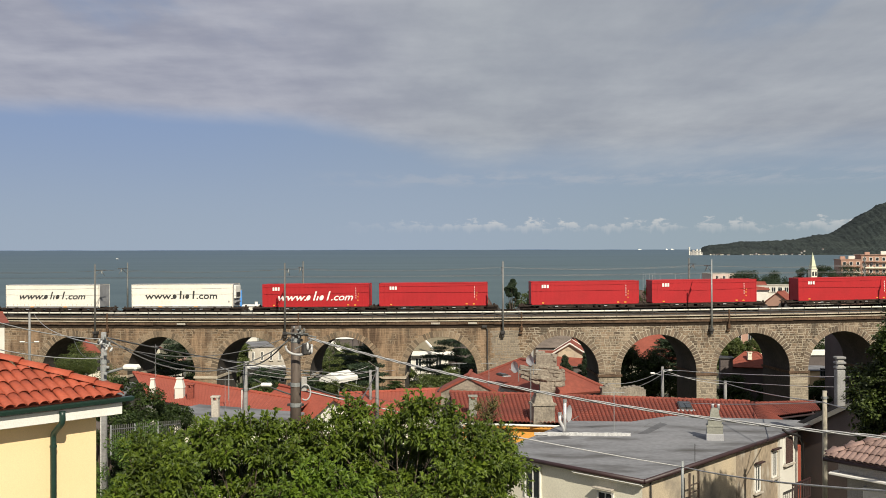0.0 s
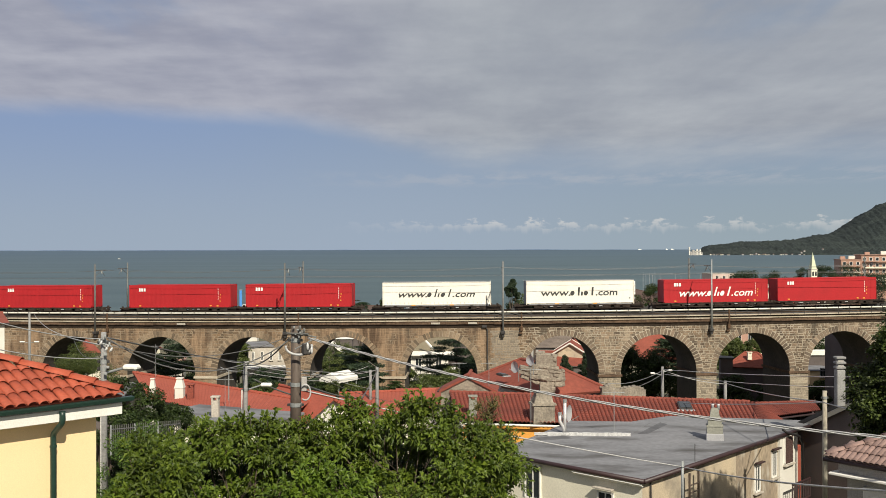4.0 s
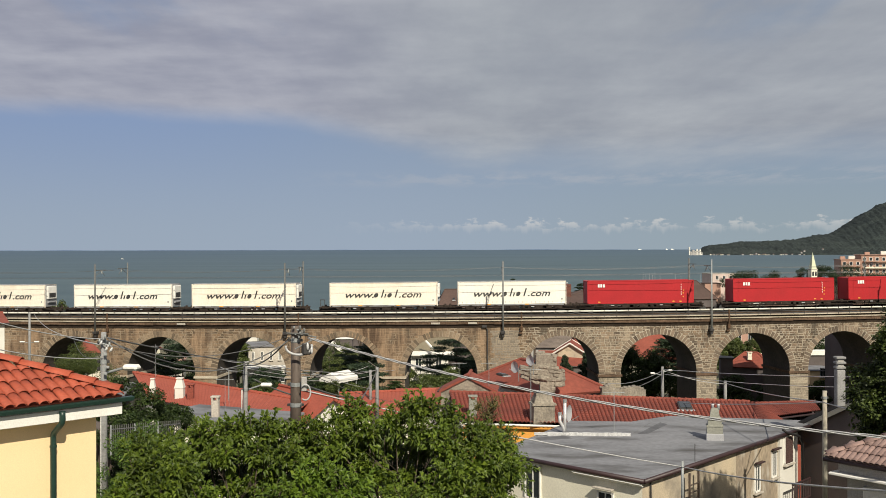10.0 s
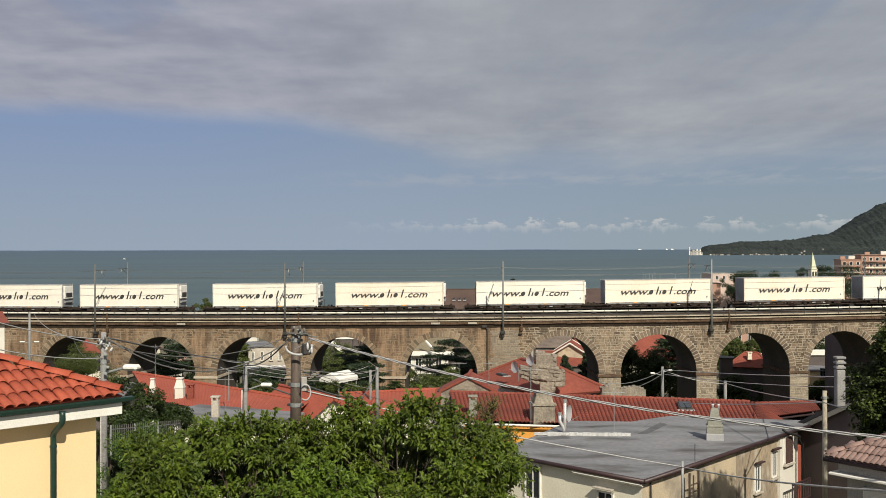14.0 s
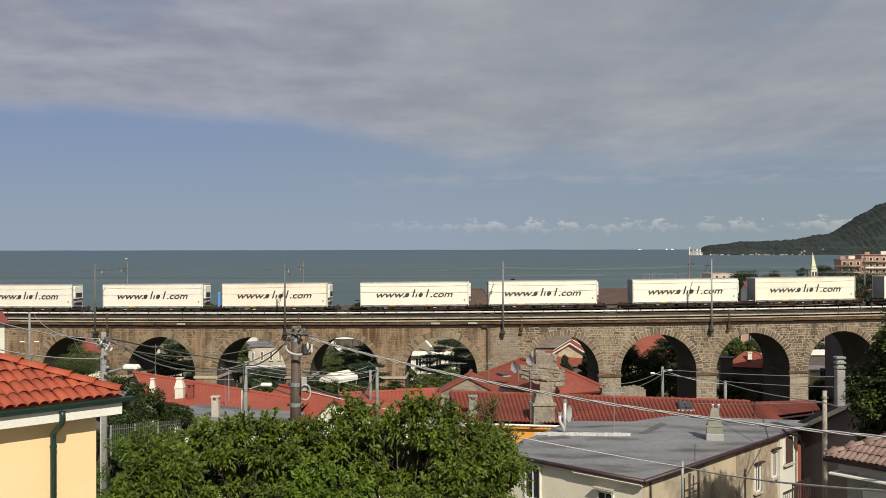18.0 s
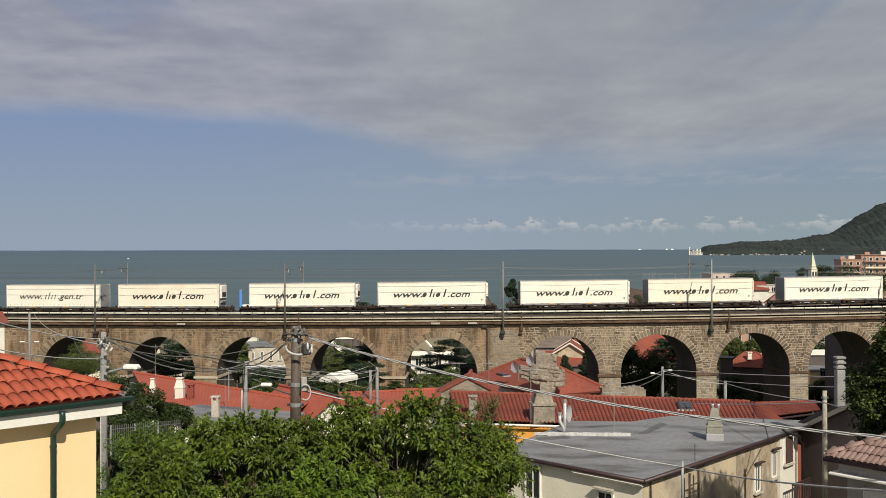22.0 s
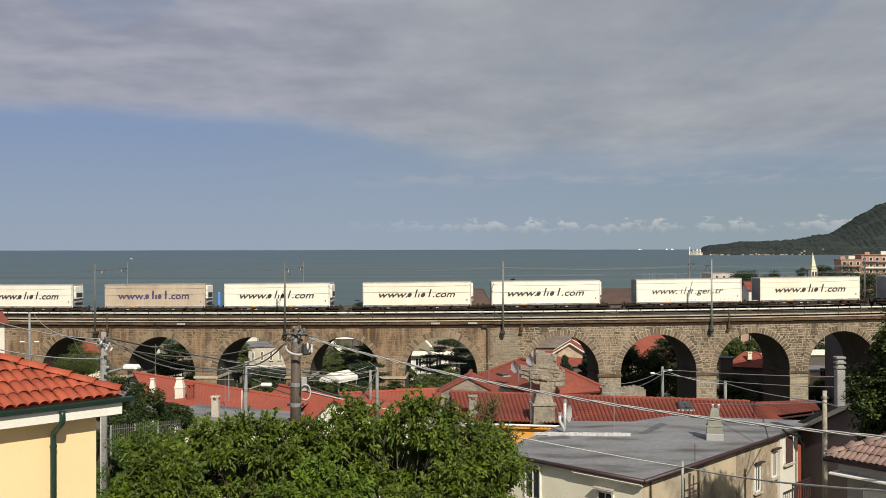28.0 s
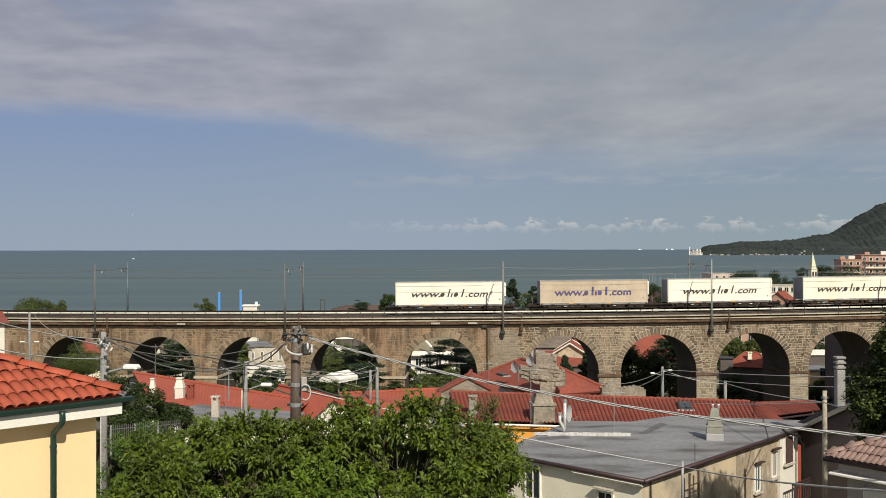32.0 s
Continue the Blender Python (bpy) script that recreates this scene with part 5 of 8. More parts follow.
def barrel_plane(parent, corner, along, inward, pitch_deg, cols, hip, tile_me, chan_mat, spacing=0.2, course=0.33, rows=14, length=8.0):
    """Barrel tiles laid from an eave corner: along the eave and up the slope, cut by the hip line through the corner."""
    u, w = Vector((*along, 0)).normalized(), Vector((*inward, 0)).normalized()
    cp, sp = math.cos(radians(pitch_deg)), math.sin(radians(pitch_deg))
    up = w * cp + Vector((0, 0, sp))
    nrm = u.cross(up)
    if nrm.z < 0:
        nrm = -nrm
    c = Vector(corner)
    x_ax = up.cross(nrm)
    rot = Matrix((x_ax, up, nrm)).transposed().to_4x4()
    rng = random.Random(5)
    for i in range(cols):
        for j in range(rows):
            along_m, up_m = (i + 0.5) * spacing, j * course - 0.05
            if hip and up_m * cp > along_m - 0.05:
                continue
            ob = new("roof_tile", tile_me)
            ob.parent = parent
            p = c + u * along_m + up * up_m + nrm * (0.035 + 0.008 * rng.random())
            tilt = Matrix.Rotation(radians(rng.uniform(-2.2, 2.2)), 4, "Z") @ Matrix.Rotation(radians(-2.5 + rng.uniform(-0.8, 0.8)), 4, "X")
            ob.matrix_basis = Matrix.Translation(p) @ rot @ tilt
    bed = Shape()
    far = c + u * length
    k = length
    bed.plate([c, far, far + up * (k / cp if hip else 6), c + (u * k + up * (k / cp) if hip else up * 6)], 0.1)
    part("roof_bed", bed, chan_mat, parent)
    return u, up, nrm


def yellow_house():
    c = (-4.70, 14.90, 21.88)
    h = thing("yellow_house", "yellow rendered house with red barrel-tile hip roof and green gutter", "house")
    u, v = Vector((-0.68, -0.73, 0)).normalized(), Vector((-0.73, 0.68, 0)).normalized()
    C = Vector(c)
    o = 0.27
    wc = C + (u + v) * o
    pl = [wc, wc + u * 8, wc + u * 8 + v * 8, wc + v * 8]
    for sh in walls([(p.x, p.y) for p in reversed(pl)], 15.5, c[2] - 0.3):
        part("wall", sh, M["yellow_wall"], h)
    me = tile_mesh("roof_tile", M["tile_piece"], r=0.079)
    barrel_plane(h, c, u.to_2d(), v.to_2d(), 22, 25, True, me, M["tile"], spacing=0.16, rows=17, length=4.2)
    other = Shape().plate([C, C + v * 8.6, C + v * 4.3 + u * 4.3 + Vector((0, 0, 1.74))], 0.1)
    part("roof_bed", other, M["old_tile"], h)
    # hip tiles
    hip = (u + v).normalized()
    rise_h = math.tan(radians(22)) / math.sqrt(2)
    ridge = tile_mesh("hip_tile", M["tile_piece"], r=0.12, length=0.44)
    yaw = math.degrees(math.atan2(hip.y, hip.x)) - 90
    for k in range(13):
        p = C + hip * (0.02 + 0.36 * k) + Vector((0, 0, 0.085 + rise_h * 0.36 * k))
        ob = new("hip_tile", ridge)
        ob.parent = h
        ob.matrix_basis = Matrix.Translation(p) @ Euler((0, 0, radians(yaw))).to_matrix().to_4x4() @ Euler((math.atan(rise_h) - 0.05, 0, 0)).to_matrix().to_4x4()
    # gutter, fascia, soffit
    g0, g1 = C + Vector((0, 0, -0.06)) - u * 0.02, C + u * 8 + Vector((0, 0, -0.06))
    side = u.cross(Vector((0, 0, 1))).normalized()
    if side.y > 0:
        side = -side
    gut = Shape()
    prof = [(0.0, 0.04), (0.1, 0.04), (0.1, 0.025), (0.085, -0.022), (0.02, -0.036), (0.0, -0.025)]
    vs = [p + side * a + Vector((0, 0, b)) for p in (g0 - u * 0.12, g1) for a, b in prof]
    n = len(prof)
    gut.add(vs, [(i, (i + 1) % n, n + (i + 1) % n, n + i) for i in range(n)] + [tuple(range(n)), tuple(range(2 * n - 1, n - 1, -1))])
    part("gutter", gut, M["green_metal"], h)
    ang = math.degrees(math.atan2(-u.y, -u.x))
    mid = (C + C + u * 8) / 2
    part("fascia", Shape().box((mid.x + v.x * 0.02, mid.y + v.y * 0.02, c[2] - 0.19), (8.0, 0.04, 0.17), ang, 0.006), M["white_paint"], h)
    mid2 = mid + v * (o / 2 + 0.03)
    part("soffit", Shape().box((mid2.x, mid2.y, c[2] - 0.24), (8.0, o + 0.02, 0.03), ang), M["white_paint"], h)
    m3 = C + v * 4.33 + u * (o / 2 + 0.02)
    part("soffit", Shape().box((m3.x, m3.y, c[2] - 0.24), (8.0, o, 0.03), math.degrees(math.atan2(v.y, v.x))), M["white_paint"], h)
    m4 = C + v * 4.07 + u * 0.02
    part("fascia", Shape().box((m4.x, m4.y, c[2] - 0.19), (8.0, 0.04, 0.17), math.degrees(math.atan2(v.y, v.x)), 0.006), M["white_paint"], h)
    # downpipe
    q = C + u * 0.95 + Vector((0, 0, -0.12)) + side * 0.06
    w0 = C + u * 0.97 + v * (o - 0.1)
    low_z = c[2] - 0.5
    pts = [q, q + Vector((0, 0, -0.06)), q + Vector((0, 0, -0.12))]
    end = Vector((w0.x, w0.y, low_z))
    for k in range(1, 8):
        t = k / 8
        e = t * t * (3 - 2 * t)
        pts.append(Vector((pts[2].x + (end.x - pts[2].x) * e, pts[2].y + (end.y - pts[2].y) * e, pts[2].z + (end.z - pts[2].z) * t)))
    pts += [end, end + Vector((0, 0, -0.1)), Vector((w0.x, w0.y, 17.5))]
    for z in (low_z - 0.12, low_z - 1.1):
        part("pipe_clip", Shape().tube([(w0.x, w0.y, z), (w0.x, w0.y, z - 0.03)], 0.05, 12), M["green_metal"], h)
    part("downpipe", Shape().tube(pts, 0.042, 10), M["green_metal"], h, smooth=True)
    return h


yellow_house()


def pink_house():
    c = (7.5, 20.00, 19.93)
    h = thing("tiled_house", "grey-white house with pale pink barrel-tile roof and brown gutter", "house")
    u = Vector((0.62, -0.785, 0)).normalized()
    v = Vector((0.785, 0.62, 0)).normalized()
    C = Vector(c)
    wc = C + u * 0.3 + v * 0.3
    pl = [wc, wc + u * 8, wc + u * 8 + v * 8, wc + v * 8]
    for sh in walls([(p.x, p.y) for p in pl], 11.0, c[2] - 0.15):
        part("wall", sh, M["grey_wall"], h)
    me = tile_mesh("roof_tile", M["pink_tile"], length=0.36, r=0.059, high=0.55)
    barrel_plane(h, c, u.to_2d(), v.to_2d(), 25, 27, True, me, M["pink_tile"], spacing=0.117, course=0.28, rows=12, length=4.2)
    part("roof_bed", Shape().plate([C, C + v * 8.6, C + v * 4.3 + u * 4.3 + Vector((0, 0, 2.0))], 0.1), M["pink_tile"], h)
    hip = (u + v).normalized()
    rh = math.tan(radians(25)) / math.sqrt(2)
    ridge = tile_mesh("hip_tile", M["pink_tile"], r=0.1, length=0.44)
    yaw = math.degrees(math.atan2(hip.y, hip.x)) - 90
    for k in range(10):
        p = C + hip * (0.02 + 0.36 * k) + Vector((0, 0, 0.055 + rh * 0.36 * k))
        ob = new("hip_tile", ridge)
        ob.parent = h
        ob.matrix_basis = Matrix.Translation(p) @ Euler((0, 0, radians(yaw))).to_matrix().to_4x4() @ Euler((math.atan(rh) - 0.03, 0, 0)).to_matrix().to_4x4()
    part("gutter", Shape().tube([C - v * 0.04 + Vector((0, 0, -0.05)), C - v * 0.04 + u * 8 + Vector((0, 0, -0.05))], 0.04, 10), M["brown_metal"], h, smooth=True)
    ang = math.degrees(math.atan2(u.y, u.x))
    m = C + u * 4 + v * 0.2
    part("frieze", Shape().box((m.x, m.y, c[2] - 0.19), (7.6, 0.12, 0.2), ang, 0.01), M["grey_wall"], h)
    m = C + u * 4.1 + v * 0.12
    part("string_course", Shape().box((m.x, m.y, c[2] - 0.31), (8, 0.34, 0.05), ang, 0.01), M["white_paint"], h)
    o = wc + u * 1.15
    window_on(h, (o.x, o.y), (u.x, u.y), c[2] - 1.8, 1.5, 1.25, M["white_paint"], M["white_wall"], closed=True)
    return h


pink_house()


def grey_house():
    """Flat felt roof over stained cream walls."""
    h = thing("flat_roofed_house", "stained cream and ochre house with flat grey felt roof", "house")
    c, dl, dr = Vector((7.5, 38.0)), Vector((-0.70, 0.714)), Vector((0.66, 0.75))
    top = 15.4
    a, b, d = c + dl * 7.6, c + dr * 17.3, c + dl * 6.5 + dr * 13.2
    ins = 0.22
    wl = [c + dl * ins + dr * ins, c + dr * 13 + dl * ins, d - dl * ins - dr * ins, a + dr * ins - dl * ins]
    mats = [M["ochre_wall"], M["grey_wall"], M["grey_wall"], M["cream_wall"]]
    for sh, mt in zip(walls([tuple(p) for p in wl], 5.0, top - 0.12), mats):
        part("wall", sh, mt, h)
    far_left = Vector((4.19, 46.92))
    part("roof", Shape().slab([tuple(p) for p in (c, b, d, far_left, a)], top - 0.12, top), M["felt"], h)
    part("wall", Shape().slab([(a.x + 0.2, a.y + 0.1), (d.x, d.y - 0.3), (4.4, 46.8)], 5.0, top - 0.12), M["cream_wall"], h)
    e = [Vector((*p, top)) for p in (a, c, b)]
    for p, q in ((e[0], e[1]), (e[1], e[2])):
        part("gutter", Shape().tube([p + Vector((0, 0, -0.08)), q + Vector((0, 0, -0.08))], 0.09, 10), M["brown_metal"], h, smooth=True)
    # extension of the roof behind
    ext = [(4.26, 47.00), (8.64, 47.00), (10.37, 50.60), (6.40, 51.00)]
    part("roof_extension", Shape().slab(ext, 12.0, 15.42), M["felt"], h)
    foil = Shape()
    rng = random.Random(4)
    for k in range(22):
        p = Vector((4.19 + 4.43 * (k + 0.5) / 22, 46.88, 15.51 - 0.002 * k))
        foil.box(p, (0.215, 0.05, 0.15 + rng.uniform(-0.02, 0.03)), rng.uniform(-14, 14), 0.012)
    part("flashing", foil, M["foil"], h, "crumpled bright foil flashing")
    for poly in ([(9.07, 47.46), (9.54, 47.45), (11.04, 50.05), (10.78, 50.55)], [(4.16, 46.51), (5.63, 46.92), (5.87, 46.35), (4.35, 45.82)]):
        part("felt_patch", Shape().slab(poly, top - 0.02, top + 0.006), M["patch"], h, "dark felt patch")
    for k, (al, z, w, hh) in enumerate(((1.9, top - 1.72, 0.7, 0.9), (5.6, top - 1.7, 0.8, 1.4))):
        o = c + dl * al + dr * ins
        window_on(h, (o.x, o.y), (-dl.x, -dl.y), z, w, hh, M["white_paint"], lintel=M["pale_stone"])
    q0, q1, out = c + dr * 8.2 + dl * ins, c + dr * 12.5 + dl * ins, Vector((dr.y, -dr.x))
    patch = [q0, q1, q1 + out * 0.012, q0 + out * 0.012]
    part("render_patch", Shape().slab([tuple(k) for k in patch], 5.2, top - 0.14), M["old_render"], h, "rough grey-brown patch of old render")
    for al, z in ((10.25, top - 2.3), (12.05, top - 1.95)):
        o = c + dr * al + dl * ins
        window_on(h, (o.x, o.y), (dr.x, dr.y), z, 0.5, 1.15, M["white_paint"], lintel=M["brown_metal"])
    # small gutter board along the front eave
    p, q = c + dl * 0.1 - dr * 0.02, c + dl * 3.4 - dr * 0.02
    part("gutter_board", Shape().plate([(p.x, p.y, top - 0.2), (q.x, q.y, top - 0.2), (q.x + dr.x * 0.12, q.y + dr.y * 0.12, top - 0.3), (p.x + dr.x * 0.12, p.y + dr.y * 0.12, top - 0.3)], 0.04), M["white_paint"], h)
    # thin drain pipe at the corner
    p = c + dr * 0.75 + dl * 0.16
    part("downpipe", Shape().tube([(p.x, p.y, top - 0.2), (p.x, p.y, 6.0)], 0.035, 8), M["dark_steel"], h)
    return h


grey_house()

# ---- roofs below the viaduct ----
def roof_house(label, eave_a, eave_b, top_a, top_b, base_z, wall_mat, roof_mat, back=4.0, rolled=True, pitch=0.22, name="house", drop=None, gable_mat=None, front_mat=None, gutter_mat=None):
    """A house known by one roof slope: eave and ridge lines; the other slope falls away behind."""
    h = thing(name, label, "house")
    A, B, C, D = (Vector(p) for p in (eave_a, eave_b, top_a, top_b))
    part("roof", wave_roof(A, B, C, D, pitch=pitch, depth=0.1 if pitch < 0.24 else 0.022, lap=0.025 if pitch < 0.24 else 0.0) if rolled else Shape().plate([A, B, D, C], 0.15), roof_mat, h)
    out = ((C + D) / 2 - (A + B) / 2)
    out.z = 0
    out = out.normalized() * back
    E1, E2 = C + out, D + out
    E1.z, E2.z = (A.z, B.z) if drop is None else (C.z - drop, D.z - drop)
    part("roof", Shape().plate([C, D, E2, E1], 0.15), roof_mat, h)
    ridge = Shape()
    n = max(2, int((D - C).length / 0.4))
    for k in range(n):
        p, q = C.lerp(D, k / n), C.lerp(D, (k + 1.12) / n)
        ridge.tube([p + Vector((0, 0, 0.04)), q + Vector((0, 0, 0.02))], [0.12, 0.1], 8)
    part("ridge_cap", ridge, roof_mat, h)
    ins = out.normalized() * 0.4
    ax = (B - A).normalized() * 0.3
    pl = [A + ins + ax, B + ins - ax, E2 - ins - ax, E1 - ins + ax]
    if (pl[1] - pl[0]).cross(pl[2] - pl[0]).z < 0:
        pl.reverse()
    zt = min(A.z, B.z, E1.z, E2.z) - 0.1
    for sh in walls([(p.x, p.y) for p in pl], base_z, zt):
        part("wall", sh, wall_mat, h)
    if front_mat:
        a2, b2, k = A + ins + ax, B + ins - ax, out.normalized()
        vs = [(p.x - k.x * o, p.y - k.y * o, z) for p in (a2, b2) for o in (0.03, 0.004) for z in (base_z, zt)]
        part("front_render", Shape().add(vs, [(0, 1, 3, 2), (4, 6, 7, 5), (0, 4, 5, 1), (2, 3, 7, 6), (0, 2, 6, 4), (1, 5, 7, 3)]), front_mat, h)
    for p, q, r1, r2 in ((A, E1, C, ax), (B, E2, D, -ax)):
        tri = [p + ins + r2, q - ins + r2, r1 + r2 + Vector((0, 0, -0.25))]
        tri[0].z, tri[1].z = zt, zt
        t2 = [v - r2.normalized() * -0.2 for v in tri]
        part("gable", Shape().add(tri + t2, [(0, 1, 2), (5, 4, 3), (0, 3, 4, 1), (1, 4, 5, 2), (2, 5, 3, 0)]), gable_mat or wall_mat, h)
    part("gutter", Shape().tube([A + Vector((0, 0, -0.1)), B + Vector((0, 0, -0.1))], 0.06, 8), gutter_mat or M["brown_metal"], h)
    return h


def hip_house(label, centre, size, rz, base_z, eave, ridge, wall_mat, roof_mat, short=0.5, name="house", rolled=False):
    h = thing(name, label, "house", (centre[0], centre[1], base_z), rz)
    a, b = size[0] / 2, size[1] / 2
    for sh in walls([(-a + 0.35, -b + 0.35), (a - 0.35, -b + 0.35), (a - 0.35, b - 0.35), (-a + 0.35, b - 0.35)], -1.5, eave - base_z):
        part("wall", sh, wall_mat, h)
    e, r = eave - base_z, ridge - base_z
    k = a - b * short
    c = [(-a, -b, e), (a, -b, e), (a, b, e), (-a, b, e), (-k, 0, r), (k, 0, r)]
    for q in ((c[0], c[1], c[5], c[4]), (c[2], c[3], c[4], c[5])):
        part("roof", wave_roof(q[0], q[1], q[3], q[2]) if rolled else Shape().plate(q, 0.15), roof_mat, h)
    for q in ((c[1], c[2], c[5]), (c[3], c[0], c[4])):
        part("roof", Shape().plate(q, 0.15), roof_mat, h)
    for p, q in ((c[0], c[4]), (c[1], c[5]), (c[2], c[5]), (c[3], c[4]), (c[4], c[5])):
        part("ridge_cap", Shape().tube([p, q], 0.12, 8), roof_mat, h)
    return h


roof_house("long low house with a plain red tiled roof", (-18.85, 65.00, 14.51), (-9.09, 57.00, 14.27), (-21.62, 71.00, 15.46), (-8.19, 62.50, 14.69), 4.0, M["cream_wall"], M["fresh_tile"], pitch=0.25)
roof_house("cream house with a weathered red tiled roof", (0.75, 55.26, 14.67), (16.72, 53.00, 14.56), (0.37, 60.50, 15.52), (17.58, 58.50, 15.2), 4.5, M["grey_wall"], M["old_tile"], front_mat=M["orange_wall"], gutter_mat=M["white_paint"])
hip_end = thing("roof_wing", "small hipped red tiled roof wing", "roof")
part("roof", wave_roof((16.72, 53.00, 14.56), (18.73, 56.00, 14.60), (17.58, 58.50, 15.2), (17.84, 58.60, 15.2)), M["old_tile"], hip_end)
part("wall", Shape().slab([(16.72, 53), (18.65, 56.0), (17.58, 58.5)], 5.0, 14.3), M["brown_wall"], hip_end)
roof_house("low house with a red tiled roof beside the viaduct", (17.29, 57.00, 14.42), (23.38, 63.00, 13.95), (16.87, 60.00, 14.82), (24.05, 66.00, 14.07), 4.0, M["brown_wall"], M["old_tile"], drop=0.8)
gable_house("small white house with a red gable roof among leaves", (-8.66, 64), (6, 3.3), -52, 6.0, 14.03, 15.13, M["white_wall"], M["fresh_tile"], name="house")
hip_house("stone house with a broad red hip roof", (6.42, 69.4), (9.5, 5.2), 117, 4.0, 14.83, 16.33, M["grey_wall"], M["plain_tile"], 1.0)
roof_house("house with a red tiled roof behind leaves", (-7.16, 70.00, 12.63), (-0.93, 70.00, 12.62), (-7.77, 76.00, 13.26), (-0.59, 76.00, 13.55), 3.0, M["cream_wall"], M["fresh_tile"], rolled=True, pitch=0.25)
roof_house("low red-roofed shed under the arches", (-4.39, 84.00, 11.05), (1.68, 84.00, 11.41), (-4.11, 88.00, 11.90), (1.52, 88.00, 11.99), 3.0, M["grey_wall"], M["plain_tile"], rolled=False)
flat_house("low grey flat-roofed annex", (-12.10, 57), (7, 4), -25, 6, 14.70, M["cream_wall"], M["felt"])
flat_house("low house with a grey terrace", (-26.99, 72), (9, 6), 10, 4, 14.03, M["brown_wall"], M["felt"])


gable_house("white house with a red roof before the viaduct", (-48.2, 102.3), (6.5, 9), 30, 4, 16.99, 17.64, M["white_wall"], M["plain_tile"], 0.4)


def rubble_wall(label, a, b, h, thick, seed):
    """A ruined wall of rough stone with a broken top."""
    bm = bmesh.new()
    A, B = Vector(a), Vector(b)
    n = 14
    for k in range(n):
        p = A.lerp(B, (k + 0.5) / n)
        w = (B - A).length / n * 1.15
        hh = h * (0.8 + 0.35 * noise.noise((k * 0.25, seed, 0)))
        m = Matrix.Translation((p.x, p.y, p.z + hh / 2 - 2.0)) @ Matrix.Rotation(math.atan2(B.y - A.y, B.x - A.x), 4, "Z") @ Matrix.Diagonal((w, thick, hh + 4, 1))
        bmesh.ops.create_cube(bm, size=1, matrix=m)
    bmesh.ops.subdivide_edges(bm, edges=bm.edges[:], cuts=2, use_grid_fill=True)
    for vt in bm.verts:
        vt.co += noise.noise_vector(vt.co * 1.7) * 0.14 + noise.noise_vector(vt.co * 5) * 0.05
    me = bpy.data.meshes.new("rubble_wall")
    bm.to_mesh(me)
    bm.free()
    me.materials.append(M["rubble"])
    tagged(new("rubble_wall", me), label, "wall")


rubble_wall("ruined rough stone wall below the viaduct", (10.19, 66.00, 14.53), (13.05, 66.00, 14.46), 0.7, 0.6, 1)
gable_house("small house with a grey stone gable below the viaduct", (1.66, 63.9), (2.2, 3.4), 84, 4, 15.36, 16.24, M["rubble"], M["plain_tile"], 0.12)


# ---- chimneys and roof fittings ----
def chimney(label, at, size, h, material, cap="slab", pots=0, group="chimneys"):
    c = thing("chimney", label, "chimney", at, group=group)
    a, b = size
    part("shaft", Shape().box((0, 0, h / 2 - 0.2), (a, b, h + 0.4), 0, 0.03), material, c)
    if cap == "slab":
        for x in (-a / 2 + 0.06, a / 2 - 0.06):
            part("cap_leg", Shape().box((x, 0, h + 0.08), (0.1, b, 0.18)), material, c)
        part("cap", Shape().box((0, 0, h + 0.2), (a * 1.2, b * 1.2, 0.08), 0, 0.015), material, c)
    elif cap == "taper":
        t = Shape()
        vs = [(x * a * 0.55, y * b * 0.55, h) for x, y in ((-1, -1), (1, -1), (1, 1), (-1, 1))] + [(x * a * 0.3, y * b * 0.3, h + 0.55) for x, y in ((-1, -1), (1, -1), (1, 1), (-1, 1))]
        t.add(vs, [(0, 1, 2, 3), (4, 7, 6, 5), (0, 4, 5, 1), (1, 5, 6, 2), (2, 6, 7, 3), (3, 7, 4, 0)])
        part("hood", t, material, c)
        part("cap", Shape().box((0, 0, h + 0.62), (a * 0.8, b * 0.8, 0.07), 0, 0.01), material, c)
    elif cap == "louvre":
        for k in range(3):
            part("louvre", Shape().box((0, 0, h + 0.1 + 0.22 * k), (a * 1.15, b * 1.15, 0.12), 0, 0.03), M["concrete"], c)
        part("flue", Shape().box((0, 0, h + 0.2), (a * 0.7, b * 0.7, 0.5)), M["grey_wall"], c)
    for k in range(pots):
        x = (k - (pots - 1) / 2) * 0.3
        part("pot", Shape().tube([(x, 0, h - 0.05), (x, 0, h + 0.35), (x, 0, h + 0.45)], [0.09, 0.09, 0.12], 10), M["lead"], c, smooth=True)
    return c


chimney("white plastered chimney with a tapered hood", (-16.70, 64.50, 14.66), (0.55, 0.55), 0.62, M["white_wall"], "taper")
chimney("small white chimney on a red roof", (-18.85, 66.00, 14.70), (0.34, 0.34), 0.35, M["white_wall"], "taper")
chimney("round terracotta chimney on a red roof", (-15.89, 64.00, 14.66), (0.4, 0.4), 0.7, M["old_tile"], "slab")
chimney("cream chimney with a concrete cap", (-12.54, 56.00, 14.89), (0.4, 0.4), 0.85, M["pale_stone"], "slab")
chimney("old concrete chimney on a tiled roof", (1.62, 56.00, 14.80), (0.44, 0.44), 0.95, M["grey_render"], "slab")
# pale chimney; the shade of the tree is put into its grey
chimney("tall louvred chimney greyed for the shade on it", (17.93, 46.00, 17.30), (0.38, 0.38), 1.25, M["concrete"], "louvre")
chimney("cream chimney beside the viaduct", (17.4, 64.00, 14.15), (0.4, 0.4), 0.4, M["cream_wall"], "flat")


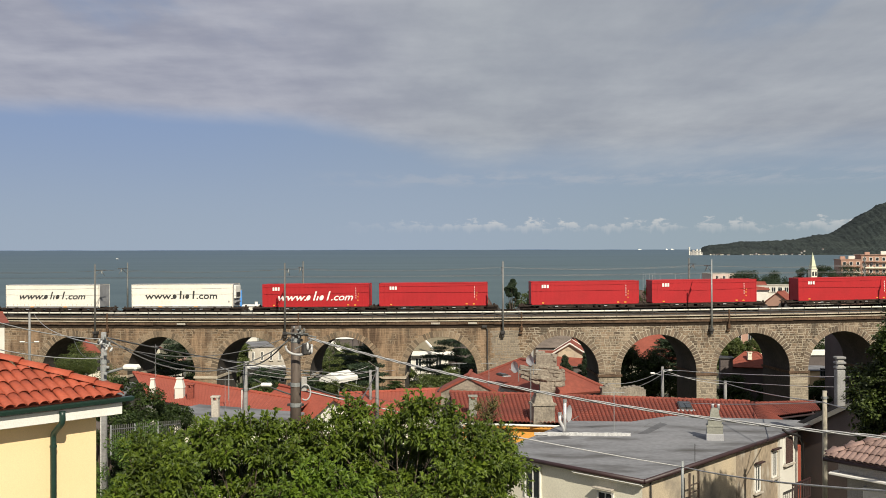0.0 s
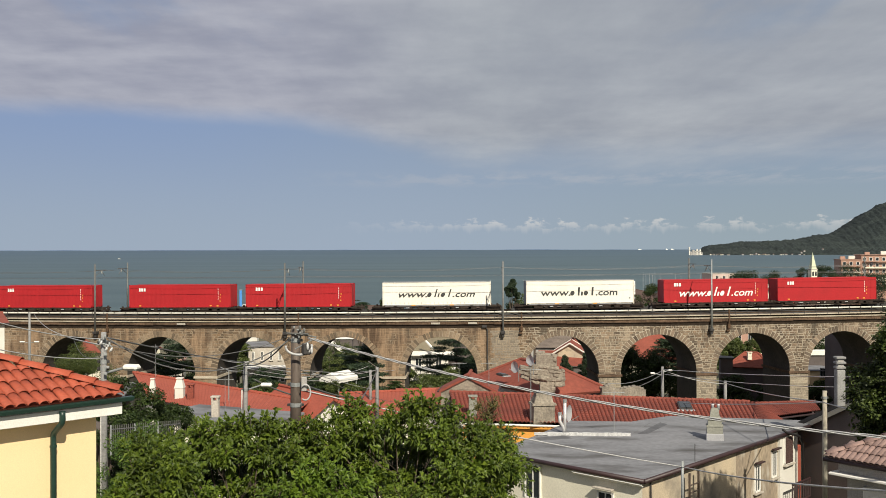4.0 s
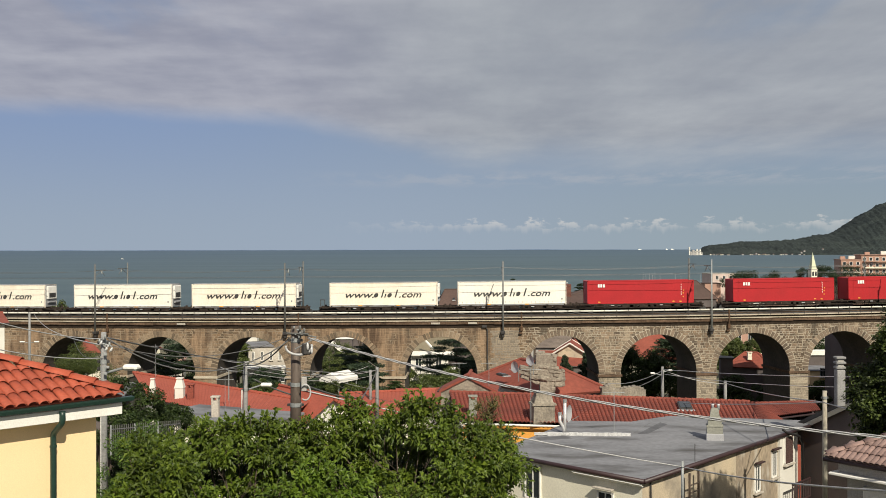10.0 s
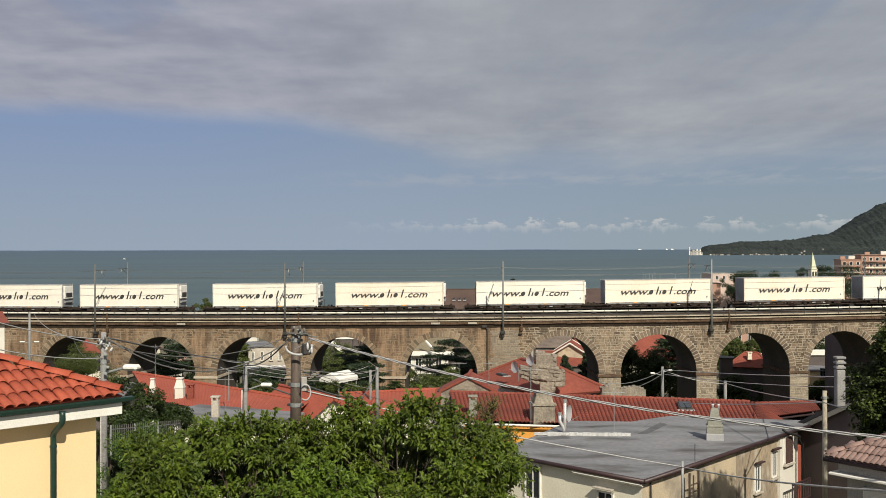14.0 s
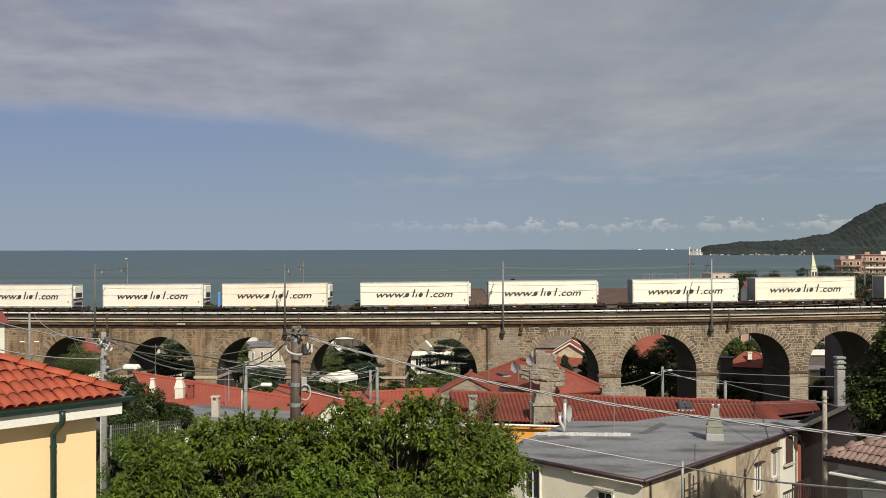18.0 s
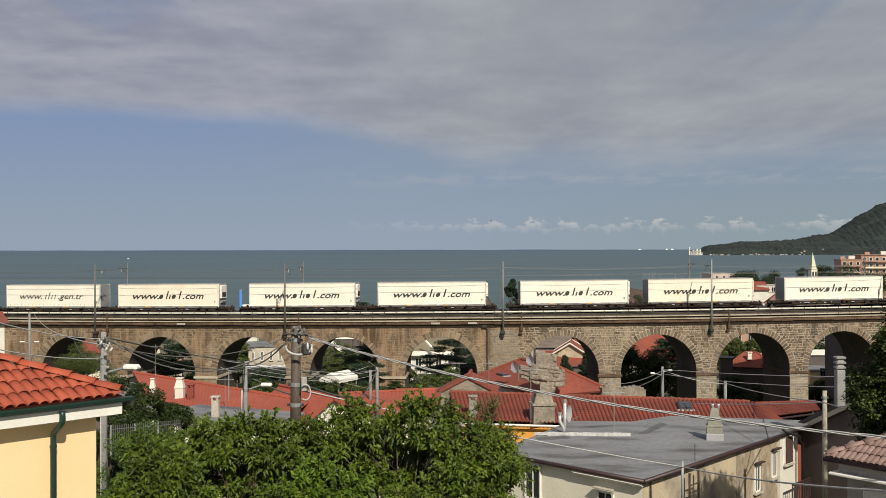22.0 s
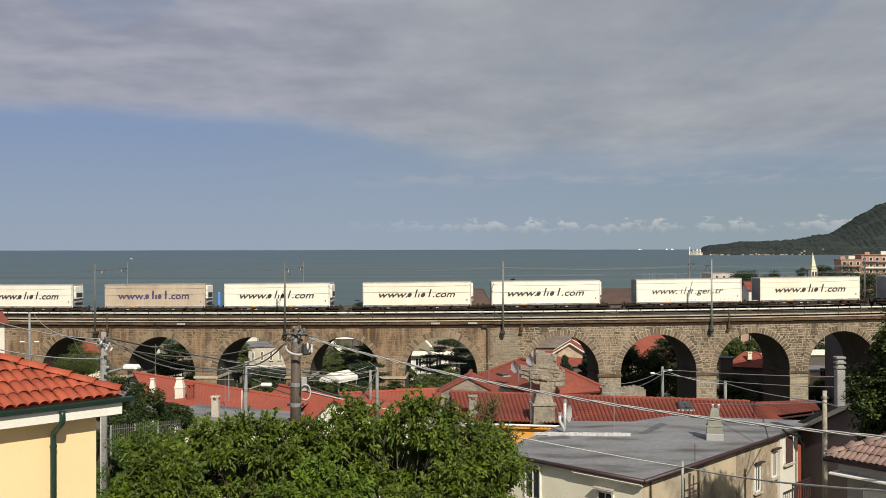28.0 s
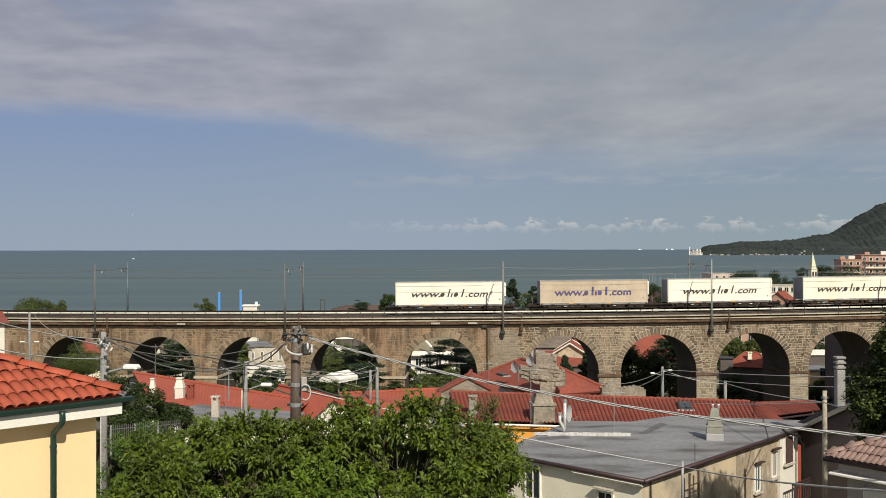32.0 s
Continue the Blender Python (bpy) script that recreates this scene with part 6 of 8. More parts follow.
def rough_lump(w, d, h, seed):
    """A worn stone: a gridded block with rounded corners and a broken face."""
    sh, n, vs, fs, known = Shape(), 5, [], [], {}
    s = Vector((seed, seed * 0.7, 0))

    def corner(axis, sg, i, j):
        p = [0.0, 0.0, 0.0]
        p[axis], p[(axis + 1) % 3], p[(axis + 2) % 3] = sg, 2 * i / n - 1, 2 * j / n - 1
        key = tuple(round(a, 3) for a in p)
        if key not in known:
            k = (abs(p[0]) ** 7 + abs(p[1]) ** 7 + abs(p[2]) ** 7) ** (-1 / 7)
            q = Vector((p[0] * k * w / 2, p[1] * k * d / 2, p[2] * k * h / 2))
            known[key] = len(vs)
            vs.append(q + noise.noise_vector(q * 4 + s) * 0.05 + noise.noise_vector(q * 13 + s) * 0.022)
        return known[key]

    for axis in range(3):
        for sg in (-1, 1):
            for i in range(n):
                for j in range(n):
                    f = (corner(axis, sg, i, j), corner(axis, sg, i + 1, j), corner(axis, sg, i + 1, j + 1), corner(axis, sg, i, j + 1))
                    fs.append(f if sg > 0 else tuple(reversed(f)))
    return sh.add(vs, fs)


def rock_chimney(label, at, blocks, seed):
    """A big chimney of rough stones laid in tilted lumps; each lump by its place, size and tilt."""
    rng = random.Random(seed)
    c = thing("chimney", label, "chimney", at, group="stone chimneys")
    for x, z, w, h, d, tilt in blocks:
        turn = Matrix.Rotation(radians(tilt), 3, "Y")
        core = Shape().add([turn @ Vector((a * w * 0.46, b * d * 0.46, e * h * 0.46)) + Vector((x, 0, z)) for a in (-1, 1) for b in (-1, 1) for e in (-1, 1)],
                 [(0, 1, 3, 2), (4, 6, 7, 5), (0, 4, 5, 1), (2, 3, 7, 6), (0, 2, 6, 4), (1, 5, 7, 3)])
        part("core", core, M["rubble"], c)
        zz = -h / 2
        while zz < h / 2 - 0.05:
            hh = min(rng.uniform(0.2, 0.36), h / 2 - zz + 0.04)
            xx = -w / 2 + rng.uniform(-0.05, 0.05)
            while xx < w / 2 - 0.06:
                ww = min(rng.uniform(0.45, 1.1), w / 2 - xx + 0.05)
                dd = d * rng.uniform(0.85, 1.06)
                mid = Vector((xx + ww / 2, rng.uniform(-0.06, 0.06), zz + hh / 2))
                k = rng.random() * 40
                own = turn @ Matrix.Rotation(radians(rng.uniform(-4, 4)), 3, "Y")
                sh = rough_lump(ww * 1.04, dd, hh * 1.08, k)
                sh.v = [tuple(turn @ mid + own @ Vector(p) + Vector((x, 0, z))) for p in sh.v]
                part("stone", sh, M["rubble"], c)
                xx += ww
            zz += hh
    return c


def stepped_chimney(at):
    """A squat masonry chimney: block, slab, tapered hood."""
    c = thing("chimney", "broad weathered masonry chimney with a tapered top", "chimney", at, 8, group="stone chimneys")

    def stage(name, levels):
        bm = bmesh.new()
        for w, z0, w1, z1 in levels:
            m = Matrix.Translation((0, 0, (z0 + z1) / 2)) @ Matrix.Diagonal((1, 1, z1 - z0, 1))
            made = bmesh.ops.create_cube(bm, size=1, matrix=m)
            for vt in made["verts"]:
                k = w if vt.co.z < (z0 + z1) / 2 else w1
                vt.co.x, vt.co.y = vt.co.x * k, vt.co.y * k * 0.85
        bmesh.ops.subdivide_edges(bm, edges=bm.edges[:], cuts=6, use_grid_fill=True)
        for vt in bm.verts:
            vt.co += noise.noise_vector(vt.co * 4) * 0.035
        me = bpy.data.meshes.new(name)
        bm.to_mesh(me)
        bm.free()
        me.materials.append(M["rubble"])
        ob = new(name, me)
        ob.parent = c

    stage("shaft", [(1.2, -0.26, 1.16, 0.7)])
    stage("slab", [(1.32, 0.68, 1.26, 0.8)])
    stage("hood", [(1.08, 0.79, 0.8, 1.25)])
    stage("cap", [(0.84, 1.24, 0.8, 1.34)])


stepped_chimney((5.37, 55.20, 14.92))
rock_chimney("tall ragged chimney of piled rough stone", (6.40, 64.00, 14.76), [(0.1, -0.2, 0.85, 1.2, 0.9, 0), (0.1, 0.65, 0.95, 0.95, 0.9, 2), (-0.12, 1.5, 1.75, 0.9, 1.0, 7), (-1.08, 1.62, 1.1, 0.5, 0.85, 12), (-0.9, 1.2, 1.15, 0.45, 0.8, 22), (0.85, 1.14, 0.7, 1.0, 0.8, -8), (0, 2.28, 1.3, 0.75, 0.9, 2), (-0.3, 2.68, 0.5, 0.2, 0.6, -6)], 2)


def cowled_chimney():
    c = thing("chimney", "grey rendered chimney with sloping shoulders and two pots", "chimney", (12.27, 46.00, 15.43), -12)
    part("base", Shape().box((0, 0, 0.1), (0.76, 0.6, 0.34), 0, 0.02), M["lead"], c, "pale metal-clad foot")
    sh = Shape()
    lv = [(0.7, 0.26), (0.7, 0.3), (0.68, 0.56), (0.74, 0.58), (0.74, 0.63), (0.62, 0.65), (0.58, 0.86), (0.66, 0.88), (0.66, 0.92), (0.42, 1.02), (0.36, 1.3), (0.26, 1.4)]
    vs = [(x * w / 2, y * w * 0.4, z) for w, z in lv for x, y in ((-1, -1), (1, -1), (1, 1), (-1, 1))]
    n = len(lv) - 1
    fs = [(4 * k + i, 4 * k + (i + 1) % 4, 4 * k + 4 + (i + 1) % 4, 4 * k + 4 + i) for k in range(n) for i in range(4)] + [(4 * n, 4 * n + 1, 4 * n + 2, 4 * n + 3)]
    part("shaft", sh.add(vs, fs), M["grey_render"], c)
    for x in (-0.09, 0.16):
        part("pot", Shape().tube([(x, 0, 1.3), (x, 0, 1.5), (x, 0, 1.58)], [0.06, 0.06, 0.085], 10), M["lead"], c, smooth=True)


cowled_chimney()


def flue(label, at, h, bend=0.0):
    f = thing("flue_pipe", label, "flue", at)
    part("pipe", Shape().tube([(-bend, 0, -0.1), (-bend, 0, 0.15), (0, 0, 0.5), (0, 0, h)] if bend else [(0, 0, -0.1), (0, 0, h)], 0.075, 12), M["foil"], f, smooth=True)
    part("cowl", Shape().tube([(0, 0, h - 0.02), (0, 0, h + 0.1)], 0.095, 12), M["steel"], f)


flue("shiny steel flue pipe on the flat roof", (5.69, 47.60, 15.48), 1.4)
flue("bent pale flue pipe on the flat roof", (5.45, 47.60, 15.48), 0.8, -0.2)


def dish(at, d, rz):
    t = thing("satellite_dish", "grey satellite dish on a bracket", "satellite dish", at, rz, group="satellite dishes")
    sh = Shape()
    n, m = 20, 4
    vs = [(0, 0.1, 0)]
    for j in range(1, m + 1):
        r = d / 2 * j / m
        vs += [(math.cos(2 * math.pi * i / n) * r, 0.1 - 0.35 * r * r / d * 2, math.sin(2 * math.pi * i / n) * r) for i in range(n)]
    fs = [(0, 1 + i, 1 + (i + 1) % n) for i in range(n)]
    for j in range(m - 1):
        fs += [(1 + j * n + i, 1 + (j + 1) * n + i, 1 + (j + 1) * n + (i + 1) % n, 1 + j * n + (i + 1) % n) for i in range(n)]
    part("reflector", sh.add(vs, fs), M["lead"], t, smooth=True)
    part("arm", Shape().tube([(0, 0, -d / 2), (0, -d * 0.6, -d * 0.1)], 0.015, 6), M["steel"], t)
    part("bracket", Shape().tube([(0, 0.12, 0), (0, 0.3, -0.1), (0, 0.3, -0.9)], 0.025, 6), M["steel"], t)


dish((4.37, 62.00, 16.84), 0.72, -55)
dish((5.30, 62.00, 17.25), 0.66, -50)
dish((6.02, 49.00, 16.10), 0.85, 65)


def aerial(at, h, arms=3, r=0.018):
    a = thing("tv_aerial", "thin metal television aerial on a pole", "aerial", at, group="aerials")
    part("pole", Shape().tube([(0, 0, -0.3), (0, 0, h)], r, 6), M["steel"], a)
    boom = part("boom", Shape().tube([(-0.5, 0, h - 0.12), (0.5, 0, h - 0.12)], 0.012, 5), M["steel"], a)
    for k in range(arms * 2):
        x = -0.45 + 0.9 * k / (arms * 2 - 1)
        part("element", Shape().tube([(x, -0.2, h - 0.12), (x, 0.2, h - 0.12)], 0.008, 4), M["steel"], boom)


aerial((4.39, 51.00, 15.50), 2.6)
aerial((7.89, 47.00, 15.61), 1.9, 1)
aerial((-12.67, 60.00, 15.44), 1.5, 2)
aerial((2.83, 63.00, 15.68), 1.4, 2)
aerial((-19.23, 68.00, 15.81), 1.9, 3, 0.011)
aerial((-12.63, 60.00, 14.94), 2.00, 2, 0.012)
aerial((-12.44, 58.00, 14.82), 1.93, 1, 0.012)
aerial((1.03, 66.00, 15.10), 1.65, 3, 0.012)


rod = thing("vent_rod", "thin black metal rod on the edge of the flat roof", "rod", (10.2, 41.25, 15.4))
part("rod", Shape().tube([(0, 0, -0.1), (0, 0, 0.72)], 0.016, 6), M["dark_steel"], rod)


def skylight(at, rz, w, l, tilt=0.0):
    s = thing("skylight", "dark roof skylight in a metal frame", "skylight", at, rz)
    s.matrix_basis = pose(*at, tilt, 0, rz)
    part("frame", Shape().box((0, 0, 0.06), (w, l, 0.14), 0, 0.02), M["dark_steel"], s)
    part("pane", Shape().box((0, 0, 0.14), (w - 0.16, l - 0.16, 0.03)), M["glass"], s)
    part("flashing", Shape().box((0, -l / 2 - 0.1, 0.02), (w + 0.2, 0.25, 0.05), 0, 0.01), M["lead"], s, "pale flashing apron")


skylight((13.60, 57.30, 15.13), -7, 0.75, 1.3, 8)
skylight((3.98, 68.55, 15.52), 27, 0.4, 0.95, 0.0)


# ---- the dark house and white house ----
def dark_house():
    h = thing("dark_house", "tall shaded brown house with a dark pitched verge", "house")
    a, b = Vector((16.93, 52.00, 14.62)), Vector((19.40, 46.50, 17.62))
    run = (b - a) * 2.2
    flat = Vector((run.x, run.y, 0))
    side = Vector((-flat.y, flat.x, 0)).normalized()
    if side.x < 0:
        side = -side
    p, q = a + side * 0.35, a + run + side * 0.35
    wall = Shape()
    vs = [(p.x, p.y, 5), (q.x, q.y, 5), (q.x, q.y, q.z - 0.25), (p.x, p.y, p.z - 0.25)]
    vs += [(x + side.x * 0.3, y + side.y * 0.3, z) for x, y, z in vs]
    wall.add(vs, [(0, 1, 2, 3), (4, 7, 6, 5), (0, 4, 5, 1), (1, 5, 6, 2), (2, 6, 7, 3), (3, 7, 4, 0)])
    part("wall", wall, M["brown_wall"], h)
    end = Shape()
    e0, e1 = p, p + side * 9
    vs = [(e0.x, e0.y, 5), (e1.x, e1.y, 5), (e1.x, e1.y, p.z - 0.3), (e0.x, e0.y, p.z - 0.3)]
    off = flat.normalized() * 0.3
    vs += [(x + off.x, y + off.y, z) for x, y, z in vs]
    end.add(vs, [(0, 1, 2, 3), (4, 7, 6, 5), (0, 4, 5, 1), (1, 5, 6, 2), (2, 6, 7, 3), (3, 7, 4, 0)])
    part("wall", end, M["brown_wall"], h)
    part("roof", Shape().plate([a, a + run, a + run + side * 9, a + side * 9], 0.2), M["dark_steel"], h, "dark pitched roof")
    part("verge_board", Shape().plate([a + side * 0.05 + Vector((0, 0, -0.22)), a + run + side * 0.05 + Vector((0, 0, -0.22)), a + run + side * 0.16 + Vector((0, 0, -0.42)), a + side * 0.16 + Vector((0, 0, -0.42))], 0.06), M["white_wall"], h)
    pts = [(15.87, 47.60, 15.57), (16.08, 47.60, 15.41), (16.87, 48.20, 15.14), (17.10, 48.40, 14.73), (17.10, 48.40, 11.66)]
    part("downpipe", Shape().tube(pts, 0.06, 10), M["black_pipe"], h, "black downpipe", smooth=True)


dark_house()


def white_gable():
    h = thing("white_house", "white rendered house wall with a dark shuttered window", "house")
    c, dr = Vector((7.5, 38.0)), Vector((0.66, 0.75)).normalized()
    n = Vector((dr.y, -dr.x))
    a, b = c + dr * 12.55 - n * 0.1, c + dr * 14.6 - n * 0.1
    zt = 15.27
    sh = Shape()
    vs = []
    for p in (a, b, b - n * 5, a - n * 5):
        vs += [(p.x, p.y, 5.0), (p.x, p.y, zt)]
    sh.add(vs, [(0, 2, 3, 1), (2, 4, 5, 3), (4, 6, 7, 5), (6, 0, 1, 7), (1, 3, 5, 7)])
    part("wall", sh, M["white_wall"], h)
    m = a.lerp(b, 0.42)
    window_on(h, (m.x, m.y), (dr.x, dr.y), 13.90, 0.8, 1.25, M["white_paint"], M["shutter"], closed=True)
    w = b - n * 0.3 + dr * 0.2
    strip = Shape().box((w.x + 0.02, w.y, 12.2), (0.6, 0.5, 4.6), 48, 0.03)
    part("red_wall", strip, M["fresh_tile"], h, "red tiled wall strip")
    for k in range(9):
        p = a.lerp(b, k / 8) + n * 0.6
        part("baluster", Shape().box((p.x, p.y, 12.65), (0.05, 0.05, 0.9)), M["brown_metal"], h)
    p, q = a + n * 0.6, b + n * 0.6
    for z in (13.07, 12.20):
        part("balcony_rail", Shape().tube([(p.x, p.y, z), (q.x, q.y, z)], 0.05, 6), M["brown_metal"], h)


white_gable()


# ---- poles and cables ----
def pole(label, foot, top_z, r0, r1, material, name="utility_pole", group="utility poles", bands=()):
    p = thing(name, label, "pole", foot, group=group)
    h = top_z - foot[2]
    part("shaft", Shape().tube([(0, 0, -0.3), (0, 0, h * 0.5), (0, 0, h)], [r0, (r0 + r1) / 2, r1], 14), material, p, smooth=True)
    for z in bands:
        zz = z - foot[2]
        rr = r0 + (r1 - r0) * zz / h + 0.015
        band = part("band", Shape().tube([(0, 0, zz - 0.05), (0, 0, zz + 0.05)], rr, 14), M["steel"], p)
        for sx in (-1, 1):
            part("clamp", Shape().box((sx * (rr + 0.03), -0.02, zz), (0.06, 0.05, 0.07), 0, 0.01), M["dark_steel"], band)
    return p


def lamp_head(parent, at, way, size=0.6):
    d = Vector(way).normalized()
    a = Vector(at)
    part("lamp_arm", Shape().tube([a, a + d * 0.5 + Vector((0, 0, 0.12))], 0.03, 8), M["steel"], parent)
    e = a + d * 0.5 + Vector((0, 0, 0.12))
    ang = math.degrees(math.atan2(d.y, d.x))
    sh = Shape().box((e.x + d.x * size / 2, e.y + d.y * size / 2, e.z + 0.02), (size, 0.26, 0.14), ang, 0.05)
    part("lamp_head", sh, M["white_paint"], parent, "pale street lamp head")


def build_poles():
    p1 = pole("weathered brown steel pole with insulators and coiled cables", (-3.77, 26.00, 18.84), 22.06, 0.155, 0.11, M["rust"], bands=(21.70, 20.57, 20.05))
    f = Vector((-3.77, 26.00, 18.84))
    rel = lambda q: tuple(Vector(q) - f)
    ins = Shape
    for px in ((-3.63, 25.80, 22.01), (-3.58, 25.80, 21.89), (-3.64, 25.80, 21.79), (-3.54, 25.90, 21.94)):
        c = Vector(rel(px))
        part("insulator", ins().tube([c + Vector((0, 0, -0.07)), c, c + Vector((0, 0, 0.04)), c + Vector((0, 0, 0.08))], [0.02, 0.035, 0.035, 0.015], 10), M["mast"], p1, smooth=True)
    part("cross_arm", Shape().tube([rel((-3.99, 26.00, 21.87)), rel((-3.40, 25.60, 21.88))], 0.03, 6), M["mast"], p1)
    part("junction_box", Shape().box(rel((-3.46, 25.70, 21.50)), (0.22, 0.2, 0.28), 20, 0.03), M["dark_steel"], p1)
    loop = []
    for k in range(19):
        a = math.pi * (0.95 + 1.15 * k / 18)
        c = Vector((-3.64, 25.70, 21.56))
        loop.append(c + Vector((0.33 * math.cos(a), -0.05, 0.2 * math.sin(a))) - f)
    part("cable_loop", Shape().tube(loop, 0.032, 8), M["cable"], p1, "pale slack cable loop", smooth=True)
    ring = [Vector((-3.48, 25.70, 20.41)) + Vector((0.13 * math.cos(a), -0.03, 0.2 * math.sin(a))) - f for a in [2 * math.pi * k / 16 - 2.2 for k in range(13)]]
    part("cable_loop", Shape().tube(ring, 0.02, 6), M["cable"], p1, smooth=True)
    for k, q in enumerate(((-3.78, 25.80, 22.04), (-3.68, 25.75, 21.98), (-3.62, 25.75, 21.90), (-3.74, 25.80, 21.86), (-3.65, 25.75, 21.80), (-3.80, 25.80, 21.78))):
        part("clamp", Shape().box(rel(q), (0.045 + 0.02 * (k % 2), 0.04, 0.065 - 0.025 * (k % 2)), 25 * k, 0.012), M["steel"], p1, "grey steel cable clamp")
    part("strut", Shape().tube([rel((-3.74, 25.70, 21.50)), rel((-3.20, 25.60, 21.79))], 0.016, 6), M["steel"], p1)
    part("strut", Shape().tube([rel((-3.60, 25.70, 21.87)), rel((-3.19, 25.60, 21.81))], 0.02, 6), M["mast"], p1)
    for q in ((-3.41, 25.60, 21.58), (-3.31, 25.60, 21.48)):
        c = Vector(rel(q))
        part("insulator", Shape().tube([c + Vector((0, 0, -0.1)), c + Vector((0, 0, -0.04)), c + Vector((0, 0, 0.03)), c + Vector((0, 0, 0.09))], [0.014, 0.032, 0.032, 0.014], 10), M["porcelain"], p1, "pale ribbed insulator", smooth=True)
    part("meter_box", Shape().box(rel((-3.53, 25.80, 20.60)), (0.14, 0.12, 0.36), 0, 0.02), M["grey_wall"], p1)

    p2 = pole("grey concrete street pole with a lamp arm", (-8.01, 24.00, 17.85), 22.07, 0.095, 0.062, M["concrete"], bands=(21.83, 21.38, 21.22))
    f2 = Vector((-8.01, 24.00, 17.85))
    rel2 = lambda q: tuple(Vector(q) - f2)
    lamp_head(p2, rel2((-7.97, 24.00, 21.11)), (1, -0.25, 0.02), 0.38)
    for q in ((-8.04, 23.80, 21.88), (-7.81, 23.80, 21.80), (-7.91, 23.80, 21.98)):
        c = Vector(rel2(q))
        part("insulator", Shape().tube([c + Vector((0, 0, -0.05)), c, c + Vector((0, 0, 0.06))], [0.018, 0.03, 0.018], 8), M["steel"], p2, smooth=True)
    for q in ((-8.01, 23.80, 21.83), (-7.83, 23.80, 21.77), (-7.77, 23.80, 21.67), (-7.88, 23.80, 21.69)):
        c = Vector(rel2(q))
        part("insulator", Shape().tube([c + Vector((-0.04, 0, -0.05)), c, c + Vector((0.03, 0, 0.06))], [0.014, 0.03, 0.014], 8), M["porcelain"], p2, "white ribbed insulator", smooth=True)
    for q in ((-7.95, 23.85, 21.93), (-7.92, 23.85, 21.56), (-7.87, 23.85, 21.26), (-7.92, 23.85, 21.11)):
        part("clamp", Shape().box(rel2(q), (0.08, 0.07, 0.06), 20, 0.012), M["steel"], p2)
    part("cross_arm", Shape().tube([rel2((-8.08, 23.85, 21.85)), rel2((-7.74, 23.80, 21.75))], 0.018, 6), M["steel"], p2)
    part("conduit", Shape().tube([rel2((-8.03, 23.85, 20.14)), rel2((-8.03, 23.85, 18.02))], 0.011, 6), M["white_paint"], p2)

    p3 = pole("slim grey pole with street lamp and cable clamps", (-7.39, 38.00, 16.46), 19.84, 0.1, 0.07, M["concrete"], bands=(19.42, 18.79))
    f3 = Vector((-7.39, 38.00, 16.46))
    lamp_head(p3, tuple(Vector((-7.30, 38.00, 18.79)) - f3), (1, -0.1, 0.1), 0.42)
    part("conduit", Shape().tube([tuple(Vector((-7.50, 37.90, 18.80)) - f3), tuple(Vector((-7.50, 37.90, 17.33)) - f3)], 0.025, 6), M["white_paint"], p3)

    pole("tall thin grey concrete pole", (-4.55, 70.00, 12.43), 15.93, 0.14, 0.1, M["concrete"])
    pole("tall square-topped concrete pole among roofs", (15.00, 40.00, 13.69), 18.43, 0.105, 0.085, M["pale_wood"], bands=(18.16,))
    pole("thin galvanised pipe post with a cap", (7.05, 30.00, 16.19), 17.76, 0.045, 0.045, M["steel"], name="pipe_post")
    p7 = pole("wooden lamp pole beside the viaduct", (16.81, 78.00, 11.94), 15.01, 0.13, 0.1, M["concrete"])
    f7 = Vector((16.81, 78.00, 11.94))
    for q, w in (((16.73, 78.00, 14.37), (-1, 0, 0)), ((16.73, 78.00, 14.54), (1, 0, 0.1))):
        lamp_head(p7, tuple(Vector(q) - f7), w, 0.35)
    pole("short concrete pole beside the viaduct", (22.18, 80.00, 11.40), 13.66, 0.13, 0.12, M["concrete"])
    p9 = pole("grey lamp post before the viaduct wall", (-42.70, 105.00, 10.22), 17.62, 0.16, 0.1, M["concrete"])
    f9 = Vector((-42.70, 105.00, 10.22))
    for w in ((-1, 0, 0.05), (1, 0, 0.05)):
        lamp_head(p9, tuple(Vector((-42.70, 105.00, 14.42)) - f9), w, 0.5)
    pole("slim pole near the arches", (-5.30, 74.00, 12.60), 15.27, 0.12, 0.1, M["concrete"])

    def run(label, pts, r, sag, m="cable"):
        tagged(cable("overhead_cable", pts, r, M[m], sag, n=18), label, "cable", group="street cables")

    # strands of one bundle wound round each other
    a, b = Vector((-3.41, 25.70, 21.78)), Vector((8.56, 18.00, 20.61))
    bundle = thing("overhead_cable", "thick pale street cable of twisted strands", "cable", group="street cables")
    for k in range(3):
        pts = []
        for i in range(161):
            t = i / 160
            p = a.lerp(b, t)
            p.z -= 0.345 * 4 * t * (1 - t)
            w = 2 * math.pi * (k / 3 + 9.5 * t + 0.6 * math.sin(5 * t))
            pts.append(p + Vector((0.35, 0.55, 0)) * math.cos(w) * 0.03 + Vector((0, 0, 1)) * math.sin(w) * 0.021)
        part("strand", Shape().tube(pts, 0.0125, 6), M["cable"], bundle, smooth=True)
    run("pale street cable sloping over roofs", [(-3.61, 25.80, 20.46), (7.03, 30.00, 17.59), (6.25, 13.00, 20.87)], 0.018, 0.1)
    run("grey street cable between poles", [(-7.92, 24.00, 21.87), (-7.41, 38.00, 19.63)], 0.016, 0.3, "black_cable")
    run("grey street cable between poles", [(-7.89, 24.00, 21.91), (-3.93, 26.00, 21.70)], 0.017, 0.78, "black_cable")
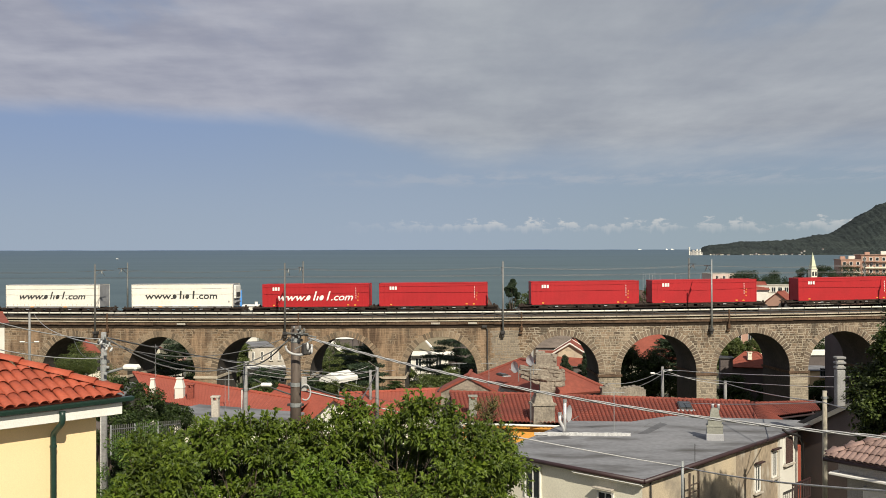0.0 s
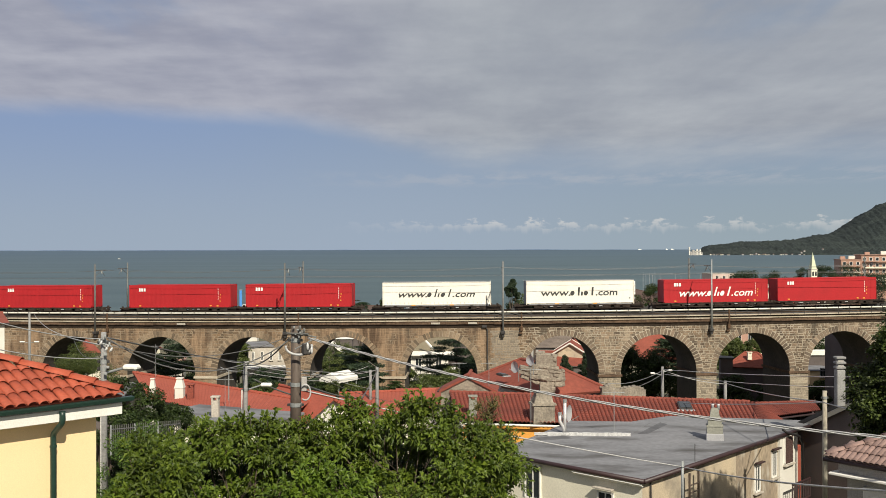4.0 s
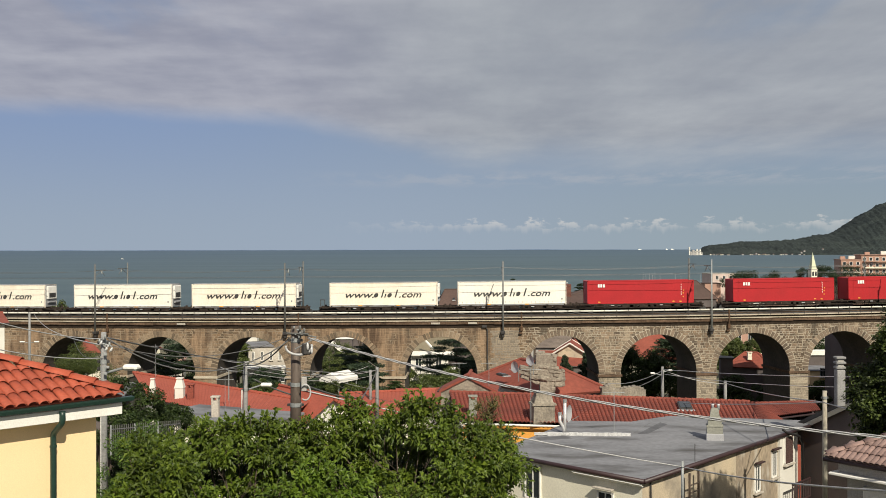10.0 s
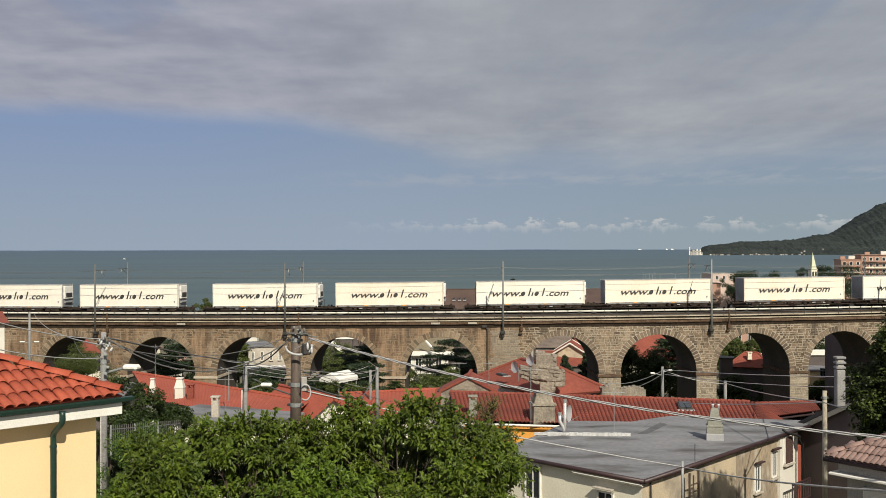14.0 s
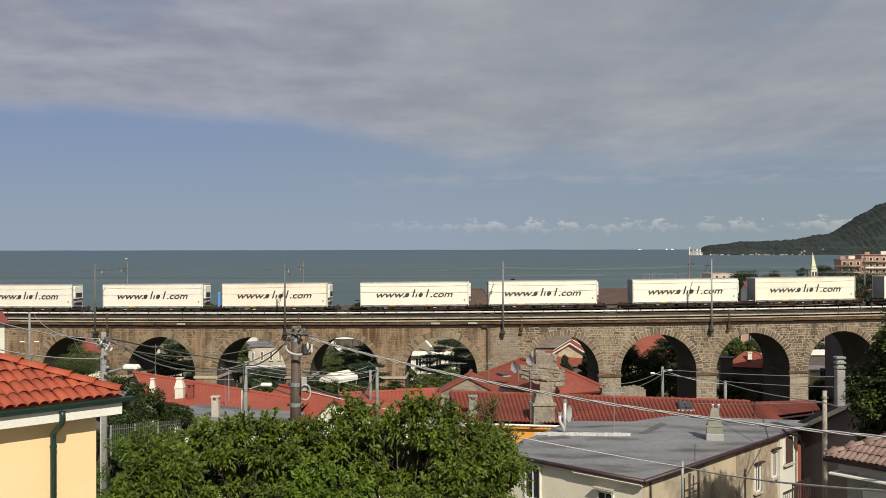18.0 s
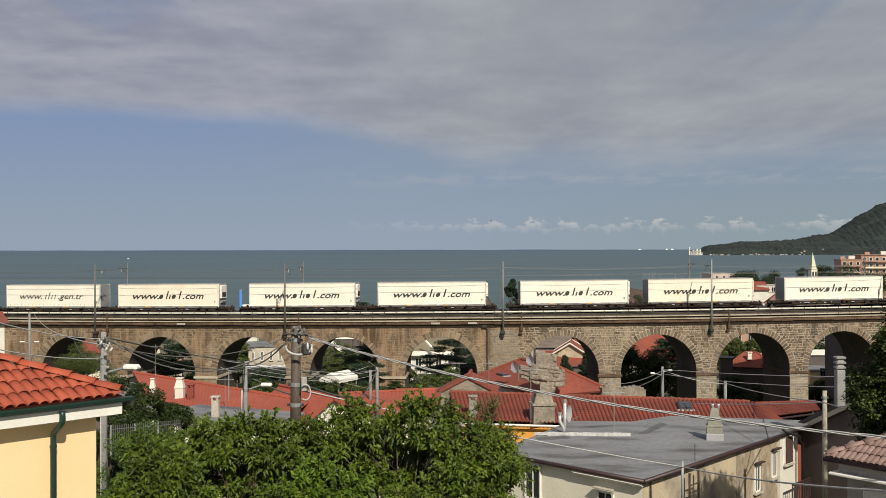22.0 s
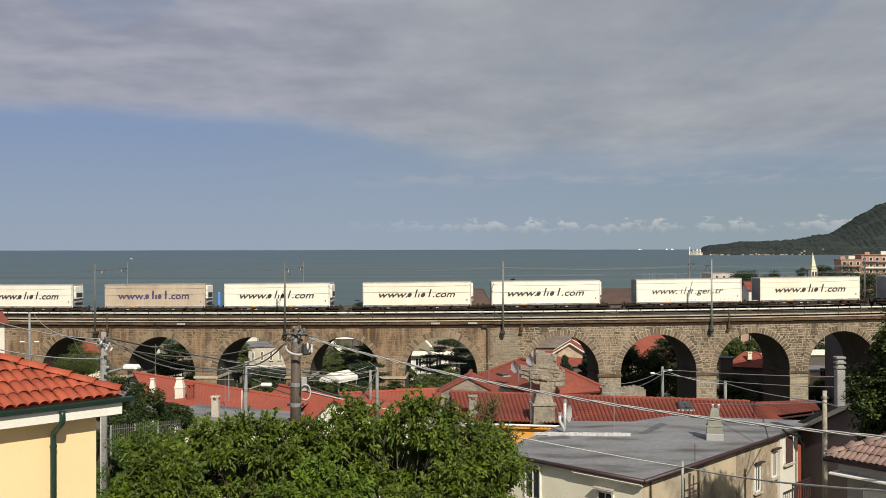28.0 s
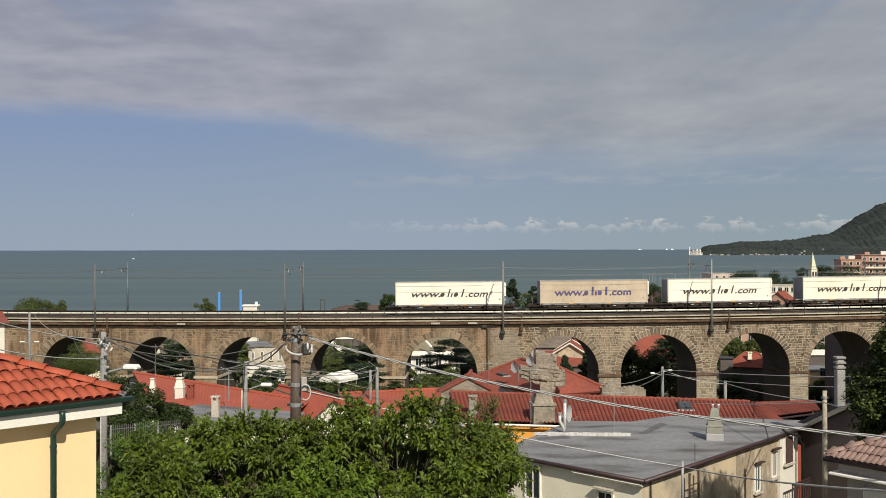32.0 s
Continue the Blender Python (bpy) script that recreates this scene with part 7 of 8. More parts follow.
    run("grey street cable between poles", [(-7.41, 38.00, 19.71), (-3.93, 26.00, 21.76)], 0.02, 0.25, "black_cable")
    run("thin street cable between poles", [(-7.92, 24.00, 21.94), (-7.41, 38.00, 19.80)], 0.02, 0.05, "black_cable")
    run("thin grey street cable overhead", [(-42.23, 105.00, 17.45), (-7.97, 24.00, 21.75)], 0.02, 0.5)
    run("thin grey street cable overhead", [(-9.16, 20.00, 22.71), (-8.00, 24.00, 21.91)], 0.012, 0.1)
    run("thin grey street cable overhead", [(-9.16, 20.00, 22.15), (-8.00, 24.00, 21.46)], 0.012, 0.1)
    run("thin grey street cable overhead", [(-7.26, 38.00, 19.74), (-4.55, 70.00, 15.74)], 0.02, 0.4)
    run("thin grey street cable overhead", [(-3.60, 26.00, 20.57), (-3.20, 40.00, 18.17), (-4.55, 70.00, 15.74)], 0.03, 0.1, "black_cable")
    run("thin grey street cable overhead", [(-7.05, 38.00, 19.17), (-5.87, 40.00, 18.29)], 0.03, 0.05, "black_cable")
    run("thin grey street cable overhead", [(-7.33, 38.00, 19.84), (-4.77, 74.00, 15.27)], 0.016, 0.30, "cable")
    run("thin grey street cable overhead", [(-7.33, 38.00, 19.59), (-5.13, 70.00, 16.02)], 0.016, 0.50, "cable")
    run("thin grey street cable overhead", [(-7.33, 38.00, 19.42), (-4.77, 74.00, 14.98)], 0.016, 0.40, "cable")
    run("thin grey street cable overhead", [(-8.76, 40.00, 19.71), (-7.33, 38.00, 19.80)], 0.016, 0.05, "cable")
    run("thin grey street cable overhead", [(-8.76, 40.00, 19.40), (-7.33, 38.00, 19.53)], 0.016, 0.10, "cable")
    run("thin grey street cable overhead", [(-5.13, 70.00, 16.33), (-4.11, 88.00, 13.62)], 0.016, 0.30, "cable")
    run("thin grey street cable overhead", [(-5.16, 40.00, 19.17), (-4.77, 74.00, 13.83)], 0.016, 0.10, "cable")
    run("thin grey street cable overhead", [(-3.81, 27.00, 20.82), (-2.80, 60.00, 15.02)], 0.011, 0.15, "black_cable")
    run("thin grey street cable overhead", [(-7.97, 24.00, 21.58), (-21.80, 60.00, 18.79)], 0.011, 0.50, "black_cable")
    run("thin grey street cable overhead", [(-7.79, 24.00, 21.75), (-4.10, 26.00, 21.73)], 0.011, 0.35, "black_cable")
    run("thin cable beside the viaduct", [(16.81, 78.00, 14.75), (22.18, 80.00, 13.40)], 0.025, 0.2)
    run("thin cable beside the viaduct", [(16.81, 78.00, 14.80), (22.94, 50.00, 17.69)], 0.026, 0.15)
    run("thin cable beside the viaduct", [(16.81, 78.00, 14.45), (22.94, 50.00, 17.19)], 0.024, 0.3)
    run("thin cable beside the viaduct", [(16.81, 78.00, 14.71), (12.88, 84.00, 13.07)], 0.03, 0.5)
    run("thin cable beside the viaduct", [(16.81, 78.00, 14.45), (13.25, 84.00, 12.42)], 0.03, 0.5)
    run("thin cable beside the viaduct", [(22.18, 80.00, 13.49), (14.93, 40.00, 17.98)], 0.025, 0.15)
    run("thin cable beside the viaduct", [(13.40, 60.00, 14.99), (14.93, 40.00, 17.98), (14.27, 30.00, 18.93)], 0.022, 0.1)


build_poles()


# ---- fence ----
def fence():
    f = thing("metal_fence", "grey metal picket fence behind the hedge", "fence")
    a, b = Vector((-10.13, 31.00, 18.00)), Vector((-8.54, 33.00, 17.83))
    hgt = 0.62
    n = 34
    me = Shape().box((0, 0, hgt / 2), (0.022, 0.022, hgt + 0.1), 0, 0.004).mesh("picket", M["mast"])
    for k in range(n):
        ob = new("picket", me)
        ob.parent, ob.location = f, a.lerp(b, k / (n - 1))
    for z in (0.08, hgt - 0.08):
        part("rail", Shape().tube([a + Vector((0, 0, z)), b + Vector((0, 0, z))], 0.018, 6), M["wire"], f)
    for k in range(3):
        p = a.lerp(b, k / 3)
        part("post", Shape().box((p.x, p.y, p.z + hgt / 2 - 0.1), (0.05, 0.05, hgt + 0.3), 0, 0.008), M["steel"], f)


fence()


# ---- ladder on the ochre wall ----
def ladder():
    l = thing("ladder", "rusty iron ladder against the ochre wall", "ladder")
    c, dr = Vector((7.5, 38.0)), Vector((0.66, 0.75))
    nrm = Vector((0.75, -0.66))
    for al in (3.35, 4.1):
        p = c + dr * al + nrm * 0.1
        part("stile", Shape().box((p.x, p.y, 13.0), (0.07, 0.07, 4.2), 48), M["rust"], l)
    for k in range(13):
        p, q = c + dr * 3.35 + nrm * 0.1, c + dr * 4.1 + nrm * 0.1
        part("rung", Shape().tube([(p.x, p.y, 11.0 + 0.3 * k), (q.x, q.y, 11.0 + 0.3 * k)], 0.028, 6), M["rust"], l)


ladder()


# ---- land beyond the viaduct ----
def pavilion():
    p = thing("pavilion", "long white canopy roof on posts", "pavilion", (-11.14, 108.6, 8.56), 62)
    z = 10.30 - 8.56
    vs = [(x, y, q) for x in (-1.8, 1.8) for y, q in ((-1.25, z - 0.25), (1.25, z - 0.25), (1.25, z + 0.15), (0, z + 0.75), (-1.25, z + 0.15))]
    fs = [(0, 1, 2, 3, 4), (9, 8, 7, 6, 5)] + [(i, (i + 1) % 5, 5 + (i + 1) % 5, 5 + i) for i in range(5)]
    part("canopy", Shape().add(vs, fs), M["white_paint"], p)
    for x in (-1.7, 0, 1.7):
        for y in (-1.1, 1.1):
            part("post", Shape().box((x, y, z / 2 - 0.7), (0.1, 0.1, z + 1), 0, 0.01), M["steel"], p)


pavilion()
WIN = lambda n, x0, dx, z, w, h, side="s": [(side, x0 + k * dx, z, w, h) for k in range(n)]
flat_house("white house with narrow windows and flat dark roof", (-26.85, 155), (6.6, 8), 18, 0, 9.65, M["pale_stone"], M["felt"], WIN(5, -2.6, 1.3, 7.64, 0.36, 1.3))
flat_house("low white house beyond the arch", (-24.82, 147), (7, 3), 5, 0, 7.04, M["white_wall"], M["white_paint"], WIN(3, -2, 2, 5.18, 1.2, 1.3))
deep = gable_house("white house with brown roof and deep white eaves", (-2.9, 165), (7.4, 9), 0, 0, 8.3, 9.75, M["white_wall"], M["olive_tile"], 0.9, windows=WIN(4, -2.6, 1.6, 5.2, 0.9, 1.7))
part("eave_board", Shape().box((0, -5.48, 7.75), (9.2, 0.12, 0.7), 0, 0.02), M["white_paint"], deep)
part("raking_board", Shape().tube([(-0.1, -6.6, 10.15), (1.35, -6.6, 8.55)], 0.2, 6), M["white_paint"], deep)
flat_house("white terrace wing with a thick white roof edge", (-0.3, 157), (6.5, 3), 4, 0, 5.7, M["white_wall"], M["white_paint"], WIN(3, -2, 2, 3.6, 1.1, 1.5))
gable_house("house with a pale gable and red tiled roof", (24.02, 191.5), (7, 6.0), 80, 0, 4.88, 6.76, M["ochre_wall"], M["plain_tile"], 0.5, verge=M["white_wall"])
roof_house("wide house with a red tiled roof", (16.97, 184.00, 2.95), (28.42, 184.00, 2.93), (17.89, 191.00, 4.95), (29.96, 191.00, 4.93), 0.0, M["brown_wall"], M["plain_tile"], back=8.0, rolled=False)
pale = flat_house("low brown house with white roof edge and white raking beam", (-16.6, 170), (3.0, 2), 0, 0, 9.2, M["brown_wall"], M["white_paint"])
part("raking_beam", Shape().plate([(-2.2, -1.6, 8.9), (-1.5, -1.6, 8.95), (0.75, -1.6, 6.5), (0.1, -1.6, 6.4)], 0.2), M["white_paint"], pale)
roof_house("house with an old grey-brown tiled roof", (17.6, 206, 4.2), (26.6, 206, 4.2), (17.6, 213, 6.3), (26.6, 213, 6.3), 0.0, M["grey_wall"], M["grey_tile"], back=5.0, rolled=False)
roof_house("narrow house with a red tiled roof", (27.4, 209, 3.0), (32.5, 209, 3.0), (27.4, 214, 6.6), (32.5, 214, 6.6), 0.0, M["brown_wall"], M["plain_tile"], back=5.0, rolled=False)
gable_house("house with a red roof behind trees", (38.22, 207), (18, 10), -6, 0, 1.86, 6.97, M["cream_wall"], M["plain_tile"], 0.5)
hip_house("dark house with a red hip roof", (45.41, 150), (6.6, 6), -22, 0, 6.91, 8.82, M["brown_wall"], M["plain_tile"], 0.8)
flat_house("tall dark red house beyond the arch", (59.56, 204), (5, 6), 0, -2, 7.71, M["pink_wall"], M["white_paint"], WIN(2, -1.2, 2.4, 5.71, 1, 1.5))
chimney("small cream chimney beyond the arch", (44.71, 148.50, 8.27), (0.6, 0.5), 0.5, M["cream_wall"], "slab")
flat_house("small dark hut beyond the arch", (40.56, 146), (1.7, 2.4), -10, 0, 8.43, M["brown_wall"], M["dark_steel"])
gable_house("red-roofed house beyond the arch", (-59.15, 180), (15, 9), -18, 0, 6.56, 9.09, M["cream_wall"], M["plain_tile"], 0.4)
flat_house("yellow house beyond the last arch", (58.6, 160), (4, 6), 0, 0, 5.2, M["yellow_wall"], M["felt"], WIN(1, 0, 1, 4.21, 0.9, 1.4))
edged = flat_house("dark house with a thick white roof edge beyond the last arch", (64.75, 180), (7, 1.6), 0, 0, 6.0, M["brown_wall"], M["white_paint"])
part("roof_edge", Shape().box((0, -1.0, 5.72), (7.4, 0.2, 0.8), 0, 0.03), M["white_paint"], edged)
flat_house("dark brown building close behind the last arch", (60.5, 145), (9.8, 6), 4, 0, 13.43, M["brown_wall"], M["dark_steel"], WIN(2, -2, 3, 9.49, 1, 1.6))
flat_house("white house with red shutters beyond the arch", (-45.74, 168), (6, 5), 12, 0, 5.97, M["white_wall"], M["pink_wall"], WIN(2, -1.2, 2.2, 4.59, 1, 1.3))
hip_house("large brown-roofed hall near the shore", (40.8, 246), (36.3, 20), 2, -4, 11.4, 14.5, M["brown_wall"], M["brown_tile"], 1.3)
hip_house("low brown-roofed house near the shore", (-18.40, 236), (16, 10), 0, -4, 9.96, 11.10, M["brown_wall"], M["brown_tile"], 0.8)
flat_house("white seaside house with a row of windows", (87.92, 266), (12, 7), -12, -5, 14.58, M["white_wall"], M["pale_stone"], WIN(7, -5, 1.6, 12.97, 1.0, 1.2))
gable_house("red gabled house by the sea", (81.07, 244), (8, 6), 60, -5, 11.50, 13.90, M["pink_wall"], M["plain_tile"], 0.4)
gable_house("cream seaside house with a grey roof", (81.37, 266), (5, 7), 0, -5, 13.71, 15.46, M["white_wall"], M["old_tile"], 0.4)
hip_house("low house with a dark red-brown roof behind the line", (56.45, 238), (13, 9), 8, -4, 12.55, 16.70, M["brown_wall"], M["brown_tile"], 0.8)
flat_house("pale pink house with a red base by the shore", (109.00, 303), (4.6, 6), -6, -5, 14.69, M["blush_wall"], M["pale_stone"])
flat_house("white house with a row of windows by the shore", (117.69, 315), (4.4, 6), -4, -5, 13.62, M["white_wall"], M["pale_stone"], WIN(3, -1.4, 1.4, 11.37, 0.9, 1.3))
hip_house("house with a red-brown roof and small skylights", (4.55, 221), (12.5, 9), 2, -3, 11.32, 15.45, M["brown_wall"], M["brown_tile"], 0.47)
chimney("broad dark brick chimney near the shore", (29.33, 241, 13.1), (1.9, 1.2), 2.7, M["brick_dark"], "flat", 2)
chimney("small dark brick chimney near the shore", (27.7, 238, 11.7), (0.8, 0.8), 1.5, M["brick_dark"], "flat")
for x in (803, 813, 822):
    skylight(((x - 784) / 1800 * 218.4, 218.4, 13.34 + 0.1), 2, 0.5, 0.6, 42)
flat_house("pale pink seaside house with small windows", (90.5, 334), (8, 8), 10, -6, 16.1, M["blush_wall"], M["pale_stone"], WIN(3, -2.4, 2.4, 14.2, 0.9, 1.2))
flat_house("cream house by the harbour", (84.98, 323), (5, 5), 0, -6, 13.24, M["pink_wall"], M["brown_tile"])


def apartment_block():
    b = thing("apartment_building", "salmon apartment building with balconies", "building", (189.93, 426, -9), -10)
    z0 = -9
    tiers = [(-19.5, 8, 19.56), (-8, 15, 21.43), (8, 17, 22.36)]
    for x, w, top in tiers:
        part("wall", Shape().box((x, 0, (top - z0) / 2), (w, 14, top - z0), 0, 0.05), M["pink_wall"], b)
        part("roof", Shape().box((x, 0, top - z0 + 0.12), (w + 0.6, 14.6, 0.24), 0, 0.05), M["pink_wall"], b)
        n = int(w / 2.3)
        for k in range(n):
            for r in range(5):
                z = top - z0 - 1.6 - r * 2.5
                xx = x - w / 2 + (k + 0.5) * w / n
                pane = part("window", Shape().box((xx, -7.0, z), (1.1, 0.16, 1.3)), M["glass"], b)
                rim = Shape()
                for q in (-0.6, 0.6):
                    rim.box((xx + q, -7.06, z), (0.14, 0.16, 1.5))
                for q in (-0.7, 0.7):
                    rim.box((xx, -7.06, z + q), (1.34, 0.16, 0.12))
                part("window_frame", rim, M["white_paint"], pane)
        for r in range(5):
            z = top - z0 - 2.7 - r * 2.5
            part("balcony", Shape().box((x, -7.5, z), (w * 0.9, 1.2, 0.55), 0, 0.05), M["cream_wall"] if r % 2 else M["pink_wall"], b)
        part("chimney", Shape().box((x + w * 0.2, 0, top - z0 + 0.8), (2.6, 1.4, 1.6), 0, 0.05), M["white_wall"], b)
        part("chimney", Shape().box((x - w * 0.25, 0, top - z0 + 0.7), (2.0, 1.4, 1.3), 0, 0.05), M["pink_wall"], b)


apartment_block()


def church():
    c = thing("church_tower", "pale church tower with a green-white pyramid spire", "church tower", (119.90, 330, -7), 12)
    z = 17.43 + 7
    part("tower", Shape().box((0, 0, z / 2), (2.1, 2.1, z), 0, 0.06), M["cream_wall"], c)
    part("cornice", Shape().box((0, 0, z), (2.4, 2.4, 0.3), 0, 0.05), M["pale_stone"], c)
    t = 23.11 + 7
    vs = [(-0.95, -0.95, z), (0.95, -0.95, z), (0.95, 0.95, z), (-0.95, 0.95, z), (0, 0, t)]
    part("spire", Shape().add(vs, [(0, 1, 4), (1, 2, 4), (2, 3, 4), (3, 0, 4)]), M["spire"], c)
    for x in (-0.5, 0.5):
        part("belfry_opening", Shape().box((x, -1.05, z - 1.4), (0.6, 0.12, 1.4), 0, 0.02), M["glass"], c)
    part("cross", Shape().tube([(0, 0, t - 0.2), (0, 0, t + 1.0)], 0.06, 6), M["dark_steel"], c)


church()


def castle():
    """A white castle on the tip of the cape."""
    c = thing("castle", "white castle on the tip of the wooded cape", "castle", (669.00, 2700, 8.6))
    for x, w, h, d in ((-15, 3.6, 22, 5), (-10.5, 5, 9, 8), (-5, 6, 14, 9), (0, 5, 11, 9), (5, 4, 16, 7), (9, 5, 12, 9), (13.5, 4, 15, 6), (17, 4, 7, 7)):
        part("tower" if w < 5 else "wing", Shape().box((x, 0, h / 2 - 1), (w, d, h + 2), 0, 0.2), M["white_wall"] if w < 5 else M["grey_wall"], c)
        for k in (-0.3, 0.3):
            part("window", Shape().box((x + k * w * 0.8, -d / 2, h * 0.62), (0.8, 0.4, 2.2)), M["glass"], c)


castle()
RNG = random.Random(8)
for i in range(36):
    x = RNG.uniform(1254, 1292) if i < 12 else RNG.uniform(1310, 1425)
    up = 0.0
    w, h = RNG.uniform(2.5, 6.5), RNG.uniform(1.2, 2.8)
    if i > 31:
        x, up = ((1338, 2), (1418, 4), (1423, 7), (1456, 10))[i - 32]
        w, h = RNG.uniform(3, 5), 2.0
    b = thing("far_house", "small pale house on the far wooded shore", "house", ((x - 784) / 1800 * 2688, 2688, 8.7 + up * 1.45), group="houses on the far shore")
    part("wall", Shape().box((0, 0, h / 2 - 1), (w, 7, h + 2), 0, 0.2), M["grey_wall" if i > 31 else RNG.choice(("white_wall", "cream_wall", "cream_wall", "grey_wall", "grey_wall"))], b)
    vs = [(-w / 2 - 0.2, -4, h), (w / 2 + 0.2, -4, h), (w / 2 + 0.2, 4, h), (-w / 2 - 0.2, 4, h), (-w / 2 - 0.2, 0, h + 1.2), (w / 2 + 0.2, 0, h + 1.2)]
    part("roof", Shape().add(vs, [(0, 1, 5, 4), (2, 3, 4, 5), (0, 4, 3), (1, 2, 5), (0, 3, 2, 1)]), M["brown_tile"], b)


def sailing_mast(x, y_top, d):
    b = thing("sailboat", "moored white sailboat with a bare mast", "sailboat", ((x - 784) / 1800 * d, d, -12.9 + (d - 400) * 0.0094), group="moored sailboats")
    z = 24 - (y_top - 441.5) / 1800 * d + 12.9
    sh = Shape()
    vs = [(-4, 0, 1.1), (-3, -1.2, 1.1), (3, -1.0, 1.1), (4.6, 0, 1.3), (3, 1.0, 1.1), (-3, 1.2, 1.1), (-3.4, 0, -0.3), (3.2, 0, -0.3)]
    sh.add(vs, [(0, 1, 2, 3, 4, 5), (0, 6, 1), (1, 6, 7, 2), (2, 7, 3), (3, 7, 4), (4, 7, 6, 5), (5, 6, 0)])
    part("hull", sh, M["white_paint"], b)
    part("mast", Shape().tube([(0, 0, 0.8), (0, 0, z)], 0.07, 6), M["lead"], b)
    part("boom", Shape().tube([(0, 0, 2.2), (-3.2, 0, 2.2)], 0.1, 6), M["white_paint"], b)


for x, yt in ((1138, 484), (1143, 487), (1149, 485), (1155, 488), (1159, 483), (1168, 486), (1195, 487), (1205, 490), (1240, 488)):
    sailing_mast(x, yt, 440 + (x % 7) * 6)
for x, yt, lab in ((388, 518, "tall bright blue banner column by the shore"), (426, 514, "tall bright blue banner column by the shore")):
    p = thing("banner_column", lab, "column", ((x - 784) / 1800 * 260, 260, -5), group="blue columns")
    h = 24 - (yt - 443.2) / 1800 * 260 + 5
    part("shaft", Shape().box((0, 0, h / 2 - 0.5), (0.62, 0.5, h + 1), 0, 0.05), M["blue_paint"], p)
    part("cap", Shape().box((0, 0, h + 0.06), (0.72, 0.6, 0.14), 0, 0.03), M["lead"], p)
k = thing("kiosk", "small white beach kiosk with a canopy roof", "kiosk", (-50.06, 265, -5.2))
zk = 9.57 + 5.2
part("roof", Shape().box((0, 0, zk), (4.4, 3, 0.5), 0, 0.15), M["white_paint"], k)
part("wall", Shape().box((0, 0, zk / 2), (3.6, 2.4, zk), 0, 0.05), M["white_wall"], k)
part("tank", Shape().tube([(1.4, 0, zk), (1.4, 0, zk + 1.0)], 0.4, 10), M["white_paint"], k)
g = thing("steel_frame", "dark steel portal frame by the shore", "frame", (-26.62, 225, -4))
zg = 12.97 + 4
for x in (-0.45, 0.45):
    part("post", Shape().box((x, 0, zg / 2 - 0.3), (0.14, 0.14, zg + 0.6)), M["dark_steel"], g)
part("beam", Shape().box((0, 0, zg), (1.1, 0.16, 0.18)), M["dark_steel"], g)


# ---- planting ----
def ground_at(x, y):
    return (x, y, terrain(x, y) - 0.1)


def plant(px_x, d, top_z, spread, low, leaves, size, mt, seed, label, shape="round", tufts=40, trunk=0.22, name="tree", group="", spray=False):
    b = ground_at(px_x, d)
    tree(label, b, top_z - b[2], spread, max(0.2, low - b[2]), leaves, size, M[mt], seed, tufts, trunk, shape, name, group, spray=spray)


FRUIT = "leafy fruit tree with narrow glossy green leaves"
fruit_tree(FRUIT, ground_at(-0.87, 22.8), [((-1.53, 22.50, 18.93), 0.38), ((-1.14, 22.30, 18.63), 0.35), ((-1.78, 22.60, 19.19), 0.33), ((-0.81, 22.70, 18.92), 0.30), ((1.19, 22.40, 19.67), 0.32), ((1.51, 22.40, 19.07), 0.32), ((1.19, 22.30, 18.63), 0.32), ((-1.86, 23.20, 19.50), 0.46), ((-1.21, 23.20, 19.65), 0.46), ((-2.37, 23.20, 19.76), 0.39), ((-0.54, 23.20, 19.33), 0.44), ((-2.16, 22.60, 20.17), 0.38), ((-1.82, 22.70, 20.38), 0.33), ((-2.33, 22.30, 19.70), 0.42), ((-1.70, 22.50, 19.88), 0.42), ((-1.06, 22.70, 20.10), 0.40), ((-0.53, 22.80, 20.41), 0.43), ((-0.49, 22.50, 19.91), 0.45), ((0.05, 22.70, 20.15), 0.38), ((0.07, 22.20, 19.69), 0.52), ((0.67, 22.40, 19.74), 0.45), ((0.81, 22.00, 19.29), 0.54), ((1.34, 22.40, 19.27), 0.37), ((1.04, 22.20, 18.82), 0.37), ((0.26, 21.60, 19.11), 0.53), ((-0.29, 21.40, 18.89), 0.43), ((0.50, 21.30, 18.73), 0.47), ((0.77, 21.60, 18.63), 0.41), ((-0.82, 21.40, 18.74), 0.36), ((-2.79, 22.40, 19.68), 0.37), ((-1.51, 22.80, 19.47), 0.33)],
           0.165, "leaf", 11, 1.85, [((-2.06, 22.60, 20.90), 0.70), ((-1.88, 22.60, 20.77), 0.60), ((-2.27, 22.50, 20.58), 0.60), ((-2.59, 22.40, 20.43), 0.50), ((-1.06, 22.70, 20.60), 0.60), ((-0.58, 22.80, 20.87), 0.80), ((-0.39, 22.80, 20.90), 0.80), ((-0.18, 22.70, 20.79), 0.70), ((-0.76, 22.80, 20.71), 0.60), ((0.20, 22.70, 20.58), 0.60), ((0.60, 22.50, 20.40), 0.60), ((0.77, 22.40, 20.20), 0.40), ((1.10, 22.40, 19.82), 0.40), ((-1.74, 22.70, 20.67), 0.50), ((1.51, 22.40, 19.55), 0.40), ((-1.31, 22.70, 20.31), 0.50), ((0.89, 22.50, 20.25), 0.50)], bare=[((-0.95, 22.20, 19.1), (-1.35, 22.20, 19.45)), ((-0.48, 22.20, 18.97), (-0.30, 22.20, 19.41)), ((0.70, 22.60, 19.76), (1.21, 22.60, 19.89))])
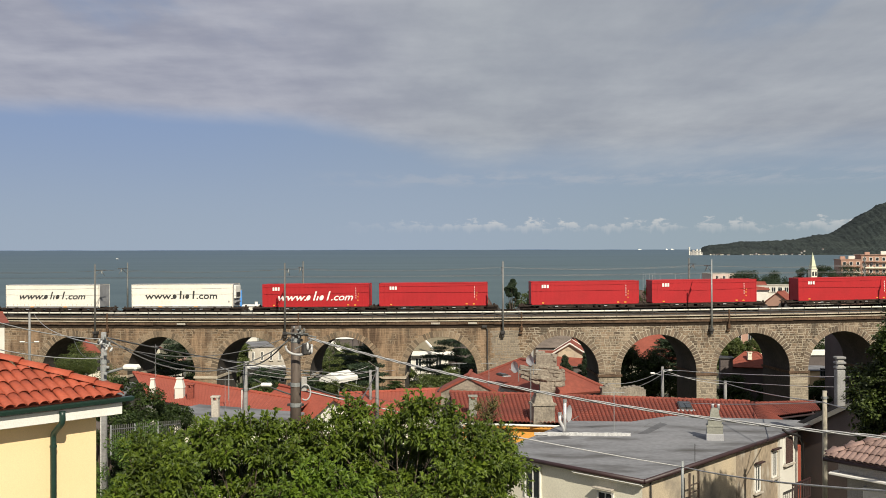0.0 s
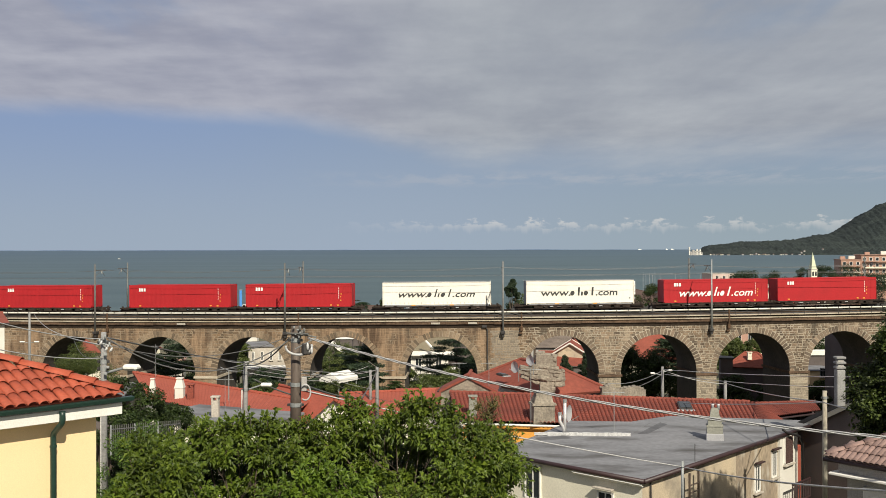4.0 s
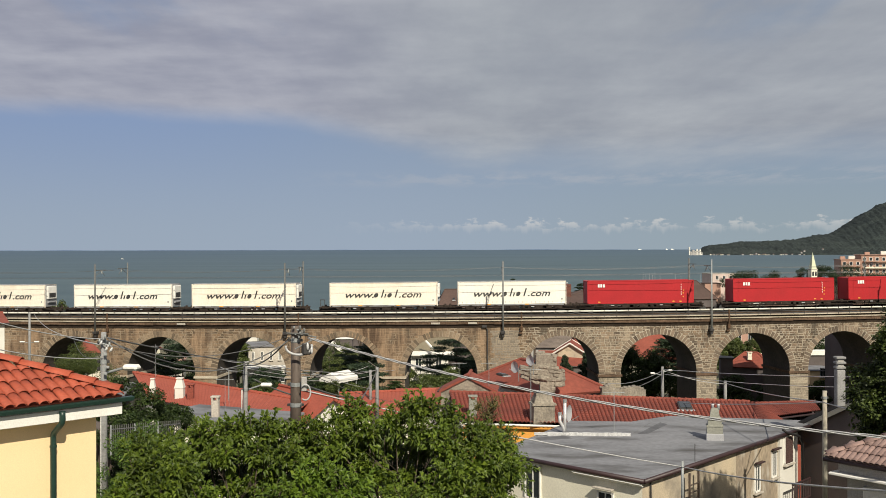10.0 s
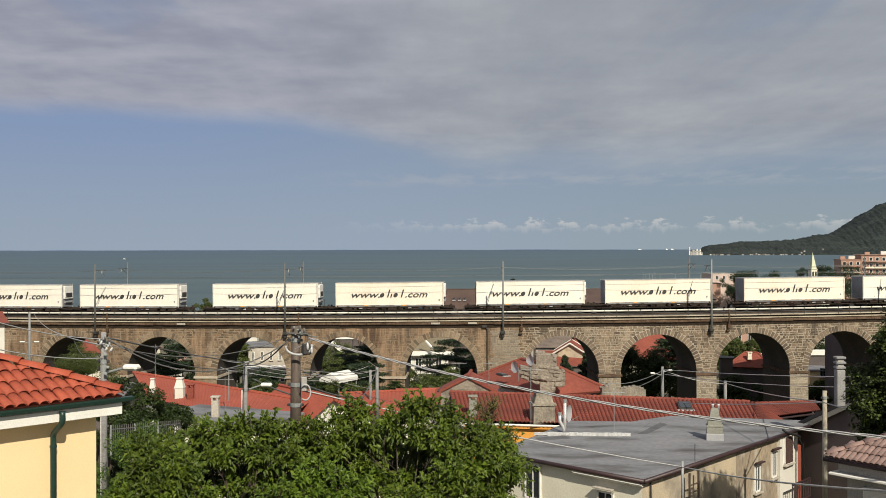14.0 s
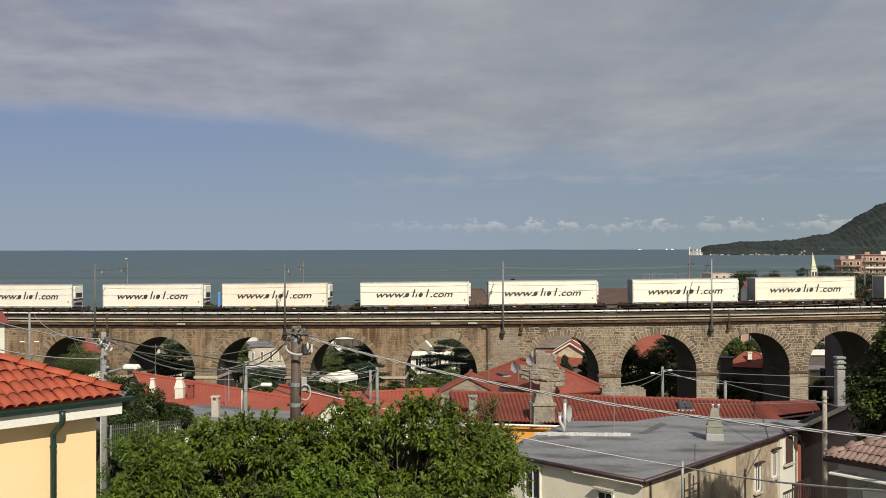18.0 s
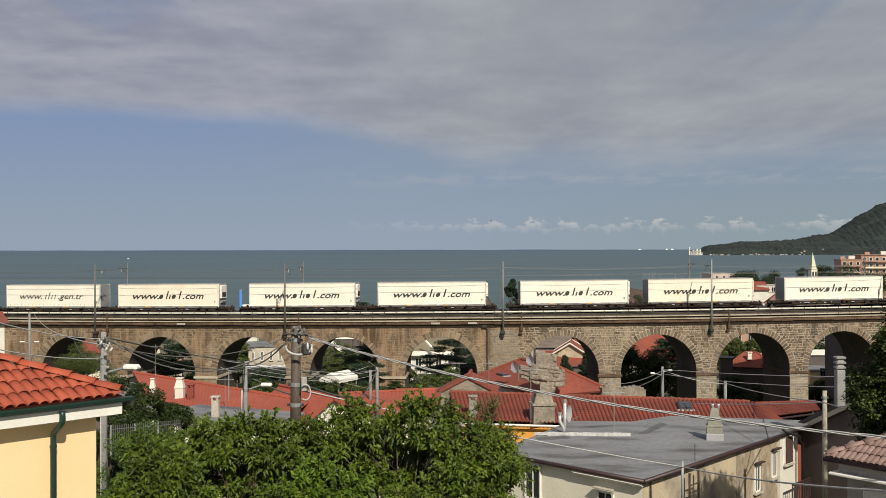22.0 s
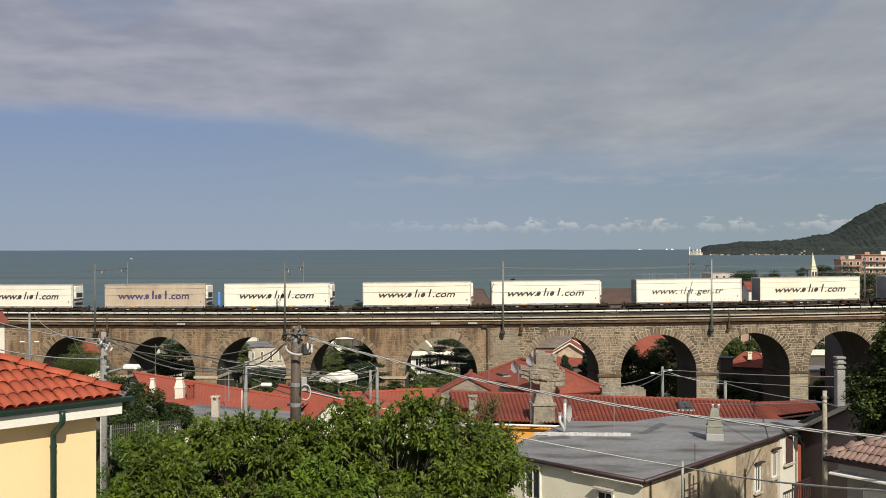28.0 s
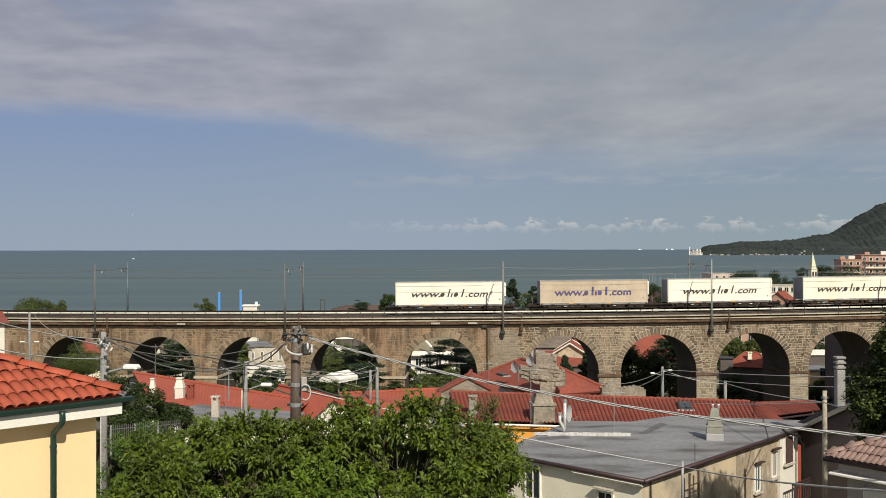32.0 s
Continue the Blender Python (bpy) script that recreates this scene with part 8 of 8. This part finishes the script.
fruit_tree(FRUIT, ground_at(-4.20, 21.8), [((-6.29, 21.00, 19.81), 0.38), ((-5.82, 20.70, 19.69), 0.42), ((-6.14, 20.30, 19.44), 0.38), ((-6.29, 19.80, 19.29), 0.30), ((-5.43, 20.20, 19.44), 0.44), ((-5.65, 19.70, 19.22), 0.40), ((-5.39, 20.90, 19.68), 0.36), ((-4.59, 21.80, 18.85), 0.36), ((-4.05, 21.80, 18.93), 0.34), ((-3.59, 22.00, 19.03), 0.32), ((-3.88, 23.00, 19.48), 0.43), ((-3.12, 23.00, 19.48), 0.43), ((-4.52, 23.00, 19.54), 0.38), ((-5.51, 22.60, 19.40), 0.40), ((-5.72, 21.50, 19.68), 0.50), ((-5.18, 22.00, 19.91), 0.46), ((-4.47, 22.00, 20.03), 0.44), ((-3.77, 22.20, 19.97), 0.44), ((-3.10, 22.40, 19.90), 0.40), ((-5.80, 20.50, 19.46), 0.48), ((-5.17, 20.50, 19.35), 0.48), ((-4.68, 21.40, 19.58), 0.40), ((-5.80, 20.00, 19.06), 0.40), ((-3.95, 21.60, 19.54), 0.38), ((-3.23, 21.60, 19.54), 0.41), ((-5.38, 20.00, 19.06), 0.47), ((-4.76, 20.20, 18.93), 0.38), ((-6.15, 19.80, 19.03), 0.33)],
           0.165, "leaf", 12, 2.2, [((-4.69, 22.00, 20.45), 0.40), ((-5.06, 22.00, 20.41), 0.40), ((-4.20, 22.00, 20.41), 0.40), ((-5.40, 22.00, 20.31), 0.45), ((-3.50, 22.20, 20.31), 0.40), ((-2.84, 22.40, 20.40), 0.50), ((-3.87, 22.20, 20.29), 0.35), ((-3.21, 22.30, 20.27), 0.40), ((-5.69, 21.60, 20.10), 0.35), ((-6.05, 20.60, 19.80), 0.30)], bare=[((-4.46, 21.20, 18.9), (-4.75, 21.20, 19.39)), ((-4.29, 21.20, 18.74), (-3.93, 21.20, 19.27)), ((-3.46, 21.20, 18.74), (-3.25, 21.20, 19.44))])
fruit_tree("young fruit tree with fresh light green leaves", ground_at(-2.40, 20.2), [((-2.54, 20.40, 19.41), 0.45), ((-2.06, 20.20, 19.09), 0.47), ((-2.99, 20.20, 19.10), 0.43), ((-1.69, 20.60, 19.20), 0.30), ((-2.66, 20.00, 18.98), 0.42), ((-3.56, 20.40, 18.93), 0.29)], 0.155, "leaf_fresh", 14, 2.2, [((-2.54, 20.40, 19.86), 0.30), ((-2.20, 20.40, 19.70), 0.30), ((-2.86, 20.30, 19.63), 0.30)], 0.08)
# added backing: its dark leaves stand in for shade inside the crowns
fruit_tree("added dark-leaved backing shrub for shaded gaps in fruit trees", ground_at(-3.04, 24.4), [((-5.66, 23.60, 18.82), 0.6), ((-6.24, 23.20, 18.66), 0.6), ((-5.55, 23.00, 18.42), 0.6), ((-5.10, 23.60, 19.32), 0.5), ((-4.89, 24.20, 18.53), 0.7), ((-4.19, 24.00, 18.17), 0.75), ((-3.31, 24.40, 18.21), 0.75), ((-2.49, 24.40, 18.48), 0.7), ((-1.80, 24.20, 18.52), 0.7), ((-1.13, 24.20, 18.39), 0.75), ((-0.33, 24.40, 18.47), 0.7), ((-1.28, 24.60, 19.11), 0.55), ((-2.24, 24.60, 18.98), 0.5), ((-3.06, 24.60, 18.91), 0.5), ((0.49, 24.60, 18.43), 0.7), ((-4.15, 24.60, 18.71), 0.5)], 0.13, "leaf_dark", 19, 2.5, (), 0.1, "shrub", slim=0.28, inner=1.6)
fruit_tree("fine-leaved olive-green shrub by the houses", ground_at(1.08, 25), [((1.08, 25.00, 19.93), 0.4), ((0.92, 25.00, 19.59), 0.42), ((1.22, 25.00, 20.17), 0.3), ((0.85, 25.00, 20.14), 0.25)], 0.06, "leaf_fine", 15, 3.0, (), 0.05, "shrub")
fruit_tree("leafy green shrub by the flat-roofed house", ground_at(1.28, 24), [((1.15, 24.00, 19.23), 0.6), ((1.46, 23.60, 18.78), 0.6), ((0.98, 23.20, 18.62), 0.65), ((0.89, 24.20, 19.46), 0.4), ((1.56, 24.20, 19.26), 0.42), ((1.37, 24.40, 19.56), 0.35)], 0.12, "leaf", 18, 2.0, (), 0.08, "shrub")
plant(-6.85, 22.6, 19.95, 1.3, 15.0, 52000, 0.052, "leaf_hedge", 13, "clipped fine-leaved green hedge bush", tufts=60, trunk=0.08, name="bush")
plant(-11.85, 36, 19.60, 0.9, 14.0, 16000, 0.09, "leaf_dark", 28, "dark dense garden tree with small leaves", tufts=34)
plant(-11.12, 36.5, 19.43, 1.15, 13.5, 24000, 0.09, "leaf_dark", 21, "dark dense garden tree with small leaves", tufts=45)
plant(-10.52, 34.5, 19.30, 0.8, 14.0, 12800, 0.09, "leaf_dark", 22, "dark dense garden tree with small leaves", tufts=30)
plant(-10.67, 37.5, 18.60, 0.9, 14.0, 12800, 0.09, "leaf_dark", 26, "dark dense garden tree with small leaves", tufts=30)
plant(-10.43, 39.5, 18.20, 0.9, 14.0, 14000, 0.09, "leaf_dark", 25, "dark dense garden tree with small leaves", tufts=30)
plant(12.98, 28.5, 22.21, 1.15, 17.6, 42000, 0.11, "leaf_broad", 23, "tall dark broadleaf tree beside the houses", tufts=70, trunk=0.2, spray=True)
plant(16.7, 28.6, 25.9, 2.4, 19.5, 36000, 0.17, "leaf_broad", 27, "tall dark broadleaf tree beside the houses", tufts=110, trunk=0.28, spray=True)
plant(13.5, 30.5, 20.93, 0.62, 18.2, 15000, 0.105, "leaf_broad", 24, "dark broadleaf tree standing beside the houses", tufts=30, spray=True)
# before and beyond the viaduct
for i, (x, yt, d, sp, mt) in enumerate(((600, 676, 102, 1.6, "leaf_far"), (566, 672, 104, 1.3, "leaf_dark"), (640, 680, 100, 1.3, "leaf_far"), (540, 662, 112, 1.8, "leaf_conifer"), (470, 672, 106, 1.5, "leaf_far"), (700, 672, 110, 1.4, "leaf_dark"))):
    plant((x - 784) / 1800 * d, d, 24 - (yt - 442.7) / 1800 * d, sp, 24 - (yt - 442.7) / 1800 * d - 2.6, 3000, 0.26, mt, 140 + i, "low green shrub before the arches", "layer" if i % 2 else "round", 30, 0.1, name="shrub", group="shrubs before the arches")
plant(-39.45, 112, 13.52, 3.3, 5.0, 16000, 0.24, "leaf_far", 31, "green tree before the viaduct", tufts=45)
plant(-53.65, 147, 10.43, 3.0, 4, 5000, 0.4, "leaf_far", 32, "green tree beyond the arch", tufts=30)
plant(-38.45, 150, 11.27, 5.0, 4, 9000, 0.42, "leaf_conifer", 33, "dark spreading tree beyond the arch", "layer")
plant(-44.08, 152, 8.86, 2.5, 3, 4000, 0.4, "leaf_far", 34, "green tree beyond the arch")
plant(-30.17, 150, 10.77, 2.0, 4, 4000, 0.4, "leaf_far", 35, "slim green tree beyond the arch")
plant(-11.04, 141, 11.45, 4.2, 6, 7500, 0.34, "leaf_conifer", 36, "dark spreading cedar beyond the arch", "layer", 34)
plant(-16.84, 150, 9.01, 4.0, 3, 6000, 0.42, "leaf_far", 37, "green shrubs beyond the arch")
plant(-20.91, 118, 10.29, 3.2, 5, 8000, 0.34, "leaf_conifer", 38, "dark spreading cedar before the arch", "layer", 40)
plant(-8.94, 113, 11.72, 3.4, 6, 8000, 0.34, "leaf_conifer", 39, "dark spreading cedar before the arch", "layer", 40)
plant(1.9, 142, 12.1, 5.2, 4.5, 15000, 0.32, "leaf_conifer", 40, "dark cedar beyond the arch", "layer", 64)
plant(-0.93, 118, 10.39, 2.6, 5, 6000, 0.34, "leaf_far", 41, "green tree before the arch")
plant(18.00, 150, 8.58, 2.2, 3, 8000, 0.28, "leaf_conifer", 42, "small dark conifer beyond the arch", "cone")
plant(20.6, 146, 9.15, 3.0, 3, 11000, 0.28, "leaf_conifer", 43, "small dark conifer beyond the arch", "cone")
plant(27.30, 142, 10.73, 4.0, 3, 12000, 0.4, "leaf_dark", 44, "dark broad tree beyond the arch", tufts=55)
plant(33.42, 150, 11.30, 3.6, 5, 8000, 0.4, "leaf_conifer", 45, "dark cedar beyond the arch", "layer")
plant(36.98, 162, 9.92, 3.0, 4, 5000, 0.4, "leaf_red", 46, "reddish-leaved tree beyond the arch")
for i in range(4):
    plant((1288 + 20 * i - 784) / 1800 * 172, 172 + i, 8.56 + (i % 2) * 1.0, 2.2, 3, 4500, 0.4, "leaf_far", 50 + i, "green hedge tree beyond the arch", "cone" if i % 2 else "round", 24, group="hedge trees")
plant(55.92, 152, 4.51, 2.0, 2, 3000, 0.4, "leaf_far", 56, "green shrub beyond the last arch")
for i, (x, d, yt, sp, mt, shp) in enumerate(((555, 158, 615, 3.4, "leaf_conifer", "layer"), (600, 165, 603, 3.2, "leaf_far", "round"), (668, 150, 622, 2.6, "leaf_far", "round"), (720, 148, 655, 2.0, "leaf_far", "round"), (835, 150, 610, 2.6, "leaf_conifer", "layer"),
                                              (960, 150, 640, 2.4, "leaf_dark", "round"), (1105, 138, 640, 2.4, "leaf_dark", "round"), (1160, 138, 625, 2.6, "leaf_dark", "round"), (1215, 140, 650, 2.0, "leaf_far", "round"), (1446, 196, 596, 3.4, "leaf_dark", "round"), (1300, 140, 665, 2.4, "leaf_dark", "round"), (1365, 142, 668, 2.0, "leaf_dark", "round"),
                                              (1440, 142, 690, 2.2, "leaf_dark", "round"), (1500, 150, 640, 3.0, "leaf_dark", "round"), (275, 140, 665, 2.2, "leaf_dark", "round"), (350, 165, 612, 2.6, "leaf_dark", "round"), (100, 150, 635, 2.6, "leaf_dark", "round"))):
    x0 = (x - 784) / 1800 * d
    zt = 24 - (yt - (443.8 - 2.2 * x / 1200)) / 1800 * d
    plant(x0, d, zt, sp, max(1.5, zt - sp * 2.4), 4500, 0.36, mt, 120 + i, "dark garden tree beyond the arches", shp, 30, 0.2, group="garden trees")
# above the deck line, near the shore
for i, (x, yt, d, sp, mt, shp) in enumerate(((40, 529, 185, 3.2, "leaf_far", "round"), (75, 527, 190, 3.0, "leaf_far", "round"), (100, 531, 186, 2.6, "leaf_far", "round"), (362, 529, 200, 2.6, "leaf_far", "round"),
                                         (638, 531, 210, 3.0, "leaf_conifer", "layer"), (692, 512, 195, 2.2, "leaf_dark", "round"), (907, 489, 190, 2.6, "leaf_conifer", "cone"), (945, 496, 185, 2.2, "leaf_conifer", "cone"),
                                         (925, 515, 195, 3.2, "leaf_far", "round"), (1158, 500, 230, 3.4, "leaf_dark", "round"), (1027, 499, 262, 1.5, "leaf_dark", "layer"), (985, 506, 261, 2.2, "leaf_far", "round"), (968, 503, 261, 2.4, "leaf_far", "round"), (1318, 481, 320, 5.0, "leaf_far", "round"),
                                         (1300, 484, 318, 4.0, "leaf_far", "round"), (1376, 481, 330, 4.8, "leaf_dark", "round"), (1395, 490, 300, 4.0, "leaf_far", "round"), (1360, 492, 305, 6.0, "leaf_far", "round"),
                                         (1412, 494, 330, 3.5, "leaf_far", "round"), (1458, 466, 380, 4.6, "leaf_dark", "round"), (1428, 472, 385, 4.0, "leaf_dark", "round"), (1505, 462, 385, 7.0, "leaf_far", "round"),
                                         (1530, 482, 300, 6.0, "leaf_dark", "round"), (1550, 478, 300, 6.0, "leaf_dark", "round"), (1480, 486, 360, 5.0, "leaf_far", "round"), (1345, 488, 320, 4.0, "leaf_dark", "round"))):
    x0 = (x - 784) / 1800 * d
    zt = 24 - (yt - (443.8 - 2.2 * x / 1200)) / 1800 * d
    plant(x0, d, zt, sp, zt - max(6.0, sp * 2.2), 4500 if d < 250 else 5500, 0.36 if d < 250 else 0.45, mt if d < 250 else "leaf_conifer", 70 + i, "green tree near the shore", shp, 26, 0.3, group="shore trees")


# ---- gulls and boats ----
def gull():
    b = thing("gull", "pale gull gliding over the bay", "bird", group="gulls")
    body = Shape().tube([(-0.26, 0, 0), (-0.1, 0, 0.02), (0.1, 0, 0.03), (0.26, 0, 0)], [0.02, 0.075, 0.07, 0.02], 8)
    part("body", body, M["bird"], b, smooth=True)
    for s in (-1, 1):
        w = Shape()
        vs = [(0.1, 0.04 * s, 0.03), (-0.1, 0.04 * s, 0.03), (0.16, 0.38 * s, 0.16), (-0.02, 0.38 * s, 0.16), (0.0, 0.78 * s, 0.08), (-0.06, 0.76 * s, 0.08)]
        vs += [(x, y, z + 0.015) for x, y, z in vs]
        w.add(vs, [(0, 1, 3, 2), (2, 3, 5, 4), (6, 8, 9, 7), (8, 10, 11, 9), (0, 2, 8, 6), (2, 4, 10, 8), (1, 7, 9, 3), (3, 9, 11, 5), (4, 5, 11, 10), (0, 6, 7, 1)])
        part("wing", w, M["bird"], b)
    return b


def small_boat():
    b = thing("motor_boat", "small white motor boat out on the bay", "boat", group="boats on the bay")
    sh = Shape()
    vs = [(-3, -1, 1), (2, -1, 1), (4, 0, 1.3), (2, 1, 1), (-3, 1, 1), (-3, 0, -0.3), (2.5, 0, -0.3)]
    sh.add(vs, [(0, 1, 2, 3, 4), (0, 5, 6, 1), (1, 6, 2), (2, 6, 3), (3, 6, 5, 4), (0, 4, 5)])
    part("hull", sh, M["white_paint"], b)
    part("cabin", Shape().box((-0.5, 0, 1.6), (2.4, 1.4, 1.3), 0, 0.1), M["white_paint"], b)
    return b


BOATS = [small_boat()]
GULLS = [gull() for _ in range(2)]
for x, y, w in ((1132, 441.8, 14), (1180, 441.6, 9), (1190, 441.6, 14)):
    d = 4200
    b = thing("far_ship", "tiny white ship on the horizon", "ship", ((x - 784) / 1800 * d, d, 22.0), group="ships on the horizon")
    part("hull", Shape().box((0, 0, 0.8), (w, 4, 2.4), 0, 0.3), M["white_paint"], b)
    part("superstructure", Shape().box((-w * 0.15, 0, 3), (w * 0.5, 3, 3), 0, 0.3), M["white_paint"], b)


# ---- stones of the viaduct ----
def stones():
    rng = random.Random(3)
    ring = 0.8
    proud = 0.035

    def block(sh, cs, off0, off1, inset=0.0):
        """A stone from four corners (s, z), with chamfered front edges."""
        ms, mz = sum(c[0] for c in cs) / 4, sum(c[1] for c in cs) / 4
        fr = []
        for s, z in cs:
            fr.append((s + (ms - s) * 0.07, z + (mz - z) * 0.1))
        vs = [on_track(s, off1, z) for s, z in cs] + [on_track(s, off0 + proud * 0.5, z) for s, z in cs] + [on_track(s, off0, z) for s, z in fr]
        fs = []
        for k in range(4):
            j = (k + 1) % 4
            fs += [(k, j, 4 + j, 4 + k), (4 + k, 4 + j, 8 + j, 8 + k)]
        fs.append((8, 9, 10, 11))
        return sh.add(vs, fs)

    def simple(name, sh, parent, material="stone_piece"):
        me = bpy.data.meshes.new(name)
        me.from_pydata(sh.v, [], sh.f)
        me.materials.append(M[material])
        ob = new(name, me)
        ob.parent = parent
        return ob

    # arch rings
    for c, r in ARCHES:
        if c < -62 or c > 66:
            continue
        n = 37
        k = (CROWN - SPRING)
        for i in range(n):
            g = 0.085 + rng.uniform(-0.03, 0.03)
            a0, a1 = math.pi * (i + g * 1.2) / n, math.pi * (i + 1 - g * 1.2) / n
            ex = ring * rng.uniform(0.86, 1.02)
            cs = [(c - math.cos(a) * (r + q), SPRING + math.sin(a) * (k + q)) for a, q in ((a0, 0.0), (a1, 0.0), (a1, ex), (a0, ex))]
            simple("voussoir", block(Shape(), cs, FACE - 0.012 - rng.random() * 0.03, FACE + 0.1), VIADUCT, "ring_stone")
    # courses of stone
    rest, piers = Shape(), Shape()
    z = 2.6
    count = 0
    while z < TOPZ - 0.1:
        hgt = min(rng.uniform(0.21, 0.37), TOPZ - z)
        mid = z + hgt / 2
        spans, s = [], -74.0
        for c, r in ARCHES:
            if mid < SPRING:
                hw = r
            else:
                q = 1 - ((mid - SPRING) / (CROWN - SPRING + ring)) ** 2
                hw = (r + ring) * math.sqrt(q) if q > 0 else 0
            if hw > 0:
                spans.append((s, c - hw))
                s = c + hw
        spans.append((s, 76.0))
        for a, b in spans:
            s = a + 0.01
            while s < b - 0.05:
                w = rng.uniform(0.22, 0.72)
                if s + w > b - 0.3:
                    w = b - s
                g = rng.uniform(0.028, 0.046)
                jz = rng.uniform(-0.02, 0.02)
                q = lambda: rng.uniform(-0.042, 0.042)
                cs = [(s + g + q(), z + g + jz + q()), (s + w - g + q(), z + g + jz + q()), (s + w - g + q(), z + hgt - g + q()), (s + g + q(), z + hgt - g + q())]
                off = FACE - proud * rng.uniform(0.2, 1.3)
                if 5.0 < s < 24.0 and mid > 9.0 and count < 290:
                    simple("stone", block(Shape(), cs, off, FACE + 0.1), VIADUCT, "pale_block" if 5.6 < s < 8.9 else "stone_piece")
                    count += 1
                elif -60 < s < 62:
                    block(piers if s > 17 and mid < 8.5 else rest, cs, off, FACE + 0.1)
                s += w
        z += hgt
    for name, sh, material in (("stonework", rest, "stone"), ("pier_stonework", piers, "pier_stone")):
        me = bpy.data.meshes.new(name)
        me.from_pydata(sh.v, [], sh.f)
        me.materials.append(M[material])
        ob = new(name, me)
        ob.parent = VIADUCT
        tagged(ob, kind="stuff")


stones()

# ---- motion ----
def motions():
    for u, load, wagon in TRAIN:
        rows = [(t, train_pose(u + gone(t))) for t in range(0, 33)]
        walk(load, rows)
        walk(wagon, rows)
    for b in BOATS:
        walk(b, [(0, pose(-723, 2257, 4.4)), (32, pose(-687, 2257, 4.4))])
    walk(GULLS[0], [(0, pose(170, 300, 34, 0, 0, 180)), (16, pose(95, 210, 31, 0, -10, 175)), (19, pose(47.5, 200, 29.6, -25, 0, 180)), (23, pose(-1.7, 200, 29.5, 20, 0, 180)), (28, pose(-61, 200, 30.8, -10, 0, 180)), (32, pose(-108, 200, 31, 0, 0, 180))])
    walk(GULLS[1], [(0, pose(420, 420, 30, 0, 0, 180)), (20, pose(111, 420, 23, 0, 0, 180)), (27, pose(-29, 420, 23.2, 0, 0, 180)), (28, pose(-49.2, 420, 26.7, 0, 0, 180)), (28.5, pose(-59.5, 420, 30.7, 20, 0, 180)), (29.5, pose(-78.9, 420, 39.3, -20, 0, 180)), (30, pose(-88.4, 420, 39.3, 15, 0, 180)), (30.5, pose(-97.8, 420, 37.7, 50, 0, 180)), (31, pose(-109.2, 420, 37, -30, 0, 180)), (31.5, pose(-119.5, 420, 37, -45, 0, 170)), (32, pose(-128.1, 420, 38.7, -30, 0, 180))])


motions()
